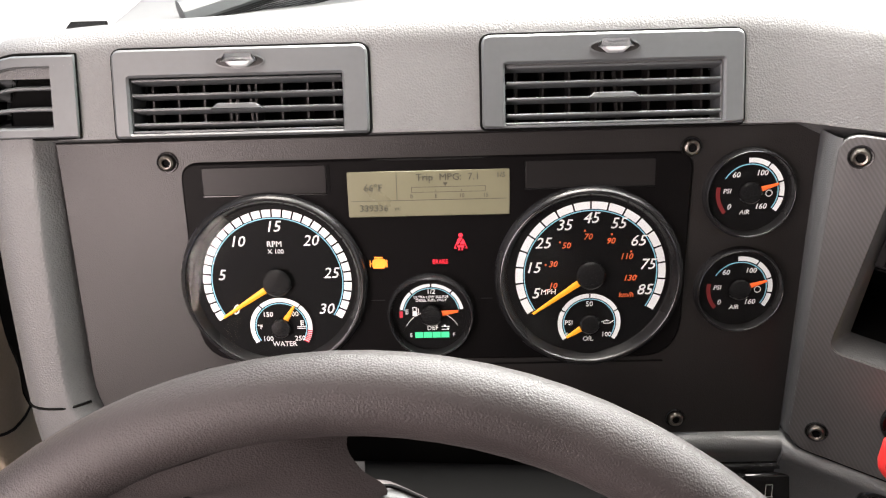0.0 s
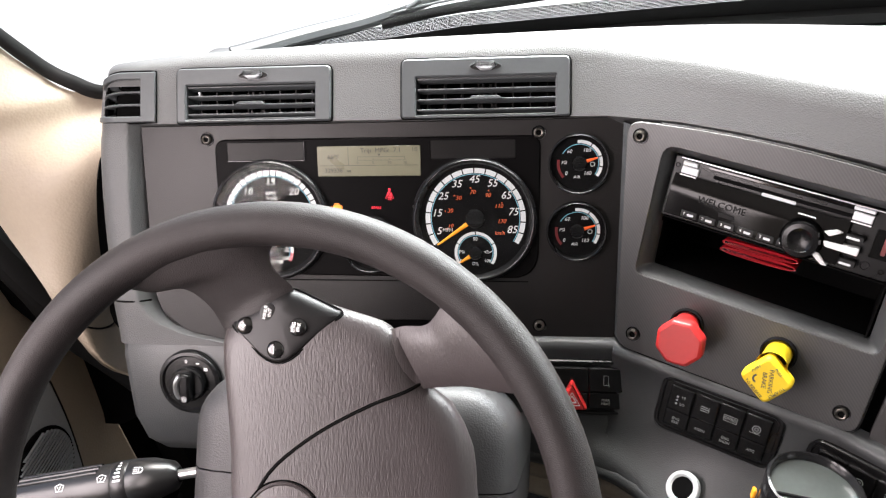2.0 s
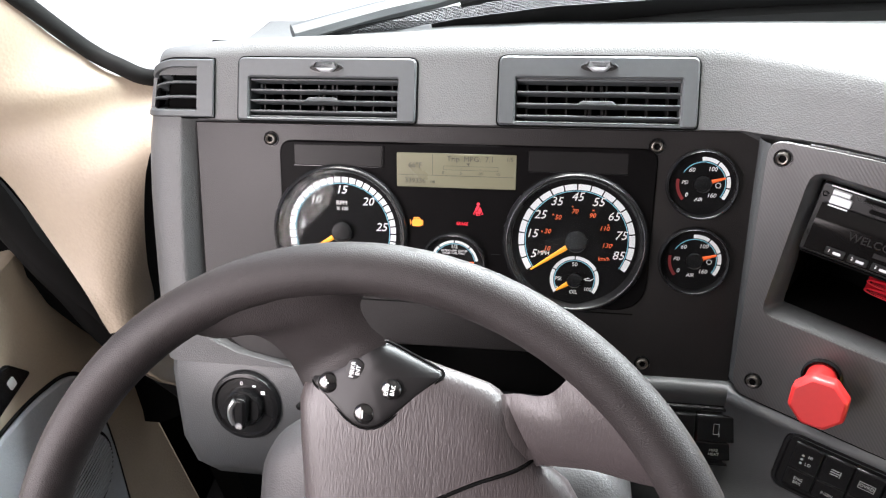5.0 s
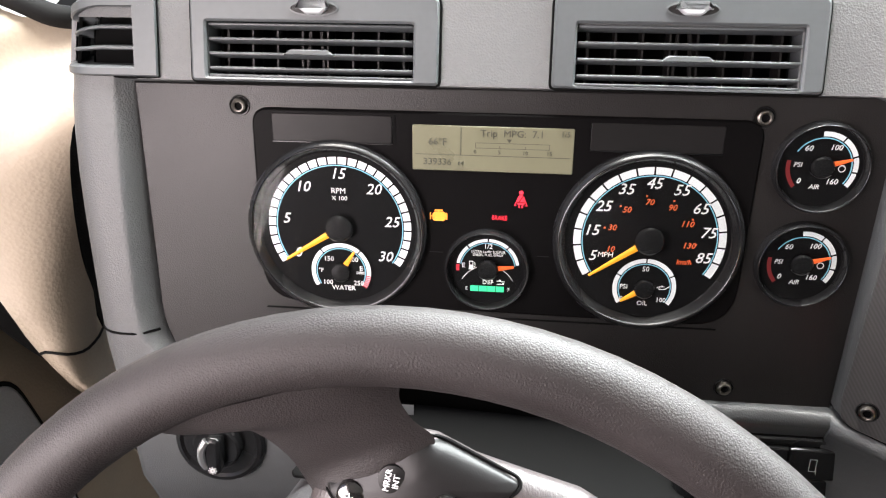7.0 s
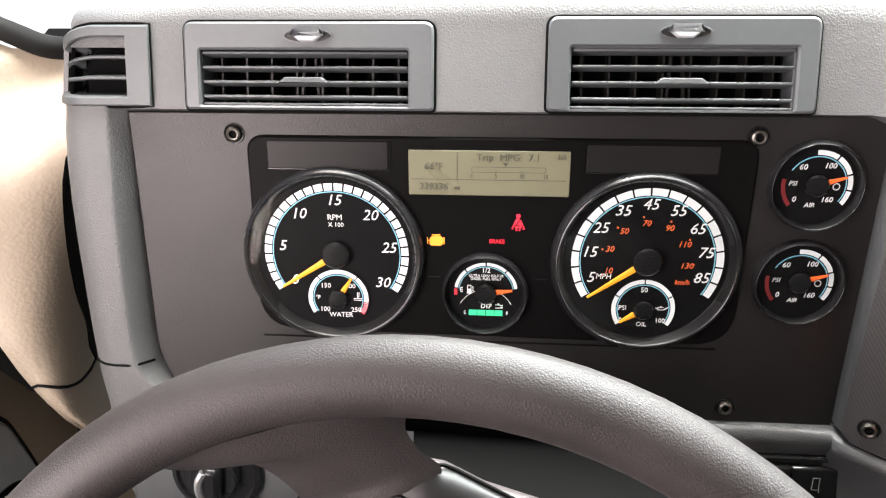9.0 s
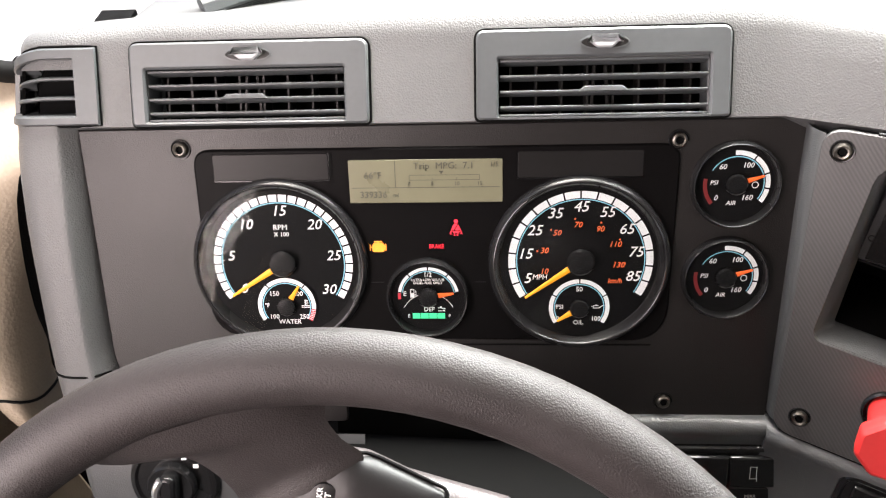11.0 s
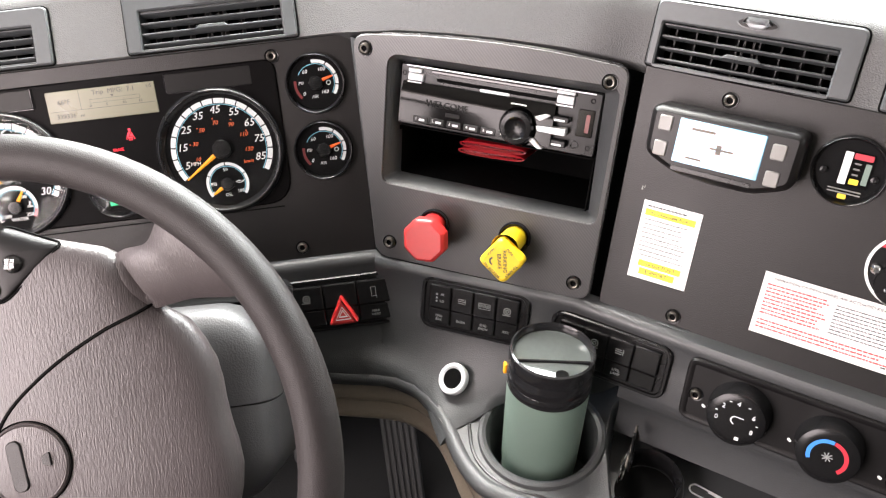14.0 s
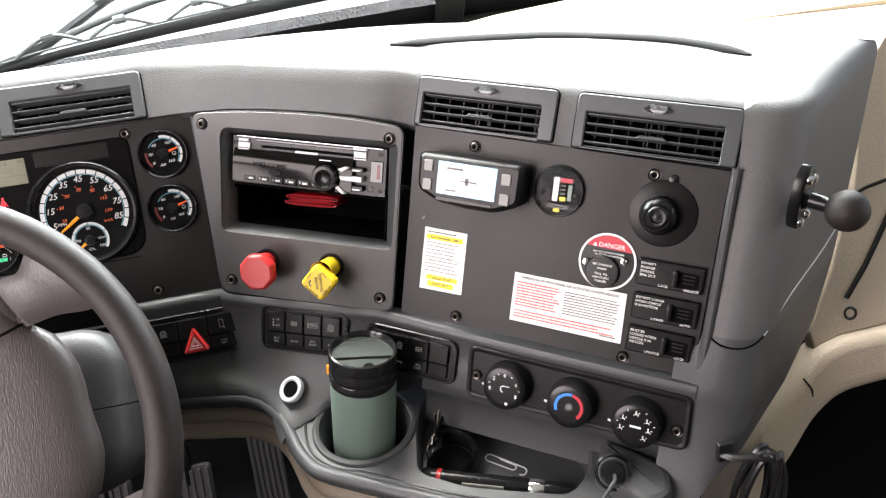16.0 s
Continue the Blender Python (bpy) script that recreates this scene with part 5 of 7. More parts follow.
def corner_vent(label):
    """The small vent at the driver's end: its frame and slats turn back with the dash."""
    v = thing("air_vent", FC, label, "air vent", "dashboard air vents")
    home = FC.inverted()
    us = [-0.2475, -0.2550, -0.2620, -0.2700, -0.2780, -0.2850, -0.2910, -0.2955, -0.2985, -0.3015, -0.3045, -0.3075, -0.3105, -0.3135, -0.3170, -0.3210]

    def crown(u):
        return 0.0660 - 0.0170 * max(0.0, (-0.284 - u) / 0.037) ** 1.6

    def sill(u):
        return 0.0165 + 0.0030 * max(0.0, (-0.302 - u) / 0.019) ** 2

    def sweep(name, section, span, mat, lab=""):
        bm = bmesh.new()
        rows = [[bm.verts.new(home @ wrapped(u, band(C, y, 0)[0], n + band(C, y, 0)[1])) for y, n in section(u)] for u in span]
        for a, b in zip(rows, rows[1:]):
            ring_faces(bm, a, b)
        bm.faces.new(list(reversed(rows[0])))
        bm.faces.new(rows[-1])
        return part(name, bm, mat, v, lab, smooth=40)

    def rail(lo, hi):
        return [(lo, -0.009), (lo, 0.0068), (lo + 0.0010, 0.0080), (hi - 0.0010, 0.0080), (hi, 0.0068), (hi, -0.009)]

    def post(u):
        lo, hi = sill(u) + 0.0045, crown(u) - 0.0058
        return [(lo, -0.009), (lo, 0.0081), (hi, 0.0081), (hi, -0.009)]

    sweep("frame", lambda u: rail(crown(u) - 0.0072, crown(u)), us, VENT, "grey satin upper frame rail")
    sweep("frame", lambda u: rail(sill(u), sill(u) + 0.0060), us, VENT, "grey satin lower frame rail")
    sweep("frame", post, us[:3], VENT, "grey satin frame end")
    sweep("frame", lambda u: [(y, max(n, 0.0050)) for y, n in post(u)], us[-4:], VENT, "grey satin frame end")
    for share in (0.35, 0.70):
        def section(u, share=share):
            y = sill(u) + 0.006 + (crown(u) - sill(u) - 0.0132) * (1 - share)
            return [(y - 0.0012, -0.006), (y - 0.0012, 0.0040), (y - 0.0004, 0.0052), (y + 0.0006, 0.0052), (y + 0.0014, 0.0040), (y + 0.0010, -0.006)]
        sweep("slat", section, us[2:-2], VENT)
    sweep("duct", lambda u: [(sill(u) + 0.004, -0.0085), (sill(u) + 0.004, -0.0070), (crown(u) - 0.004, -0.0070), (crown(u) - 0.004, -0.0085)], us, MATT, "dark duct")
    # added black sheet paints the vent's inner shade over the lit end post
    sweep("duct_side", lambda u: [(sill(u) + 0.005, 0.0010), (sill(u) + 0.005, 0.0030), (crown(u) - 0.006, 0.0030), (crown(u) - 0.006, 0.0010)], us[-6:], MATT)
    gap = [home @ wrapped(u, *band(C, crown(u) + 0.0008, 0.0042)) for u in us] + [home @ wrapped(u, *band(C, sill(u) - 0.0008, 0.0042)) for u in reversed(us)]
    part("gap_line", tube(gap, 0.0009, 6, closed=True), MATT, v)
    return v


CV = FC @ Matrix.Translation((0, 0.0145, 0.0040)) @ Matrix.Rotation(radians(-LEAN[C]), 4, "X") @ Matrix.Diagonal((1, 1.005, 1, 1)) @ Matrix.Translation((0, -0.0145, 0))
QV = FQ @ Matrix.Translation((0, 0.0145, -0.0030)) @ Matrix.Rotation(radians(-LEAN[Q]), 4, "X") @ Matrix.Translation((0, -0.0145, 0))
vent(CV, -0.2245, 0.0145, -0.0690, 0.0672, -0.2145, 0.0170, -0.0845, 0.0505, "grey dash air vent with horizontal slats over the engine gauge")
vent(CV, -0.0005, 0.0150, 0.1565, 0.0700, 0.0134, 0.0165, 0.1440, 0.0528, "grey dash air vent with horizontal slats over the speed gauge")
corner_vent("small grey corner air vent that turns round the dash end")
vent(QV, -0.0740, 0.0150, 0.0808, 0.0672, -0.0668, 0.0155, 0.0650, 0.0500, "grey dash air vent with horizontal slats over the monitor")
vent(QV, 0.1015, 0.0130, 0.2590, 0.0676, 0.1122, 0.0145, 0.2440, 0.0494, "grey dash air vent with horizontal slats over the grommet")

# ---- radio panel ----
radio_panel = thing("radio_panel", FP, "grey ribbed plastic panel round the radio opening, held by four screws", "dashboard panel")
outer = rounded([(0.0200, -0.1975), (0.2320, -0.2005), (0.2390, 0.0085), (0.1800, 0.0150), (0.1100, 0.0180), (0.0450, 0.0165), (-0.0145, 0.0115)], [0.014, 0.012, 0.012, 0.03, 0.03, 0.03, 0.014], 5)
hole = rounded([(0.0225, -0.1225), (0.2290, -0.1285), (0.2335, -0.0085), (0.0225, -0.0025)], [0.008, 0.008, 0.010, 0.012], 4)
inner = rounded([(0.0325, -0.1150), (0.2190, -0.1220), (0.2195, -0.0160), (0.0295, -0.0095)], [0.002, 0.002, 0.002, 0.002], 4)
bm = holed(outer, [hole], 0.0042, 0.0060, 0.0008)
part("bezel", bm, WEAVE, radio_panel, "ribbed grey bezel")
# added dark slab: the pad's shade on the bezel edge, put in as colour
part("gasket", holed(inset(outer, 0.0006), [inset(hole, -0.0006)], -0.006, 0.0042, 0.0002), SEAL, radio_panel, "dark edge under the bezel, for the shade of the pad")
bm = bmesh.new()
loops(bm, [(hole, 0.004), (inset(hole, 0.002), 0.0015), (inner, -0.010), (inner, -0.016)])
part("funnel", bm, TRIM, radio_panel, "smooth sloping inner edge")
for x, y in ((0.0, 0.0), (0.2243, -0.0048), (0.0342, -0.1812), (0.2174, -0.1856)):
    screw(radio_panel, x, y, 0.0062, 0.0066)
part("rib_edge", tube([(x, y, 0.004) for x, y in outer if x > 0.0225 or y > 0.0135], 0.0016, 6), BLACK, radio_panel)
left_line = [(0.0205 - 0.0355 * k / 12, -0.1925 + 0.2005 * k / 12) for k in range(13)]
part("side_return", sheet([[(x + dx, y, z) for x, y in left_line] for dx, z in ((0.0030, 0.0045), (0.0000, 0.0036), (-0.0035, 0.0000), (-0.0070, -0.0060), (-0.0095, -0.0140), (-0.0105, -0.0420))]), TRIM, radio_panel, "smooth grey side of the panel", smooth=60)

RAD = FP @ shift(0.0310, -0.0105, 0.0, -2.0)
bin_box = thing("storage_bin", RAD, "black open storage bin under the radio", "storage bin")
for name, x0, y0, z0, x1, y1, z1 in (("floor_plate", 0.0025, -0.1075, -0.13, 0.1880, -0.1060, -0.010), ("roof_plate", 0.0025, -0.0585, -0.13, 0.1880, -0.0570, -0.012), ("side_plate", 0.0010, -0.1060, -0.13, 0.0025, -0.0585, -0.010),
                                     ("side_plate", 0.1880, -0.1060, -0.13, 0.1895, -0.0585, -0.010), ("back_plate", 0.0025, -0.1060, -0.132, 0.1880, -0.0585, -0.130)):
    part(name, block(x0, y0, z0, x1, y1, z1, 0.0004), MATT, bin_box)
case = thing("cd_case", RAD @ shift(0.087, -0.0705, -0.070, 1.5), "glossy red disc case lying in the bin", "disc case")
for k in range(2):
    loop = [(0.033 * math.copysign(abs(math.cos(radians(a))) ** 0.6, math.cos(radians(a))), 0.0030 * math.sin(radians(a)) - 0.0062 * k) for a in range(0, 360, 12)]
    part("case_shell", slab(loop, -0.035 + 0.004 * k, 0.030 + 0.003 * k, 0.002), REDGLOSS, case)
    part("case_edge", tube([(x, y, 0.030 + 0.003 * k) for x, y in loop], 0.0005, 5, closed=True), REDGLOSS, case)

radio = thing("car_radio", RAD, "black car radio with a disc slot, a knob and silver keys", "radio")
face = rrect(0.0, -0.0555, 0.1878, 0.0, 0.002, 3)
part("body", slab(face, -0.060, -0.0080, 0.001), BLACK, radio, "black radio chassis")
front = []
for k in range(13):
    a = k / 12
    v = -0.0515 + 0.0365 * a
    front.append([(x, v, 0.0002 - 0.0052 * max(0.0, (a - 0.55) / 0.45) ** 2 - 0.0006 * (1 - a)) for x in [0.0045 + 0.1450 * j / 16 for j in range(17)]])
part("front_glass", sheet(front, thick=0.004), RADIOGLASS, radio, "glossy black bowed display window", smooth=60)
part("disc_slot", slab(rrect(0.036, -0.0125, 0.158, -0.0092, 0.0012, 2), -0.009, -0.0074, 0.0004), MATT, radio, "dark disc slot")
part("top_strip", slab(rrect(0.030, -0.0055, 0.166, -0.0025, 0.0012, 2), -0.009, -0.0066, 0.0006), GLOSS, radio)
part("maker_badge", slab(rrect(0.078, -0.0150, 0.106, -0.0120, 0.0010, 2), -0.008, -0.0068, 0.0004), SILVER, radio, "plain silver badge bar")
for x0, y0, x1, y1 in ((0.0085, -0.0140, 0.0235, -0.0075), (0.0085, -0.0068, 0.0215, -0.0030), (0.1490, -0.0130, 0.1640, -0.0060), (0.1480, -0.0048, 0.1640, -0.0018)):
    part("key", slab(rrect(x0, y0, x1, y1, 0.0008, 2), -0.008, -0.0048, 0.0008), SILVER, radio, "silver key")
for k in range(6):
    x = 0.0190 + 0.0165 * k
    kk = part("preset_key", slab(rrect(x, -0.0506, x + 0.0145, -0.0440, 0.001, 2), -0.0085, 0.0002, 0.0008), BLACK, radio)
    part("key_mark", slab(rrect(x + 0.0060, -0.0486, x + 0.0116, -0.0466, 0.0004, 1), 0.0000, 0.0006, 0), SILVER, kk)
    part("key_legend", lettering(str(k + 1), 0.0026, None, shift(x + 0.0032, -0.0470, 0.0005)), WHITE, kk, "small white print")
part("display_text", lettering("WELCOME", 0.0062, None, shift(0.0510, -0.0315, 0.0007)), DIMTEXT, radio, "dim unlit display text")
part("display_patch", bar(bmesh.new(), 0.0505, -0.0408, 0.0640, -0.0372, 0.0006), DIMTEXT, radio)
for x0, x1, y in ((0.0085, 0.0225, -0.0152), (0.1490, 0.1640, -0.0143), (0.1105, 0.1245, -0.0188)):
    part("print_line", bar(bmesh.new(), x0, y - 0.0006, x1, y + 0.0006, -0.0044 if y > -0.016 else 0.0006), WHITE, radio, "tiny white print")
# satin metal line stands in for the reflection along the top edge
part("edge_strip", tube([(0.006, -0.0010, -0.0072), (0.182, -0.0010, -0.0072)], 0.0007, 6), SATIN, radio, "thin metal line for the reflection on the top edge")
knob = part("volume_knob", lathe([(0.0155, -0.006), (0.0152, 0.005), (0.0138, 0.0078), (0.0100, 0.0084), (0.0082, 0.0066), (0.0040, 0.0054), (0, 0.0050)], 48), BLACK, radio, "black rotary knob", shift(0.1190, -0.0385))
part("knob_ring", lathe([(0.0168, -0.006), (0.0176, -0.001), (0.0166, 0.0015), (0.0156, 0.000)], 48), GLOSS, knob)
for pts in (((0.1330, -0.0270), (0.1420, -0.0230), (0.1475, -0.0240), (0.1380, -0.0300)), ((0.1350, -0.0345), (0.1370, -0.0390), (0.1620, -0.0395), (0.1620, -0.0330)), ((0.1300, -0.0480), (0.1340, -0.0450), (0.1440, -0.0540), (0.1390, -0.0545))):
    loop = list(pts) if (pts[1][0] - pts[0][0]) * (pts[2][1] - pts[1][1]) - (pts[1][1] - pts[0][1]) * (pts[2][0] - pts[1][0]) > 0 else list(reversed(pts))
    part("function_key", slab(rounded(loop, 0.0012, 2), -0.008, 0.0022, 0.0008), KEYWHITE, radio, "silver function key")
for x0, y0, x1, y1 in ((0.1490, -0.0285, 0.1630, -0.0235), (0.1500, -0.0500, 0.1630, -0.0440)):
    dark = part("dark_key", slab(rrect(x0, y0, x1, y1, 0.001, 2), -0.008, 0.0004, 0.0008), BLACK, radio)
    part("key_mark", slab(rrect(x0 + 0.001, y0 + 0.0010, x1 - 0.003, y0 + 0.0028, 0.0006, 1), 0.0003, 0.0009, 0), SILVER, dark)
usb = part("usb_flap", slab(rrect(0.1690, -0.0390, 0.1835, -0.0150, 0.001, 2), -0.009, -0.0066, 0.0006), GLOSS, radio)
part("usb_port", slab(rrect(0.1765, -0.0350, 0.1800, -0.0190, 0.0006, 1), -0.0068, -0.0062, 0), PORTRED, usb, "dark red port")
part("jack", lathe([(0.0042, -0.0082), (0.0042, -0.0066), (0.0026, -0.0066), (0.0022, -0.0085)], 24), BLACK, radio, "", shift(0.1690, -0.0475))
for x, y in ((0.0040, -0.0085), (0.0040, -0.0400), (0.1800, -0.0070), (0.1815, -0.0480)):
    part("removal_hole", lathe([(0.0022, -0.0072), (0.0016, -0.0070), (0.0014, -0.0085), (0, -0.0085)], 16), MATT, radio, "", shift(x, y))



# ---- brake valve knobs ----
def valve_knob(m, plate, mat, label, tilt):
    k = thing("brake_knob", m, label, "brake knob")
    part("bushing", lathe([(0.0150, 0.0), (0.0150, 0.0025), (0.0135, 0.0035), (0.0115, 0.0010)], 40), BLACK, k, "black bushing")
    part("stem", lathe([(0.0110, 0.000), (0.0110, 0.028), (0.0125, 0.034)], 32), mat, k)
    p = part("plate", slab(plate, 0.030, 0.0415, 0.003), mat, k, "", shift(*tilt))
    return k, p


octagon = rounded([(0.0215 * math.cos(radians(22.5 + 45 * k)), 0.0215 * math.sin(radians(22.5 + 45 * k))) for k in range(8)], 0.002, 2)
valve_knob(FP @ shift(0.0795, -0.1545, 0.006), octagon, REDPL, "red eight-sided trailer air supply knob pulled out", (0.005, -0.004, 0.0, 5))
diamond = rounded([(0.0222 * math.cos(radians(90 * k)), 0.0222 * math.sin(radians(90 * k))) for k in range(4)], 0.0065, 5)
_, plate = valve_knob(FP @ shift(0.1585, -0.1530, 0.006), diamond, YELPL, "yellow diamond-shaped parking brake knob pulled out", (0.0, -0.010, 0.0, 8))
bm = lettering("PARKING", 0.0036, None, shift(0.0035, 0.0, 0.0418, -90))
lettering("BRAKE", 0.0034, bm, shift(-0.0015, 0.0, 0.0418, -90))
arc_band(bm, 0.0024, 0.0040, 250, 100, 0.0418, 15, shift(-0.0068, 0.0))
for word, a, x, y in (("PULL", -45, 0.0088, 0.0088), ("TO APPLY", -135, 0.0088, -0.0088), ("TO RELEASE", -45, -0.0088, -0.0088), ("PUSH", 45, -0.0088, 0.0088)):
    lettering(word, 0.0025, bm, shift(x, y, 0.0418, a))
part("plate_print", bm, INK, plate, "black knob print")

# ---- right-hand panel ----
right_panel = thing("accessory_panel", FQ, "charcoal dash panel with a gauge, warning labels and switches", "dashboard panel")
part("panel_plate", slab(rounded([(-0.0680, -0.1990), (0.2555, -0.1990), (0.2565, 0.0105), (-0.0725, 0.0145)], [0.004, 0.028, 0.002, 0.002], 6), -0.004, 0.0, 0.0008), CHAR, right_panel, "charcoal grained panel")
for x, y in ((-0.0005, -0.0001), (0.1876, -0.0033), (-0.0009, -0.1887), (0.1851, -0.1922)):
    screw(right_panel, x, y, 0.0005)
part("panel_tab", block(-0.012, -0.2005, 0.0, 0.016, -0.1972, 0.003, 0.0008), VENT, right_panel)
part("panel_tab", block(0.172, -0.2030, 0.0, 0.200, -0.1998, 0.003, 0.0008), VENT, right_panel)
part("panel_hole", lathe([(0.0048, 0.0002), (0.0048, 0.0016), (0.0040, 0.0020), (0, 0.0020)], 24), BLACK, right_panel, "", shift(0.2060, -0.0052))

for x0, y0, x1, y1 in ((-0.0530, -0.0870, -0.0518, -0.0835), (-0.0508, -0.0852, -0.0502, -0.0826)):
    part("scratch", bar(bmesh.new(), x0, y0, x1, y1, 0.0003), KEYGREY, right_panel, "pale scratch")
monitor = thing("monitor", FQ @ shift(0.0045, -0.0345, 0.0), "small dark monitor with a pale blue screen and four keys", "display")
body = rounded([(-0.0560, -0.0150), (-0.0300, -0.0262), (0.0000, -0.0290), (0.0320, -0.0282), (0.0590, -0.0180), (0.0600, 0.0245), (-0.0570, 0.0245)], [0.008, 0.006, 0.006, 0.006, 0.008, 0.008, 0.008], 4)
bm = bmesh.new()
loops(bm, [(body, 0.0), (body, 0.012), (body, 0.024), (inset(body, 0.002), 0.028), (inset(body, 0.005), 0.0300)], True, True)
part("case", bm, PADBLACK, monitor, "black case")
part("screen", slab(rrect(-0.0325, -0.0165, 0.0330, 0.0180, 0.001, 2), 0.029, 0.0306, 0.0004), SCREEN, monitor, "glossy blue screen")
bm = bmesh.new()
for x0, y0, x1, y1 in ((-0.022, 0.0105, -0.004, 0.0125), (-0.006, -0.001, 0.012, 0.0005), (-0.001, -0.004, 0.003, 0.0035), (-0.022, -0.0120, -0.010, -0.0105)):
    bar(bm, x0, y0, x1, y1, 0.0308)
part("screen_print", bm, LCDINK, monitor)
for x, y in ((-0.0430, 0.0115), (-0.0430, -0.0085), (0.0430, 0.0080), (0.0430, -0.0125)):
    part("key", slab(rrect(x - 0.0052, y - 0.0060, x + 0.0052, y + 0.0060, 0.0015, 3), 0.029, 0.0316, 0.0008), KEYGREY, monitor, "grey rubber key")
part("badge", slab(rrect(-0.0320, -0.0235, 0.0300, -0.0195, 0.0008, 2), 0.029, 0.0305, 0.0004), BLACK, monitor, "plain dark badge bar")

pyro = gauge_body(right_panel, 0.0955, -0.0330, 0.0002, 0.0268, 0.0225, "round black indicator with a lit window")
pyro.children[-1].data.materials[0] = PANE
part("window_well", slab(rrect(-0.0070, -0.0115, 0.0150, 0.0150, 0.0008, 2), 0.0003, 0.0008, 0), MATT, pyro, "dark window")
part("bright_window", slab(rrect(-0.0060, -0.0105, -0.0005, 0.0140, 0.0006, 2), 0.0005, 0.0016, 0), WHITE, pyro, "white indicator strip")
part("red_window", slab(rrect(0.0005, 0.0095, 0.0135, 0.0138, 0.0006, 2), 0.0005, 0.0016, 0), COLDRED, pyro, "red indicator patch")
part("green_window", slab(rrect(0.0095, -0.0085, 0.0135, 0.0075, 0.0006, 2), 0.0005, 0.0014, 0), GREENCUP, pyro, "pale green indicator strip")
part("yellow_window", slab(rrect(0.0015, -0.0095, 0.0080, -0.0055, 0.0006, 2), 0.0005, 0.0014, 0), YELPL, pyro, "yellow indicator patch")
for k in range(3):
    part("scale_mark", slab(rrect(0.0020, 0.0055 - 0.0042 * k, 0.0065, 0.0068 - 0.0042 * k, 0.0003, 1), 0.0005, 0.0012, 0), KEYGREY, pyro)
part("yellow_mark", slab(rrect(-0.0030, -0.0215, 0.0030, -0.0180, 0.0008, 2), 0.0005, 0.0018, 0), YELPL, pyro, "yellow pointer")
bm = bmesh.new()
for k in range(2):
    bar(bm, -0.0110, -0.0152 - 0.0024 * k, 0.0120, -0.0142 - 0.0024 * k, 0.0012)
part("small_print", bm, KEYGREY, pyro)
for x in (-0.0170, 0.0180):
    part("rivet", lathe([(0.0030, 0.0005), (0.0028, 0.0018), (0.0012, 0.0022), (0, 0.0014)], 16), BLACK, pyro, "", shift(x, -0.003))

grommet = thing("cable_grommet", FQ @ shift(0.2010, -0.0395, 0.0), "black rubber cable grommet with a raised boss", "grommet")
part("flange", lathe([(0.0330, 0.0), (0.0328, 0.0016), (0.0310, 0.0024), (0.0240, 0.0032), (0.0195, 0.0045), (0.0185, 0.0060)], 56), PADBLACK, grommet)
part("boss", lathe([(0.0195, 0.0030), (0.0182, 0.0100), (0.0160, 0.0140), (0.0125, 0.0165), (0.0115, 0.0160), (0.0105, 0.0185), (0.0085, 0.0200), (0.0060, 0.0198), (0.0050, 0.0170), (0, 0.0170)], 48), BLACK, grommet, "", shift(-0.003, -0.002))
part("pin", lathe([(0.0030, 0.0170), (0.0028, 0.0190), (0, 0.0194)], 16), BLACK, grommet, "", shift(-0.003, -0.002))


def print_lines(bm, x0, x1, y, n, pitch, h, z, ragged=0.25):
    for k in range(n):
        e = x1 - (x1 - x0) * ragged * random.random()
        x = x0
        while x < e:
            w = random.uniform(0.0012, 0.0042)
            bar(bm, x, y - pitch * k - h, min(x + w, e), y - pitch * k, z)
            x += w + 0.0006


label_sheet = thing("notice_label", FQ @ shift(-0.0480, -0.0945, 0.0006), "white paper notice with yellow highlighted lines stuck to the panel", "label")
part("paper", slab([(0.0, -0.0700), (0.0505, -0.0690), (0.0500, 0.0), (0.0, 0.0)], -0.0004, 0.0003, 0), PAPER, label_sheet)
for x0, y0, x1, y1 in ((0.003, -0.0125, 0.046, -0.0068), (0.007, -0.0580, 0.044, -0.0525), (0.009, -0.0655, 0.040, -0.0595)):
    part("highlight", bar(bmesh.new(), x0, y0, x1, y1, 0.0005), YELINK, label_sheet, "yellow highlighting")
bm = bmesh.new()
print_lines(bm, 0.004, 0.047, -0.0035, 1, 0.006, 0.0013, 0.0007)
print_lines(bm, 0.004, 0.047, -0.0155, 9, 0.0040, 0.0008, 0.0007)
bar(bm, 0.001, -0.0338, 0.049, -0.0334, 0.0007)
lettering("Auto Resettable FUSES", 0.0026, bm, shift(0.0245, -0.0097, 0.0007))
lettering("Contact FLEET", 0.0034, bm, shift(0.0252, -0.0553, 0.0007))
lettering("SUPPORT!", 0.0034, bm, shift(0.0245, -0.0625, 0.0007))
part("label_print", bm, INK, label_sheet, "dark print")

placard = thing("operation_placard", FQ @ shift(0.0605, -0.1255, 0.0006), "white placard with a heading and red and black text", "label")
part("paper", slab([(0.0, -0.0530), (0.1200, -0.0535), (0.1190, -0.0005), (0.0, 0.0)], -0.0004, 0.0003, 0), PAPER, placard)
bm = lettering("OPERATION OF FIFTH WHEEL AIR ACTUATED KINGPIN RELEASE", 0.0026, None, shift(0.0595, -0.0045, 0.0006))
print_lines(bm, 0.0560, 0.1150, -0.0105, 9, 0.0029, 0.0010, 0.0006, 0.12)
print_lines(bm, 0.0980, 0.1150, -0.0485, 1, 0.004, 0.0012, 0.0006, 0)
part("heading", bm, INK, placard, "dark heading and text")
bm = bmesh.new()
print_lines(bm, 0.0040, 0.0520, -0.0090, 9, 0.0031, 0.0014, 0.0006, 0.15)
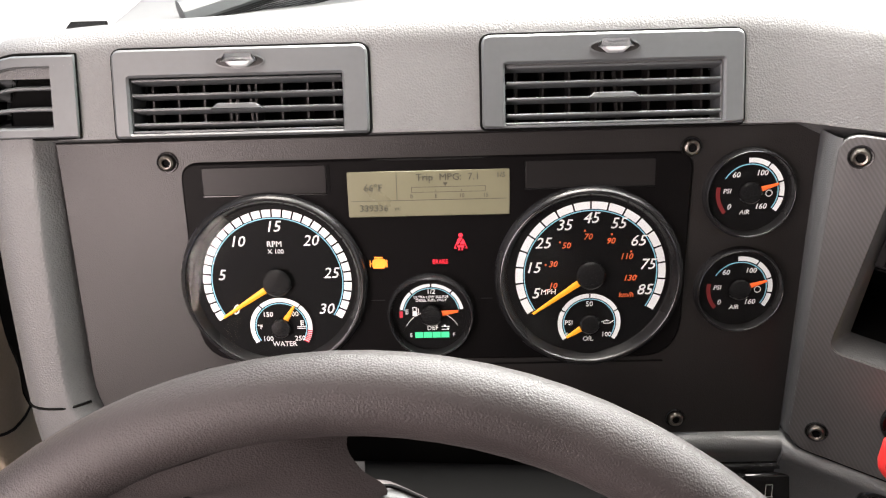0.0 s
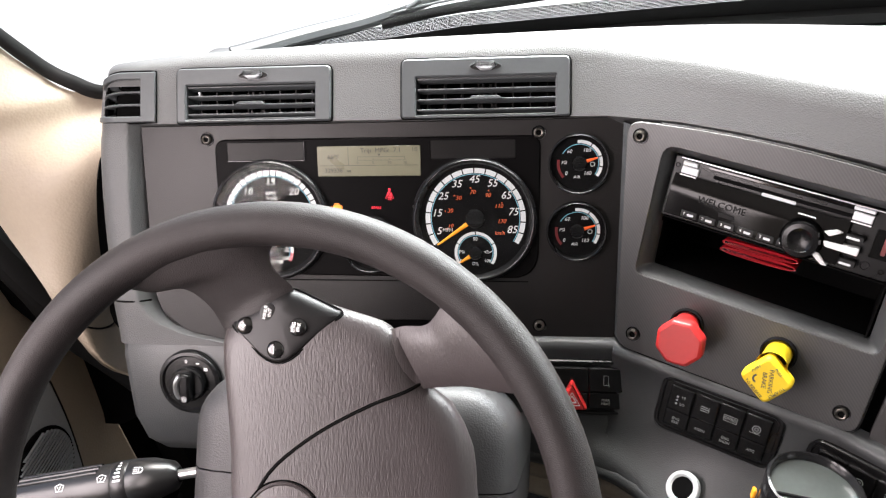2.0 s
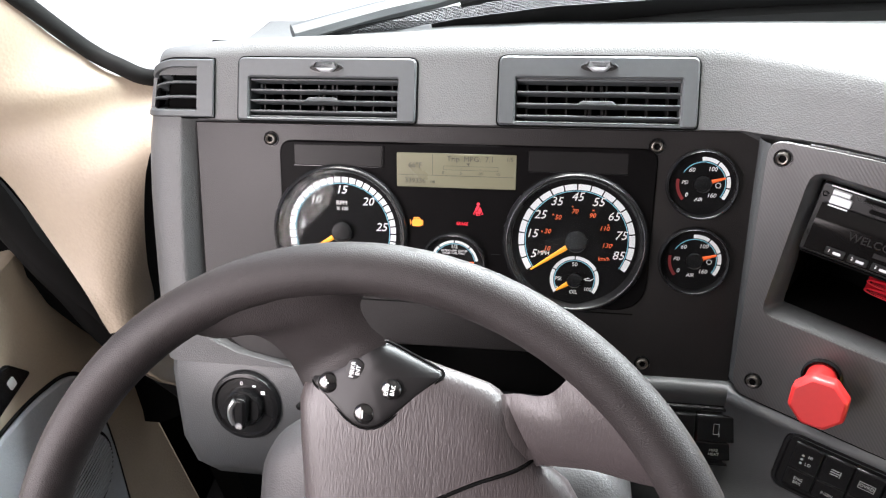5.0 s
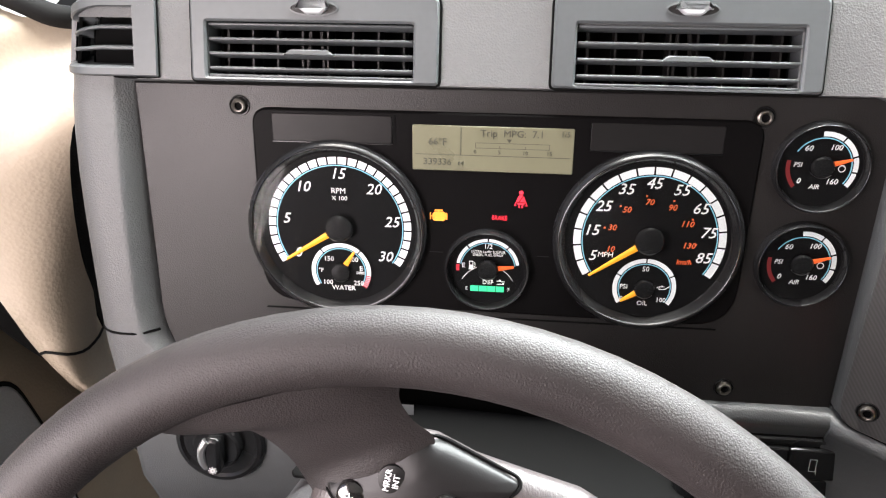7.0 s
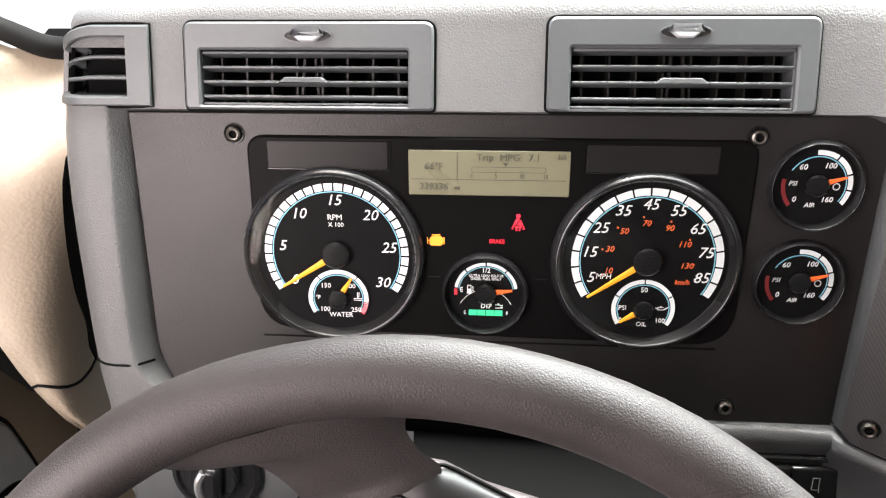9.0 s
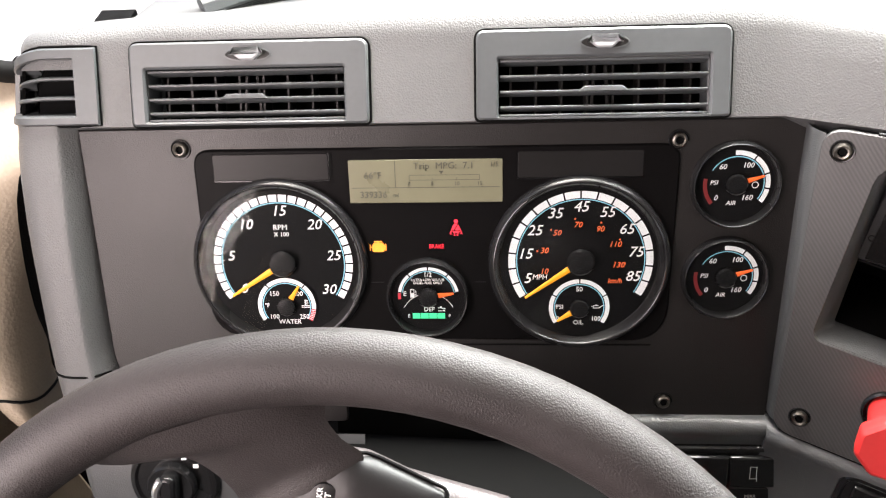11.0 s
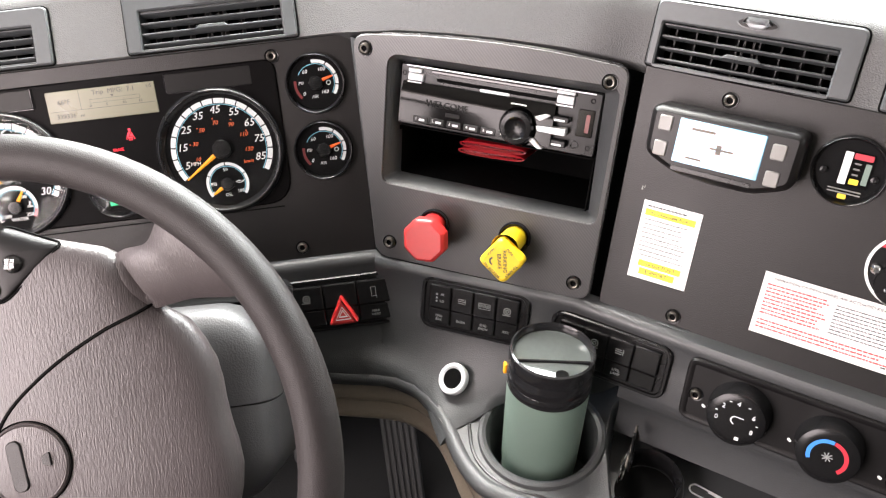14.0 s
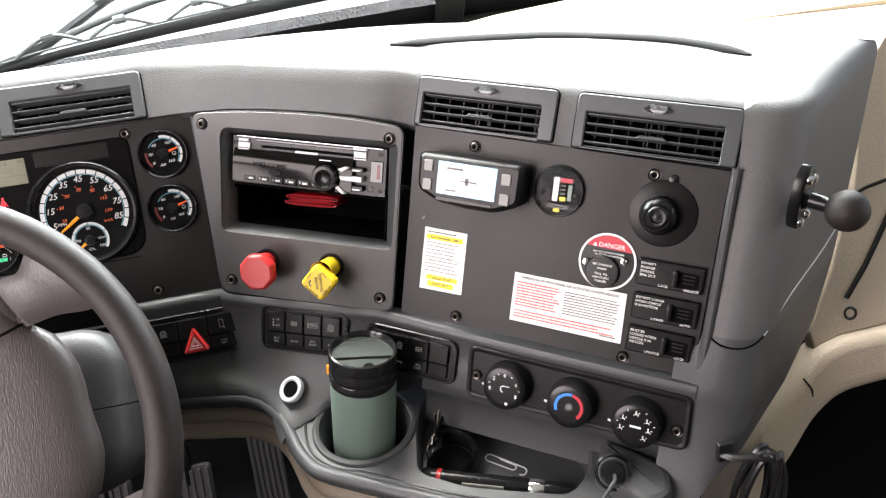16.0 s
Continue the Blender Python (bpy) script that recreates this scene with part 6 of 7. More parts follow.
print_lines(bm, 0.0040, 0.1120, -0.0400, 3, 0.0032, 0.0014, 0.0006, 0.2)
part("red_text", bm, REDINK, placard, "red warning text")

danger = thing("danger_plate", FQ @ shift(0.1550, -0.0965, 0.0004), "round black danger plate with a red upper field and white rim", "warning plate")
part("disc", lathe([(0.0292, 0.0), (0.0292, 0.0012), (0, 0.0012)], 56), BLACK, danger)
part("white_rim", lathe([(0.0294, 0.0006), (0.0292, 0.0016), (0.0272, 0.0016), (0.0270, 0.0008)], 56), WHITE, danger, "white rim")
bm = bmesh.new()
seg = [(0.0268 * math.cos(radians(a)), 0.0268 * math.sin(radians(a))) for a in range(28, 153, 6)]
bm.faces.new([bm.verts.new((x, y, 0.0015)) for x, y in seg])
part("red_field", bm, COLDRED, danger, "red field")
bm = lettering("DANGER", 0.0048, None, shift(0.0025, 0.0165, 0.0017))
bm.faces.new([bm.verts.new(p) for p in ((-0.0165, 0.0144, 0.0018), (-0.0121, 0.0144, 0.0018), (-0.0143, 0.0187, 0.0018))])
lettering("DO NOT OPERATE WHEN", 0.0019, bm, shift(0.0, 0.0092, 0.0017))
lettering("VEHICLE IS IN MOTION", 0.0019, bm, shift(0.0, 0.0062, 0.0017))
lettering("SET PARKING", 0.0024, bm, shift(-0.0035, -0.0030, 0.0066))
lettering("BRAKE", 0.0024, bm, shift(-0.0035, -0.0070, 0.0066))
lettering("PULL TO", 0.0024, bm, shift(-0.0035, -0.0125, 0.0066))
lettering("UNCOUPLE", 0.0024, bm, shift(-0.0035, -0.0162, 0.0066))
lettering("TRAILER", 0.0024, bm, shift(-0.0035, -0.0199, 0.0066))
part("plate_print", bm, WHITE, danger, "white print")
part("release_knob", lathe([(0.0165, 0.001), (0.0170, 0.0050), (0.0160, 0.0062), (0, 0.0064)], 48), BLACK, danger, "black release knob", shift(-0.0035, -0.0105))
for bx, by in ((0.0165, 0.0035), (-0.0215, -0.0030)):
    part("bolt", lathe([(0.0038, 0.001), (0.0036, 0.0050), (0.0022, 0.0064), (0, 0.0066)], 20), CHROME, danger, "bright bolt head", shift(bx, by))


def lock_switch(m, words, left, right, label, w=0.064, h=0.0270):
    s = thing("guarded_switch", m, label, "switch", "guarded switches")
    part("housing", slab(rrect(0, -h, w, 0, 0.002, 3), -0.002, 0.0060, 0.0015), BLACK, s, "black housing")
    part("rocker_bed", slab(rrect(w * 0.58, -h + 0.004, w - 0.004, -0.007, 0.001, 2), 0.005, 0.0064, 0.0), MATT, s)
    part("slide_lever", block(w * 0.54, -h + 0.0045, 0.005, w * 0.62, -0.006, 0.0145, 0.002), CHAR, s, "slide lever")
    for k in range(3):
        part("grip_rib", block(w * 0.70, -0.0105 - 0.0036 * k, 0.006, w - 0.008, -0.0092 - 0.0036 * k, 0.0082, 0.0004), CHAR, s)
    bm = bmesh.new()
    for k, t in enumerate(words):
        lettering(t, 0.0026, bm, shift(0.003, -0.0045 - 0.0040 * k, 0.0062), align="LEFT")
    lettering(left, 0.0026, bm, shift(w * 0.42, -h + 0.0028, 0.0062))
    lettering(right, 0.0026, bm, shift(w * 0.84, -h + 0.0026, 0.0066))
    part("switch_print", bm, WHITE, s, "white print")
    return s


lock_switch(FQ @ shift(0.1860, -0.0855), ("DO NOT", "ENGAGE", "DURING", "SPIN OUT"), "LOCK", "UNLOCK", "black guarded differential lock switch with white print")
lock_switch(FQ @ shift(0.1860, -0.1205), ("DO NOT LOWER", "WHEN VEHICLE", "IS IN MOTION"), "LOWER", "AUTO", "black guarded suspension switch with white print")
lock_switch(FQ @ shift(0.1860, -0.1552), ("MUST BE", "LOCKED WHEN", "VEHICLE IS IN", "MOTION"), "UNLOCK", "LOCK", "black guarded slide lock switch with white print")

# ---- steering wheel ----
AXIS = 8.0


def flip(p):
    """The mirror image across the wheel's axis of symmetry."""
    a = radians(2 * AXIS)
    return (p[0] * math.cos(a) + p[1] * math.sin(a), p[0] * math.sin(a) - p[1] * math.cos(a))


def hub_n(x, y):
    return -0.027 + 0.010 * max(0.0, (y - 0.02) / 0.13) ** 1.5 - 0.8 * (x - 0.01) ** 2


wheel = thing("steering_wheel", FW, "black leather-grained steering wheel with four spokes and a plain hub emblem", "steering wheel")
R, r = 0.2168, 0.0158
bm = bmesh.new()
rows = []
for k in range(96):
    t = 2 * math.pi * k / 96
    rows.append([bm.verts.new(((R + r * math.cos(a)) * math.cos(t), (R + r * math.cos(a)) * math.sin(t), r * 1.02 * math.sin(a))) for a in [2 * math.pi * j / 20 for j in range(20)]])
for a, b in zip(rows, rows[1:] + rows[:1]):
    ring_faces(bm, a, b)
part("rim", bm, RUBBER, wheel, "black grained rim with light wear", smooth=80)


def spoke(e0, e1):
    """A spoke between two edge lines that run from the rim to the hub."""
    p0, p1 = smooth_path([(x, y, 0) for x, y in e0], 6), smooth_path([(x, y, 0) for x, y in e1], 6)
    n = len(p0)
    top, low = [], []
    for k in range(n):
        t = k / (n - 1)
        ta, tb = [], []
        for j in range(11):
            s = j / 10
            p = p0[k].lerp(p1[k], s)
            crown = (1 - abs(2 * s - 1) ** 2.6)
            base = 0.002 * (1 - t) + hub_n(p.x, p.y) * t + hub_drop(p.x, p.y) * t ** 4 - 0.004 * math.sin(math.pi * t)
            ta.append((p.x, p.y, base - 0.006 + (0.010 - 0.0055 * t) * crown))
            tb.append((p.x, p.y, base - 0.006 - (0.012 + 0.010 * t) * crown))
        top.append(ta)
        low.append(tb)
    bm = sheet(top)
    sheet(low, bm)
    bmesh.ops.remove_doubles(bm, verts=bm.verts, dist=0.0002)
    return bm


half = [(0.1395, 0.030), (0.136, 0.060), (0.120, 0.092), (0.098, 0.107), (0.088, 0.126), (0.075, 0.146), (0.058, 0.153), (0.020, 0.163), (0.002, 0.171), (-0.014, 0.1685), (-0.044, 0.148), (-0.0545, 0.130), (-0.051, 0.085), (-0.047, 0.046), (-0.046, 0.018)]
outline = half + [flip(p) for p in reversed(half)]
outline = [(p.x, p.y) for p in smooth_path([(x, y, 0) for x, y in outline], 2, True)]
LEVELS = ((0.80, -0.064), (0.92, -0.041), (0.975, -0.028), (0.998, -0.0195), (1.0, -0.0150), (0.986, -0.0100), (0.955, -0.0062), (0.91, -0.0034), (0.85, -0.0016), (0.76, -0.0005), (0.6, 0.0), (0.4, 0.0), (0.2, 0.0))


def hub_drop(x, y):
    """How far the cover's rounded shoulder lies under the crown at a place."""
    dx, dy = x - 0.03, y - 0.005
    share = 0.0
    for (ax, ay), (bx, by) in zip(outline, outline[1:] + outline[:1]):
        ex, ey = bx - ax, by - ay
        det = dx * ey - dy * ex
        if abs(det) < 1e-12:
            continue
        along = ((ax - 0.03) * ey - (ay - 0.005) * ex) / det
        side = ((ax - 0.03) * dy - (ay - 0.005) * dx) / det
        if along > 0 and 0 <= side <= 1:
            share = max(share, 1 / along)
    rim = sorted(LEVELS[4:])
    for (s0, d0), (s1, d1) in zip(rim, rim[1:]):
        if s0 <= share <= s1:
            return d0 + (d1 - d0) * (share - s0) / (s1 - s0)
    return 0.0 if share < 0.5 else LEVELS[4][1]


S1 = ([(-0.128, 0.168), (-0.103, 0.164), (-0.080, 0.167), (-0.062, 0.153), (-0.052, 0.128)], [(0.004, 0.216), (-0.010, 0.196), (-0.006, 0.182), (0.004, 0.170), (-0.006, 0.150)])
S2 = ([(0.124, 0.176), (0.113, 0.158), (0.103, 0.149), (0.086, 0.147), (0.070, 0.142)], [(0.186, 0.108), (0.160, 0.106), (0.134, 0.107), (0.112, 0.104), (0.090, 0.100)])
for e0, e1, skin in ((S1[0], S1[1], RUBBER), (S2[0], S2[1], HUB)):
    part("spoke", spoke(e0, e1), skin, wheel, "grained spoke", smooth=60)
    part("spoke", spoke([flip(p) for p in e0], [flip(p) for p in e1]), skin, wheel, "grained spoke", smooth=60)
bm = bmesh.new()
prev = None
for s, d in LEVELS:
    mid = (0.03, 0.005)
    row = [bm.verts.new((mid[0] + (x - mid[0]) * s, mid[1] + (y - mid[1]) * s, hub_n(mid[0] + (x - mid[0]) * s, mid[1] + (y - mid[1]) * s) + d)) for x, y in outline]
    if prev:
        ring_faces(bm, prev, row)
    prev = row
bm.faces.new(prev)
part("hub_cover", bm, HUB, wheel, "leather-grained hub cover", smooth=60)
slit = [(0.1010, 0.1070), (0.0878, 0.0995), (0.0630, 0.0887), (0.0270, 0.0676), (-0.0048, 0.0415), (-0.0200, 0.0180), (-0.0260, -0.0060)]
slit += [flip(p) for p in reversed(slit[:-1])]
path = [Vector((p.x, p.y, hub_n(p.x, p.y) + hub_drop(p.x, p.y) + 0.0001)) for p in smooth_path([(x, y, 0) for x, y in slit], 6)]
part("cover_seam", tube(path, 0.0013, 6), MATT, wheel, "dark curved cover seam")
pad_outline = rounded([(-0.0465, 0.1440), (-0.004, 0.1115), (0.0420, 0.1545), (0.004, 0.1700), (-0.016, 0.1695)], [0.007, 0.018, 0.004, 0.006, 0.006], 6)


def on_hub(x, y, h):
    return hub_n(x, y) + hub_drop(x, y) + h


for mirror in (False, True):
    loop = [flip(p) for p in reversed(pad_outline)] if mirror else pad_outline
    mx, my = sum(p[0] for p in loop) / len(loop), sum(p[1] for p in loop) / len(loop)
    bm = bmesh.new()
    prev = None
    for share, h in ((1.0, -0.004), (1.0, 0.0010), (0.985, 0.0020), (0.95, 0.0023), (0.85, 0.0025), (0.7, 0.0025), (0.5, 0.0025), (0.3, 0.0025), (0.12, 0.0025)):
        pts = [(mx + (x - mx) * share, my + (y - my) * share) for x, y in loop]
        row = [bm.verts.new((x, y, on_hub(x, y, h))) for x, y in pts]
        if prev:
            ring_faces(bm, prev, row)
        prev = row
    bm.faces.new(prev)
    pad_part = part("button_pad", bm, PADBLACK, wheel, "satin black button pad", smooth=60)
    part("pad_gap", tube([(x, y, on_hub(x, y, 0.0002)) for x, y in inset(loop, -0.0008)], 0.0009, 6, closed=True), MATT, pad_part)
    for x, y in ((-0.0310, 0.1425), (-0.0055, 0.1265), (0.0110, 0.1435), (-0.0125, 0.1530)):
        c = flip((x, y)) if mirror else (x, y)
        flat_one = (x, y) == (-0.0125, 0.1530)
        top = 0.0008 if flat_one else 0.0030
        part("button", lathe([(0.0068, -0.002), (0.0064, top * 0.35), (0.0050, top * 0.8), (0.0026, top), (0, top * 1.04)], 28), PADBLACK if flat_one else GLOSSBUTTON, pad_part, "glossy black domed button",
             Matrix.Translation((c[0], c[1], on_hub(c[0], c[1], 0.0024))))
    if not mirror:
        bm = lettering("MRKR", 0.0028, None, shift(-0.0145, 0.1530, on_hub(-0.015, 0.153, 0.0040), 82))
        lettering("INT", 0.0028, bm, shift(-0.0105, 0.1530, on_hub(-0.0105, 0.153, 0.0040), 82))
        lettering("ENG", 0.0027, bm, shift(0.0092, 0.1437, on_hub(0.0092, 0.1437, 0.0060), 82))
        lettering("BRK", 0.0027, bm, shift(0.0130, 0.1437, on_hub(0.0130, 0.1437, 0.0060), 82))
        lettering("+", 0.0058, bm, shift(-0.0310, 0.1425, on_hub(-0.031, 0.1425, 0.0060)))
        lettering("l", 0.0052, bm, shift(-0.0055, 0.1265, on_hub(-0.0055, 0.1265, 0.0060)))
        part("pad_print", bm, WHITE, pad_part, "white print")
em = part("emblem", lathe([(0.0305, -0.008), (0.0300, 0.0), (0.0285, 0.0012), (0.0275, 0.0004), (0.0180, 0.0016), (0, 0.0022)], 56), HUB, wheel, "round hub emblem", shift(0.003, 0.0, hub_n(0, 0) + 0.0015))
part("emblem_ring", lathe([(0.0318, -0.0030), (0.0312, 0.0), (0.0303, -0.0010)], 56), MATT, em)
part("emblem_bar", slab(rrect(-0.0185, -0.0055, 0.0185, 0.0055, 0.005, 4), 0.001, 0.0034, 0.0008), CHAR, em, "plain raised oval bar", shift(-0.006, 0.0, 0.0, 98))
part("horn_mark", slab(rounded([(0, -0.003), (0.006, -0.005), (0.006, 0.005), (0, 0.003)], 0.001, 2), 0.001, 0.003, 0.0004), CHAR, em, "", shift(0.012, 0.003, 0.0, 8))

# steering column shroud and stalk
column = thing("steering_column", FW, "grey grained steering column shroud with a seam", "steering column")
shell = rrect(-0.108, -0.066, 0.165, 0.097, 0.046, 8)
for name, side in (("upper_shell", 1), ("lower_shell", -1)):
    loop = [(x, y) for x, y in shell]
    bm = bmesh.new()
    prev = None
    for d, z in ((0.0, -0.26), (0.0, -0.110), (0.003, -0.098), (0.010, -0.090), (0.024, -0.086), (0.040, -0.085)):
        lp = inset(loop, d)
        lp = [(x, max(y, 0.0173) if side > 0 else min(y, 0.0160)) for x, y in lp]
        row = [bm.verts.new((x, y, z)) for x, y in lp]
        if prev:
            ring_faces(bm, prev, row)
        prev = row
    bm.faces.new(prev)
    bmesh.ops.remove_doubles(bm, verts=bm.verts, dist=0.0001)
    part(name, bm, SHROUD, column, smooth=50)
# added black slab: shade over the column top, put in as colour
part("boot", block(-0.095, 0.0935, -0.262, 0.150, 0.0990, -0.128, 0.003), MATT, column, "black slab for the shade on top of the column")
part("ignition_barrel", lathe([(0.022, -0.02), (0.022, 0.012), (0.019, 0.016), (0.008, 0.017), (0, 0.012)], 32), BLACK, column, "dark barrel", Matrix.Translation((0.150, 0.094, -0.17)) @ pose(0, 0, 0, -70, 30))
stalk = thing("turn_signal_stalk", FW @ Matrix.Translation((-0.2845, -0.0340, -0.120)) @ pose(0, 0, 0, 0, 90, 13), "thick black turn signal stalk with white symbols", "stalk")
part("grip", lathe([(0, -0.001), (0.014, 0.0), (0.0185, 0.004), (0.0190, 0.05), (0.0193, 0.098), (0.0190, 0.100)], 40), STALKBLACK, stalk, "black grip")
part("ring", lathe([(0.0190, 0.100), (0.0200, 0.102), (0.0201, 0.114), (0.0194, 0.1155), (0.0198, 0.117), (0.0182, 0.134), (0.0130, 0.152), (0.0062, 0.158)], 40), STALKBLACK, stalk, "black twist ring")
part("rod", lathe([(0.0058, 0.150), (0.0046, 0.160), (0.0044, 0.230)], 16), SATIN, stalk, "bare metal rod")


def on_stalk(angle, z, loops_xy, bm):
    """Flat print wrapped on the stalk: x runs along it, y round it."""
    for loop in loops_xy:
        vs = []
        for x, y in loop:
            rad = 0.0196 if z + x < 0.1 else 0.0205 - 0.09 * max(0.0, z + x - 0.116)
            a = radians(angle) - y / rad
            vs.append(bm.verts.new((rad * math.cos(a), rad * math.sin(a), z + x)))
        bm.faces.new(vs)
    return bm


def oblong(x0, y0, x1, y1):
    return [(x0, y0 + (y1 - y0) * 0.3), (x0 + (y1 - y0) * 0.3, y0), (x1 - (y1 - y0) * 0.3, y0), (x1, y0 + (y1 - y0) * 0.3), (x1, y1 - (y1 - y0) * 0.3), (x1 - (y1 - y0) * 0.3, y1), (x0 + (y1 - y0) * 0.3, y1), (x0, y1 - (y1 - y0) * 0.3)]


for a0 in (88, 104, 120):
    rib = [[((0.0188 + d) * math.cos(radians(a0 + a)), (0.0188 + d) * math.sin(radians(a0 + a)), z) for a, d in ((0, 0.0), (1.5, 0.0014), (4.5, 0.0018), (8.5, 0.0018), (11.0, 0.0014), (12.5, 0.0))] for z in (0.006, 0.030, 0.060, 0.086)]
    part("rib", sheet(rib), STALKBLACK, stalk, "smooth raised rib", smooth=60)
for k in range(6):
    w = 0.0012 + 0.0005 * k
    part("tick", on_stalk(112 + 10 * k, 0.1085, [oblong(-w, -0.0009, w, 0.0009)], bmesh.new()), WHITE, stalk, "white tick")
lamp_ring = []
for k in range(10):
    a, b = radians(100 - 20 * k), radians(80 - 20 * k)
    lamp_ring.append([(0.0036 * math.cos(a), 0.0030 * math.sin(a)), (0.0030 * math.cos(a), 0.0024 * math.sin(a)), (0.0030 * math.cos(b), 0.0024 * math.sin(b)), (0.0036 * math.cos(b), 0.0030 * math.sin(b))])
lamp_ring += [[(-0.0008, -0.0030), (-0.0002, -0.0030), (-0.0002, 0.0030), (-0.0008, 0.0030)]] + [oblong(-0.0055, y - 0.0003, -0.0014, y + 0.0003) for y in (-0.0027, -0.0009, 0.0009, 0.0027)]
part("lamp_symbol", on_stalk(142, 0.129, lamp_ring, bmesh.new()), WHITE, stalk, "white lamp symbol")
wiper_mark = [[(-0.0048, 0.0022), (-0.0032, -0.0030), (-0.0026, -0.0030), (-0.0040, 0.0022)], [(0.0048, 0.0022), (0.0040, 0.0022), (0.0026, -0.0030), (0.0032, -0.0030)], [(-0.0032, -0.0030), (0.0032, -0.0030), (0.0032, -0.0024), (-0.0032, -0.0024)],
              [(-0.0048, 0.0022), (-0.0030, 0.0022), (0.0, 0.0032), (0.0030, 0.0022), (0.0048, 0.0022), (0.0, 0.0040)], [(-0.0004, -0.0024), (0.0016, 0.0016), (0.0010, 0.0018), (-0.0010, -0.0022)], oblong(-0.0024, 0.0004, -0.0008, 0.0010)]
part("wiper_symbol", on_stalk(150, 0.093, wiper_mark, bmesh.new()), WHITE, stalk, "white wiper symbol")
part("wiper_symbol", on_stalk(157, 0.052, wiper_mark, bmesh.new()), WHITE, stalk, "white wiper symbol")


# ---- switch strips in the facia ----
def switch_strip(m, w, h, names, label, marks=()):
    s = thing("switch_strip", m, label, "switch strip", "facia switch strips")
    outer = rrect(-0.0022, -h - 0.0016, w + 0.0022, 0.0016, 0.0115, 6)
    bm = bmesh.new()
    loops(bm, [(outer, -0.003), (outer, 0.0022), (inset(outer, 0.0012), 0.0036), (inset(outer, 0.0035), 0.0036), (inset(outer, 0.0045), 0.0020)], False, True)
    part("housing", bm, BLACK, s, "black rounded housing")
    n = len(names)
    kw = (w - 0.014) / n
    for k, (up, word) in enumerate(names):
        x = 0.007 + kw * k
        top = part("rocker", slab(rrect(x + 0.0002, -h * 0.57, x + kw - 0.0002, -0.0050, 0.0012, 2), 0.0, 0.0062, 0.0014), SWITCHBLACK, s, "black rocker", smooth=28)
        low = part("rocker_base", slab(rrect(x + 0.0002, -h + 0.0050, x + kw - 0.0002, -h * 0.58, 0.0012, 2), 0.0, 0.0046, 0.0012), SWITCHBLACK, s, "lower rocker half")
        if word:
            lines = word.split()
            bm = bmesh.new()
            for j, t in enumerate(lines):
                lettering(t, 0.0026, bm, shift(x + kw / 2, -h * 0.76 + 0.0018 * (len(lines) - 1) - 0.0037 * j, 0.0048))
            part("legend", bm, LEGEND, low, "white legend")
        if up:
            bm = bmesh.new()
            cx, cy, z = x + kw / 2, -h * 0.33, 0.0064
            if up == "box":
                for x0, y0, x1, y1 in ((-0.006, -0.003, 0.006, -0.0025), (-0.006, 0.0025, 0.006, 0.003), (-0.006, -0.003, -0.0055, 0.003), (0.0055, -0.003, 0.006, 0.003)):
                    bar(bm, cx + x0, cy + y0, cx + x1, cy + y1, z)
                lettering("OVRD", 0.0028, bm, shift(cx, cy, z))
            elif up == "dots":
                for d in (-0.0045, -0.001, 0.0025):
                    lathe([(0.0011, z), (0, z)], 10, bm, shift(cx - 0.003, cy + d))
                lettering("HI", 0.0026, bm, shift(cx + 0.0025, cy + 0.0030, z))
                lettering("LO", 0.0026, bm, shift(cx + 0.0025, cy - 0.0040, z))
            elif up == "ring":
                arc_band(bm, 0.0030, 0.0037, 360, 0, z, 15, shift(cx, cy))
                arc_band(bm, 0.0012, 0.0018, 360, 0, z, 20, shift(cx, cy))
                bar(bm, cx - 0.005, cy - 0.0045, cx + 0.004, cy - 0.0040, z)
            elif up == "mirror":
                for x0, y0, x1, y1 in ((-0.0025, -0.005, -0.002, 0.005), (0.002, -0.005, 0.0025, 0.005), (-0.0025, -0.005, 0.0025, -0.0045), (-0.0025, 0.0045, 0.0025, 0.005), (0.0025, -0.007, 0.003, -0.004)):
                    bar(bm, cx + x0, cy + y0, cx + x1, cy + y1, z)
            else:
                for d in (0.002, 0.0, -0.002):
                    bar(bm, cx - 0.004, cy + d - 0.0004, cx + 0.004 - abs(d), cy + d + 0.0004, z)
                bar(bm, cx + 0.003, cy - 0.003, cx + 0.0036, cy + 0.003, z)
            part("symbol", bm, LEGEND, top, "white symbol")
    return s


haz = switch_strip(FC @ shift(0.1020, -0.2205, 0.0045), 0.1150, 0.0525, (("ring", ""), ("", ""), ("mirror", "MIRR HEAT")), "black facia switch strip with a red hazard warning button")
tri = rounded([(-0.0155, -0.0135), (0.0155, -0.0135), (0.0, 0.0165)], 0.004, 4)
tri_part = part("hazard_button", slab(tri, 0.004, 0.0150, 0.0025), REDPL, haz, "red triangular hazard button", shift(0.0585, -0.0320))
bm = bmesh.new()
for s0, s1 in ((0.52, 0.44), (0.30, 0.20)):
    a = [Vector((-0.0155, -0.0125)) * s0, Vector((0.0155, -0.0125)) * s0, Vector((0.0, 0.0145)) * s0]
    b = [p * (s1 / s0) for p in a]
    va, vb = [bm.verts.new((p.x, p.y - 0.002, 0.0153)) for p in a], [bm.verts.new((p.x, p.y - 0.002, 0.0153)) for p in b]
    ring_faces(bm, va, vb)
part("triangle_mark", bm, WHITE, tri_part, "white triangle mark")
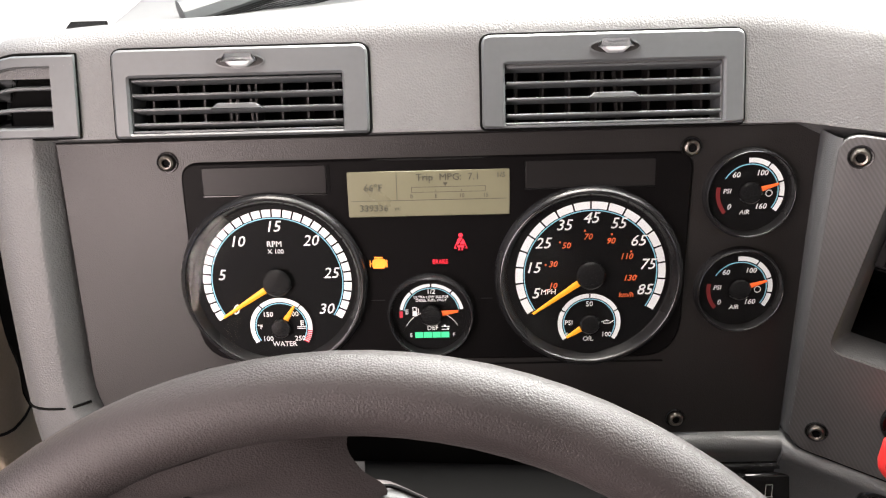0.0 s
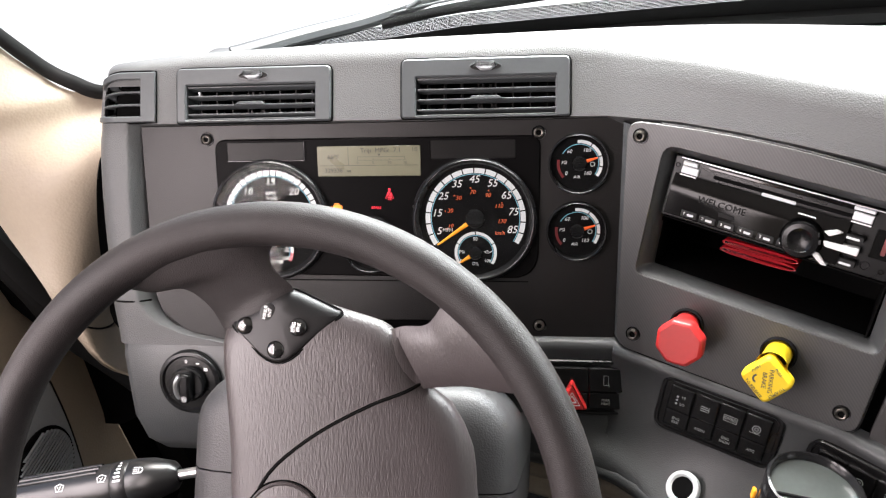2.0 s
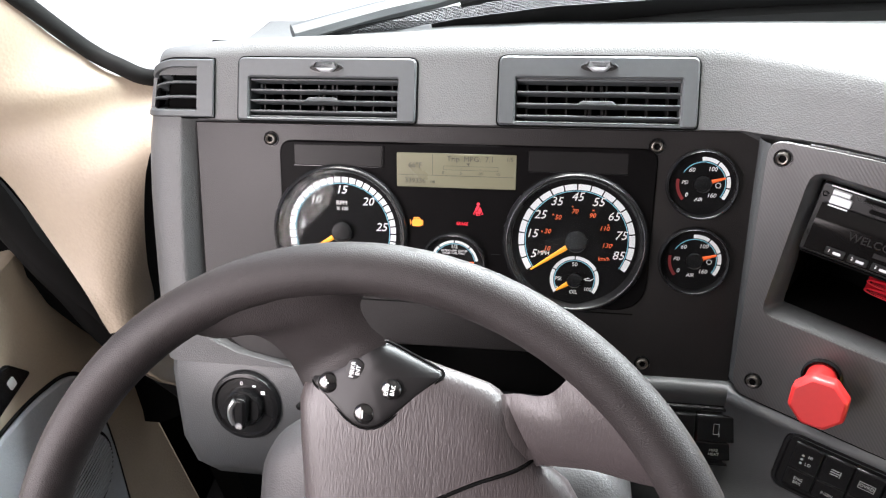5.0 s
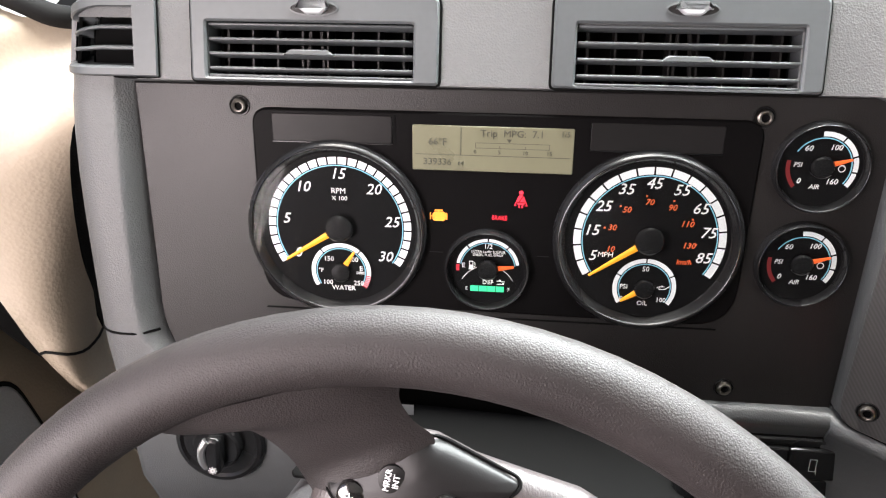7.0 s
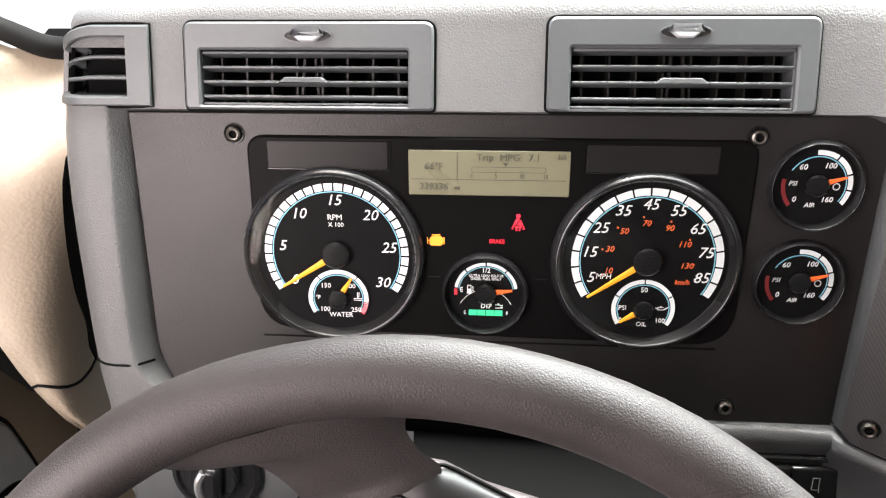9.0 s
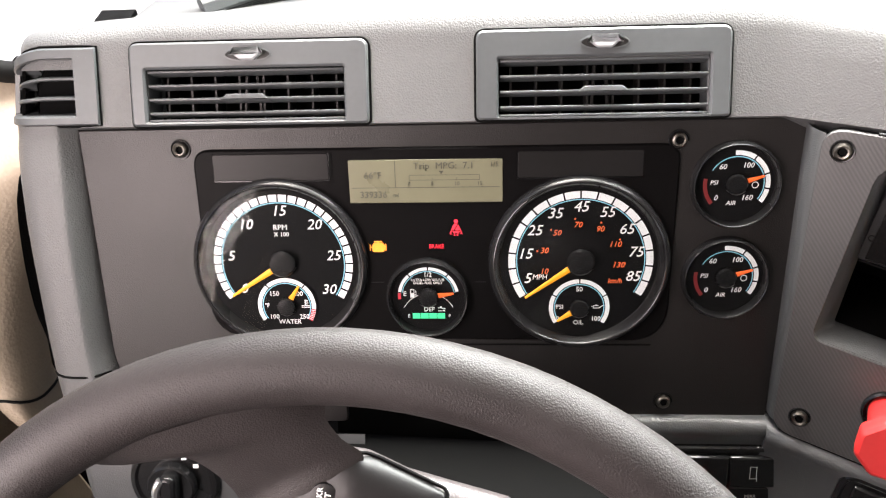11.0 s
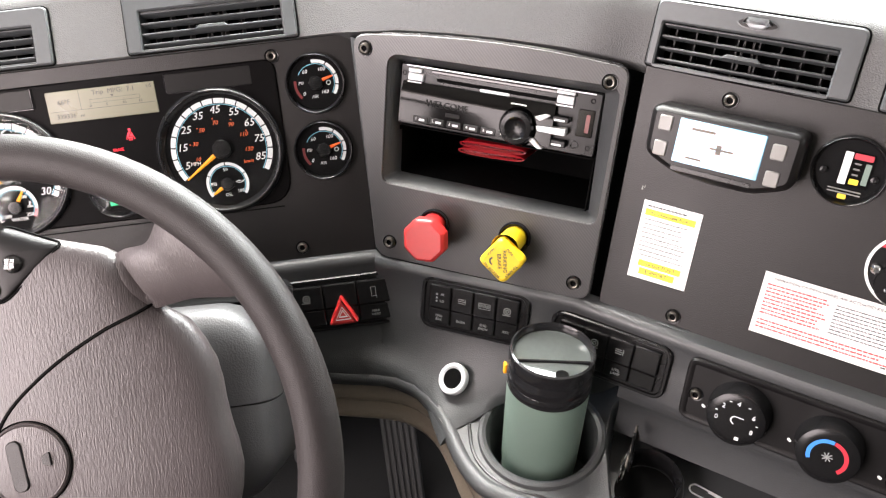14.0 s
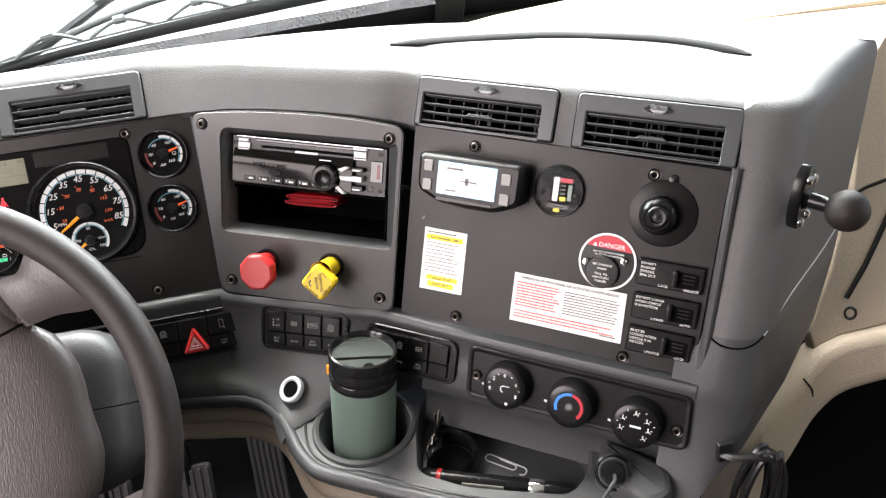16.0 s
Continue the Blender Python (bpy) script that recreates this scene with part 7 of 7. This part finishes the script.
switch_strip(FP @ shift(0.0735, -0.2085, 0.0045), 0.1050, 0.0520, (("dots", "ENG BRK"), ("lines", "RGEN"), ("box", "ENG SHDN"), ("ring", "ATC")), "black facia switch strip with four rocker switches")
switch_strip(FQ @ shift(-0.1020, -0.2150, 0.0095), 0.1100, 0.0490, (("lines", ""), ("ring", "DOME"), ("lines", "UTIL LAMP"), ("", "")), "black facia switch strip with lamp rocker switches")

# ---- heater controls ----
hvac = thing("heater_controls", FQ @ shift(0.0, 0.0, 0.0120), "black heater control panel with three round knobs", "heater controls")
outer = rounded([(0.0260, -0.2700), (0.2630, -0.2700), (0.2600, -0.2125), (0.0240, -0.2115)], [0.010, 0.012, 0.010, 0.010], 5)
bm = bmesh.new()
loops(bm, [(outer, -0.006), (outer, 0.0030), (inset(outer, 0.0015), 0.0046), (inset(outer, 0.004), 0.0046), (inset(outer, 0.006), 0.0032)], False, True)
part("panel_plate", bm, PADBLACK, hvac, "black panel")
for x, y in ((0.0365, -0.2440), (0.2505, -0.2500)):
    screw(hvac, x, y, 0.0035, 0.0060)
for k, (x, y) in enumerate(((0.0735, -0.2445), (0.1440, -0.2460), (0.2120, -0.2490))):
    kn = part("knob", lathe([(0.0262, 0.002), (0.0258, 0.006), (0.0244, 0.009), (0.0240, 0.018), (0.0228, 0.0215), (0.0205, 0.0226), (0.0160, 0.0228), (0, 0.0225)], 56), BLACK, hvac, "round black knob", shift(x, y))
    part("pointer", slab(rrect(-0.0010, -0.0018, 0.0010, 0.0018, 0.0008, 2), 0.002, 0.0040, 0), WHITE, kn, "white pointer", shift(-0.0285, -0.0075, 0.0, 60))
    bm = bmesh.new()
    z = 0.0228
    if k == 0:
        for t, a in (("0", 188), ("2", 140), ("4", 92), ("6", 30), ("8", -22)):
            px, py, _ = polar(0.0150, a)
            lettering(t, 0.0042, bm, shift(px, py, z + 0.0004))
        for a in (165, 115, 62, 5):
            px, py, _ = polar(0.0168, a)
            bar(bm, px - 0.0010, py - 0.0004, px + 0.0010, py + 0.0004, z + 0.0006)
        arc_band(bm, 0.0030, 0.0040, 100, 260, z, 20)
        bar(bm, -0.0010, 0.0030, 0.0060, 0.0038, z)
        bar(bm, 0.0030, -0.0170, 0.0062, -0.0140, z)
        part("symbols", bm, KEYWHITE, kn, "white numerals")
    elif k == 1:
        part("cold_arc", arc_band(bm, 0.0120, 0.0152, 205, 82, z + 0.0006), BLUEINK, kn, "blue arc")
        part("warm_arc", arc_band(bmesh.new(), 0.0120, 0.0152, 80, -45, z + 0.0006), COLDRED, kn, "red arc")
        bm = bmesh.new()
        for a in range(0, 180, 45):
            w = pose(0, 0, z, 0, 0, a)
            bm.faces.new([bm.verts.new(w @ Vector(p)) for p in ((-0.0042, -0.0004, 0), (0.0042, -0.0004, 0), (0.0042, 0.0004, 0), (-0.0042, 0.0004, 0))])
        part("symbols", bm, LEGEND, kn, "white symbol")
    else:
        for a in (195, 150, 90, 35, -5, -45):
            px, py, _ = polar(0.0140, a)
            arc_band(bm, 0.0, 0.0008, 360, 0, z + 0.0004, 40, shift(px - 0.0012, py + 0.0022))
            for x0, y0, x1, y1 in ((-0.0018, -0.0012, -0.0006, 0.0012), (-0.0006, -0.0012, 0.0012, -0.0004), (0.0008, -0.0026, 0.0014, -0.0004), (0.0012, 0.0008, 0.0030, 0.0014), (-0.0034, -0.0020, -0.0022, -0.0014)):
                bar(bm, px + x0, py + y0, px + x1, py + y1, z + 0.0004)
        for a in (172, 120, 62, 14):
            tick = shift(0, 0, z + 0.0004, a)
            bm.faces.new([bm.verts.new(tick @ Vector(p)) for p in ((0.0172, -0.0003, 0), (0.0196, -0.0003, 0), (0.0196, 0.0003, 0), (0.0172, 0.0003, 0))])
        bar(bm, -0.0055, -0.0012, 0.0055, 0.0012, z)
        part("symbols", bm, KEYWHITE, kn, "white symbols")

# ---- things on the shelf ----
cup = thing("travel_mug", axes((0.3312, 0.1600, 0.8590), (1, -0.02, -0.06), (0, 1, 0.05)) @ pose(0, 0, 0, -9, 3.0), "sage green travel mug with a black lid in the holder", "mug")
part("body", lathe([(0, 0.0), (0.0320, 0.0), (0.0340, 0.003), (0.0348, 0.026), (0.0339, 0.0275), (0.0339, 0.0290), (0.0356, 0.0305), (0.0368, 0.120), (0.0366, 0.124)], 64), GREENCUP, cup, "sage green brushed body")
part("collar", lathe([(0.0366, 0.123), (0.0372, 0.125), (0.0372, 0.132), (0.0360, 0.134)], 64), LID, cup, "black collar")
lid = part("lid", lathe([(0.0360, 0.132), (0.0372, 0.136), (0.0366, 0.1445), (0.0358, 0.1460), (0.0358, 0.1475), (0.0374, 0.1495), (0.0376, 0.157), (0.0368, 0.1615), (0.0350, 0.1625), (0.0338, 0.160), (0.0328, 0.156)], 64), LID, cup, "black ribbed lid")
part("lid_top", lathe([(0.0330, 0.1555), (0.0300, 0.1565), (0, 0.1575)], 64), LIDTOP, lid, "smoky clear lid top")
part("lid_bar", block(-0.0315, -0.0120, 0.1555, 0.0315, -0.0100, 0.1590, 0.0006), LID, lid, "", shift(0, 0, 0, -6))
part("sip_hole", lathe([(0.0058, 0.1566), (0.0056, 0.1580), (0, 0.1580)], 24), MATT, lid, "dark sip opening", shift(0.003, -0.0275))
part("orange_tab", block(-0.0385, 0.012, 0.124, -0.0355, 0.018, 0.134, 0.001), NEEDLE, cup, "orange cord end")

slope = Vector((-0.48, -0.34, 0.81)).normalized()
side = Vector((0, 0, 1)).cross(slope).normalized()
socket = thing("power_socket", axes((0.2620, 0.2295, 0.9335), side, slope.cross(side)), "round power socket with a bright ring in the shelf", "socket")
part("ring", lathe([(0.0155, -0.004), (0.0158, 0.001), (0.0148, 0.0026), (0.0118, 0.0028), (0.0102, 0.0012), (0.0098, -0.004)], 48), SILVER, socket, "bright ring")
part("bore", lathe([(0.0103, 0.0012), (0.0099, 0.0008), (0, 0.0008)], 32), MATT, socket, "dark bore")

light = thing("flashlight", axes((0.3890, 0.0990, 0.8865), (0.155, -0.070, 0.004), (0, 0.4, 0.9)), "black pen flashlight with a red ring lying in the tray", "flashlight")
turn = pose(0, 0, 0, 0, 90, 0)
for name, prof, mat, lab in (("tail", [(0, 0.0), (0.0075, 0.0005), (0.0085, 0.003), (0.0085, 0.017)], BLACK, "black tail cap"), ("red_ring", [(0.0086, 0.017), (0.0088, 0.019), (0.0086, 0.022)], REDPL, "red ring"),
                             ("barrel", [(0.0084, 0.022), (0.0082, 0.115), (0.0076, 0.118)], BLACK, "black barrel"), ("collar", [(0.0076, 0.118), (0.0084, 0.121), (0.0084, 0.131), (0.0076, 0.134)], CHROME, "bright collar"),
                             ("head", [(0.0072, 0.134), (0.0078, 0.140), (0.0070, 0.164), (0.0045, 0.170), (0, 0.171)], BLACK, "black head")):
    part(name, lathe([(a * 1.35, b) for a, b in prof], 28), mat, light, lab, turn)
part("clip_plate", block(0.046, -0.0050, 0.0090, 0.092, 0.0050, 0.0120, 0.001), KEYGREY, light, "grey label plate")

clip = thing("paper_clip", axes((0.4855, 0.0990, 0.8755), (0.036, -0.034, 0), (0.034, 0.036, 0)), "bright wire paper clip on the tray floor", "paper clip")
wire = []
for a in range(-90, 91, 15):
    wire.append((0.019 + 0.0055 * math.cos(radians(a)), 0.0055 * math.sin(radians(a)), 0))
for a in range(90, 271, 15):
    wire.append((-0.021 + 0.0050 * math.cos(radians(a)), 0.0005 + 0.0050 * math.sin(radians(a)), 0))
for a in range(-90, 91, 15):
    wire.append((0.008 + 0.0038 * math.cos(radians(a)), 0.0 + 0.0038 * math.sin(radians(a)), 0.0004))
wire.append((-0.010, 0.0038, 0.0004))
part("wire", tube(wire, 0.0009, 6), SILVER, clip)

keys = thing("key_ring", axes((0.4035, 0.1305, 0.8940), (0.5, 0.8, 0.3), (-0.2, -0.2, 0.9)), "bunch of dark keys with a small steel ring", "keys")
part("ring", tube([(0.010 * math.cos(radians(a)), 0.010 * math.sin(radians(a)), 0.002) for a in range(0, 360, 20)], 0.0010, 6, closed=True), CHROME, keys, "steel key ring")
for k in range(4):
    m = shift(0.004, 0.002 * k, 0.003 * k, -40 + 32 * k)
    key = part("key", slab(rounded([(0.0, -0.007), (0.012, -0.007), (0.014, -0.0025), (0.038, -0.0025), (0.040, 0.0), (0.038, 0.002), (0.014, 0.002), (0.012, 0.007), (0.0, 0.007)], 0.001, 2), -0.0008, 0.0010, 0.0004), BLACK if k % 2 else STEEL, keys, "", m)
    part("key_head", lathe([(0.0042, 0.0012), (0.0030, 0.0018), (0, 0.0018)], 16), CHROME, key, "", shift(0.006, 0))

plug = thing("lighter_plug", axes((0.5720, 0.0120, 0.9350), (0.9, -0.4, 0.0), (0.15, 0.6, 0.55)), "black lighter plug with a cord in the dash socket", "plug")
part("socket_ring", lathe([(0.0185, 0.0), (0.0185, 0.003), (0.0165, 0.0048), (0.0140, 0.0040)], 40), BLACK, plug, "black socket rim")
part("grey_ring", lathe([(0.0150, 0.003), (0.0150, 0.0075), (0.0138, 0.0090), (0.0122, 0.0080)], 40), VENT, plug, "grey ring")
part("plug_body", lathe([(0.0120, 0.002), (0.0115, 0.014), (0.0095, 0.018), (0, 0.0185)], 32), BLACK, plug, "black plug")
part("cord", tube(smooth_path([(0.001, -0.002, 0.017), (0.000, -0.008, 0.030), (-0.012, -0.030, 0.034), (-0.022, -0.060, 0.012), (-0.026, -0.090, -0.03)], 8), 0.0019, 8), VENT, plug, "grey cord")

# ---- ball mount on the dash end ----
face_n = Vector((0.57, -0.82, 0.0)).normalized()
ball_m = axes((0.7530, 0.0580, 1.1985), face_n.cross(Vector((0, 0, 1))) * -1, (0, 0, 1))
ball = thing("ball_mount", ball_m, "black rubber ball mount bolted to the dash end", "ball mount")
base_loop = [(0.0170 * math.cos(radians(a)), 0.0325 * math.sin(radians(a))) for a in range(0, 360, 12)]
part("base_plate", slab(base_loop, -0.002, 0.0075, 0.002), BLACK, ball, "black base plate")
part("neck", lathe([(0.0110, 0.007), (0.0075, 0.011), (0.0070, 0.026), (0.0090, 0.030)], 32), BLACK, ball)
part("ball", lathe([(0.0185 * math.cos(radians(a)), 0.0430 + 0.0185 * math.sin(radians(a))) for a in range(-66, 90, 6)] + [(0, 0.0615)], 40), RUBBER, ball, "black rubber ball")
for x, y in ((-0.006, -0.022), (0.007, -0.019), (-0.006, 0.022), (0.007, 0.018)):
    part("bolt", lathe([(0.0042, 0.007), (0.0042, 0.0095), (0.0030, 0.0112), (0, 0.0114)], 12), CHROME, ball, "bright bolt", shift(x, y))

# hook with a coiled cable
coil = thing("coiled_cable", pose(0.702, -0.034, 0.976, 0, 0, -28), "coil of black cable hanging from a hook on the dash end", "cable")
for k in range(6):
    pts = []
    for a in range(0, 360, 12):
        w = 0.0135 + 0.0022 * (k % 3)
        drop = 0.066 + 0.003 * ((k * 2) % 5)
        twist = 0.006 * math.sin(radians(a * 2 + 60 * k))
        pts.append((w * math.cos(radians(a)) + 0.0022 * (k - 2.5) + 0.004, twist - 0.0015 * k, 0.006 - drop + drop * math.sin(radians(a)) - 0.001 * k))
    part("cable_loop", tube(smooth_path(pts, 2, True), 0.0033, 8, closed=True), STALKBLACK, coil)
hook_path = smooth_path([(-0.036, -0.008, -0.004), (-0.026, -0.012, -0.002), (-0.010, -0.010, 0.000), (0.010, -0.006, -0.001), (0.017, -0.006, 0.006)], 6)
part("hook", tube(hook_path, 0.0048, 10, flat=0.6), STALKBLACK, coil, "black hook")
part("hook_base", block(-0.008, -0.011, -0.002, 0.008, 0.011, 0.003, 0.0015), STALKBLACK, coil, "black hook base", Matrix.Translation((-0.034, -0.004, -0.004)) @ pose(0, 0, 0, 80, 0, 30))

# ---- pedals ----
for x, y, zc, w, h, lean, lab in ((0.165, 0.535, 0.455, 0.058, 0.31, -28, "ribbed rubber accelerator pedal on the floor"), (0.045, 0.47, 0.54, 0.075, 0.07, -35, "square ribbed brake pedal hung from the firewall"), (-0.085, 0.47, 0.54, 0.075, 0.07, -35, "square ribbed clutch pedal hung from the firewall")):
    m = pose(x, y, zc, 90 + lean)
    pd = thing("pedal", m, lab, "pedal")
    part("plate", slab(rrect(-w / 2, -h / 2, w / 2, h / 2, 0.008, 3), -0.012, 0.0, 0.002), PEDAL, pd)
    for k in range(6):
        cx = -w / 2 + w * (k + 0.5) / 6
        part("rib", block(cx - 0.003, -h / 2 + 0.006, -0.001, cx + 0.003, h / 2 - 0.006, 0.004, 0.001), PEDAL, pd)
    foot = [(x, y + 0.01, zc), (x, y + 0.06, zc + 0.10), (x, 0.68, zc + 0.22), (x, 0.81, zc + 0.26)] if h < 0.2 else [(x, y + 0.01, zc), (x, 0.66, zc - 0.02), (x, 0.81, zc - 0.03)]
    part("arm", tube([m.inverted() @ Vector(p) for p in foot], 0.009, 8), BLACK, pd, "black pedal arm")

# ---- passenger side trim beyond the dash end ----
FT = axes((0.90, 0.16, 0.98), (0.9848, -0.1738, 0.0), (0.0871, 0.4936, 0.8653))
passenger_trim = tagged(part("passenger_trim", slab(rounded([(-0.010, -0.075), (0.017, -0.055), (0.076, -0.046), (0.420, -0.030), (0.420, 0.300), (0.091, 0.300), (0.060, 0.255), (0.045, 0.116), (0.030, 0.082), (0.012, 0.021), (-0.016, -0.048)], 0.004, 2), -0.02, 0.0, 0.002), TAN, None, "", FT),
                        "tan moulded passenger side trim", "trim", kind="structure")
arch = rounded([(-0.150, -0.300), (-0.100, -0.300), (-0.090, -0.248), (-0.048, -0.191), (-0.023, -0.152), (0.009, -0.123), (0.074, -0.110), (0.420, -0.095), (0.420, -0.032), (0.076, -0.046), (0.017, -0.055), (-0.012, -0.068), (-0.050, -0.109), (-0.148, -0.243)],
               [0, 0, 0.02, 0.02, 0.015, 0.02, 0.02, 0, 0, 0.02, 0.012, 0.012, 0.02, 0], 4)
bm = bmesh.new()
loops(bm, [(arch, -0.03), (arch, 0.006), (inset(arch, 0.003), 0.014), (inset(arch, 0.009), 0.019), (inset(arch, 0.016), 0.020)], False, True)
part("arch_rail", bm, TAN, passenger_trim, "tan rounded rail round the footwell")
part("trim_gap", tube([FT.inverted() @ (FT @ Vector(p)) for p in ((0.030, -0.010, 0.001), (0.054, 0.027, 0.001), (0.082, 0.080, 0.001), (0.14, 0.20, 0.001))], 0.0035, 6), SEAL, passenger_trim, "dark gap")
part("trim_gap", tube([(0.040, 0.112, 0.001), (0.060, 0.121, 0.001), (0.084, 0.128, 0.001), (0.20, 0.135, 0.001)], 0.0022, 6), SEAL, passenger_trim, "dark gap")
part("trim_hole", lathe([(0.0085, 0.0006), (0.0070, 0.0014), (0.0060, 0.0004), (0, -0.002)], 24), CHAR, passenger_trim, "", shift(0.0345, -0.0290))
# near-black sheet in place of the footwell's shade
part("footwell_back", slab(rrect(-0.25, -0.60, 0.60, 0.0, 0.01, 2), -0.26, -0.25, 0), MATT, passenger_trim, "black sheet for the footwell's shade")
part("rail_seam", tube([(-0.036, -0.098, 0.021), (-0.026, -0.112, 0.0205), (-0.024, -0.128, 0.018)], 0.0012, 6), SEAL, passenger_trim)
far = wall("passenger_dash", 0.95, 0.50, 0.95, 1.80, 0.56, 1.20, TAN, "tan passenger side dash face")
line = [(0.6768, 0.0517, 1.0617), (0.6843, 0.0337, 1.0573), (0.7004, 0.0250, 1.0561), (0.7146, 0.0244, 1.0587), (0.7260, 0.0279, 1.0636), (0.7725, 0.0598, 1.0810), (0.8321, 0.1025, 1.0879), (0.8738, 0.1333, 1.0973)]
part("seam_gap", tube(smooth_path(line[:5], 5), 0.0009, 6), MATT, dash_end, "dark curved seam")
part("seam_edge", tube(smooth_path(line[4:], 5), 0.0008, 6), SILVER, dash_end, "pale seam edge")

# ---- driver door ----
FD = axes((-0.49, 0.0, 0.0), (0, 1, 0), (0, 0, 1))
door = tagged(new("door_1"), "tan driver door panel with a grey insert and a switch plate", "door", kind="structure")
door.matrix_basis = FD
part("door_panel", slab(rounded([(-0.90, 0.40), (0.450, 0.40), (0.450, 0.86), (0.440, 1.00), (0.405, 1.080), (-0.90, 1.095)], [0.01, 0.02, 0.05, 0.05, 0.02, 0.01], 4), -0.06, 0.0, 0.006), TAN, door, "tan grained door panel")
insert = rounded([(-0.80, 0.55), (0.30, 0.55), (0.368, 0.80), (0.376, 0.895), (0.350, 0.920), (0.302, 0.938), (0.2554, 0.9454), (-0.80, 0.960)], [0.02, 0.05, 0.05, 0.02, 0.015, 0.02, 0.02, 0.02], 4)
part("door_insert", slab(insert, -0.002, 0.006, 0.004), DOORCLOTH, door, "grey door insert")
part("insert_gap", tube([(x, y, 0.001) for x, y in inset(insert, -0.002)], 0.0025, 6, closed=True), SEAL, door)
plate = part("switch_plate", slab(rounded([(0.262, 0.962), (0.322, 0.964), (0.303, 0.998), (0.0, 1.03), (0.0, 0.985)], [0.004, 0.006, 0.006, 0.01, 0.01], 3), -0.002, 0.004, 0.002), BLACK, door, "black window switch plate")
part("switch_mark", slab(rrect(0.290, 0.972, 0.300, 0.984, 0.002, 2), 0.003, 0.0045, 0), WHITE, plate, "white mirror symbol")
grille = part("speaker_grille", lathe([(0.055, 0.0), (0.055, 0.008), (0.050, 0.0095), (0, 0.011)], 40), BLACK, door, "dark speaker mesh", shift(0.300, 0.800))
for k in range(-9, 10):
    half_w = math.sqrt(max(0.0, 0.050 ** 2 - (k * 0.005) ** 2))
    if half_w > 0.004:
        part("mesh_bar", block(-half_w, k * 0.005 - 0.0012, 0.009, half_w, k * 0.005 + 0.0012, 0.0120, 0.0004), DOORCLOTH, grille)
window_1 = tagged(new("window_1"), "clear driver side window", "window", kind="structure")
pane = part("window_pane", sheet([[(-0.59, -0.98, 1.09), (-0.59, 0.36, 1.09)], [(-0.60, -0.98, 1.92), (-0.60, 0.12, 1.92)]]), PANE, window_1)
pane.visible_shadow = False
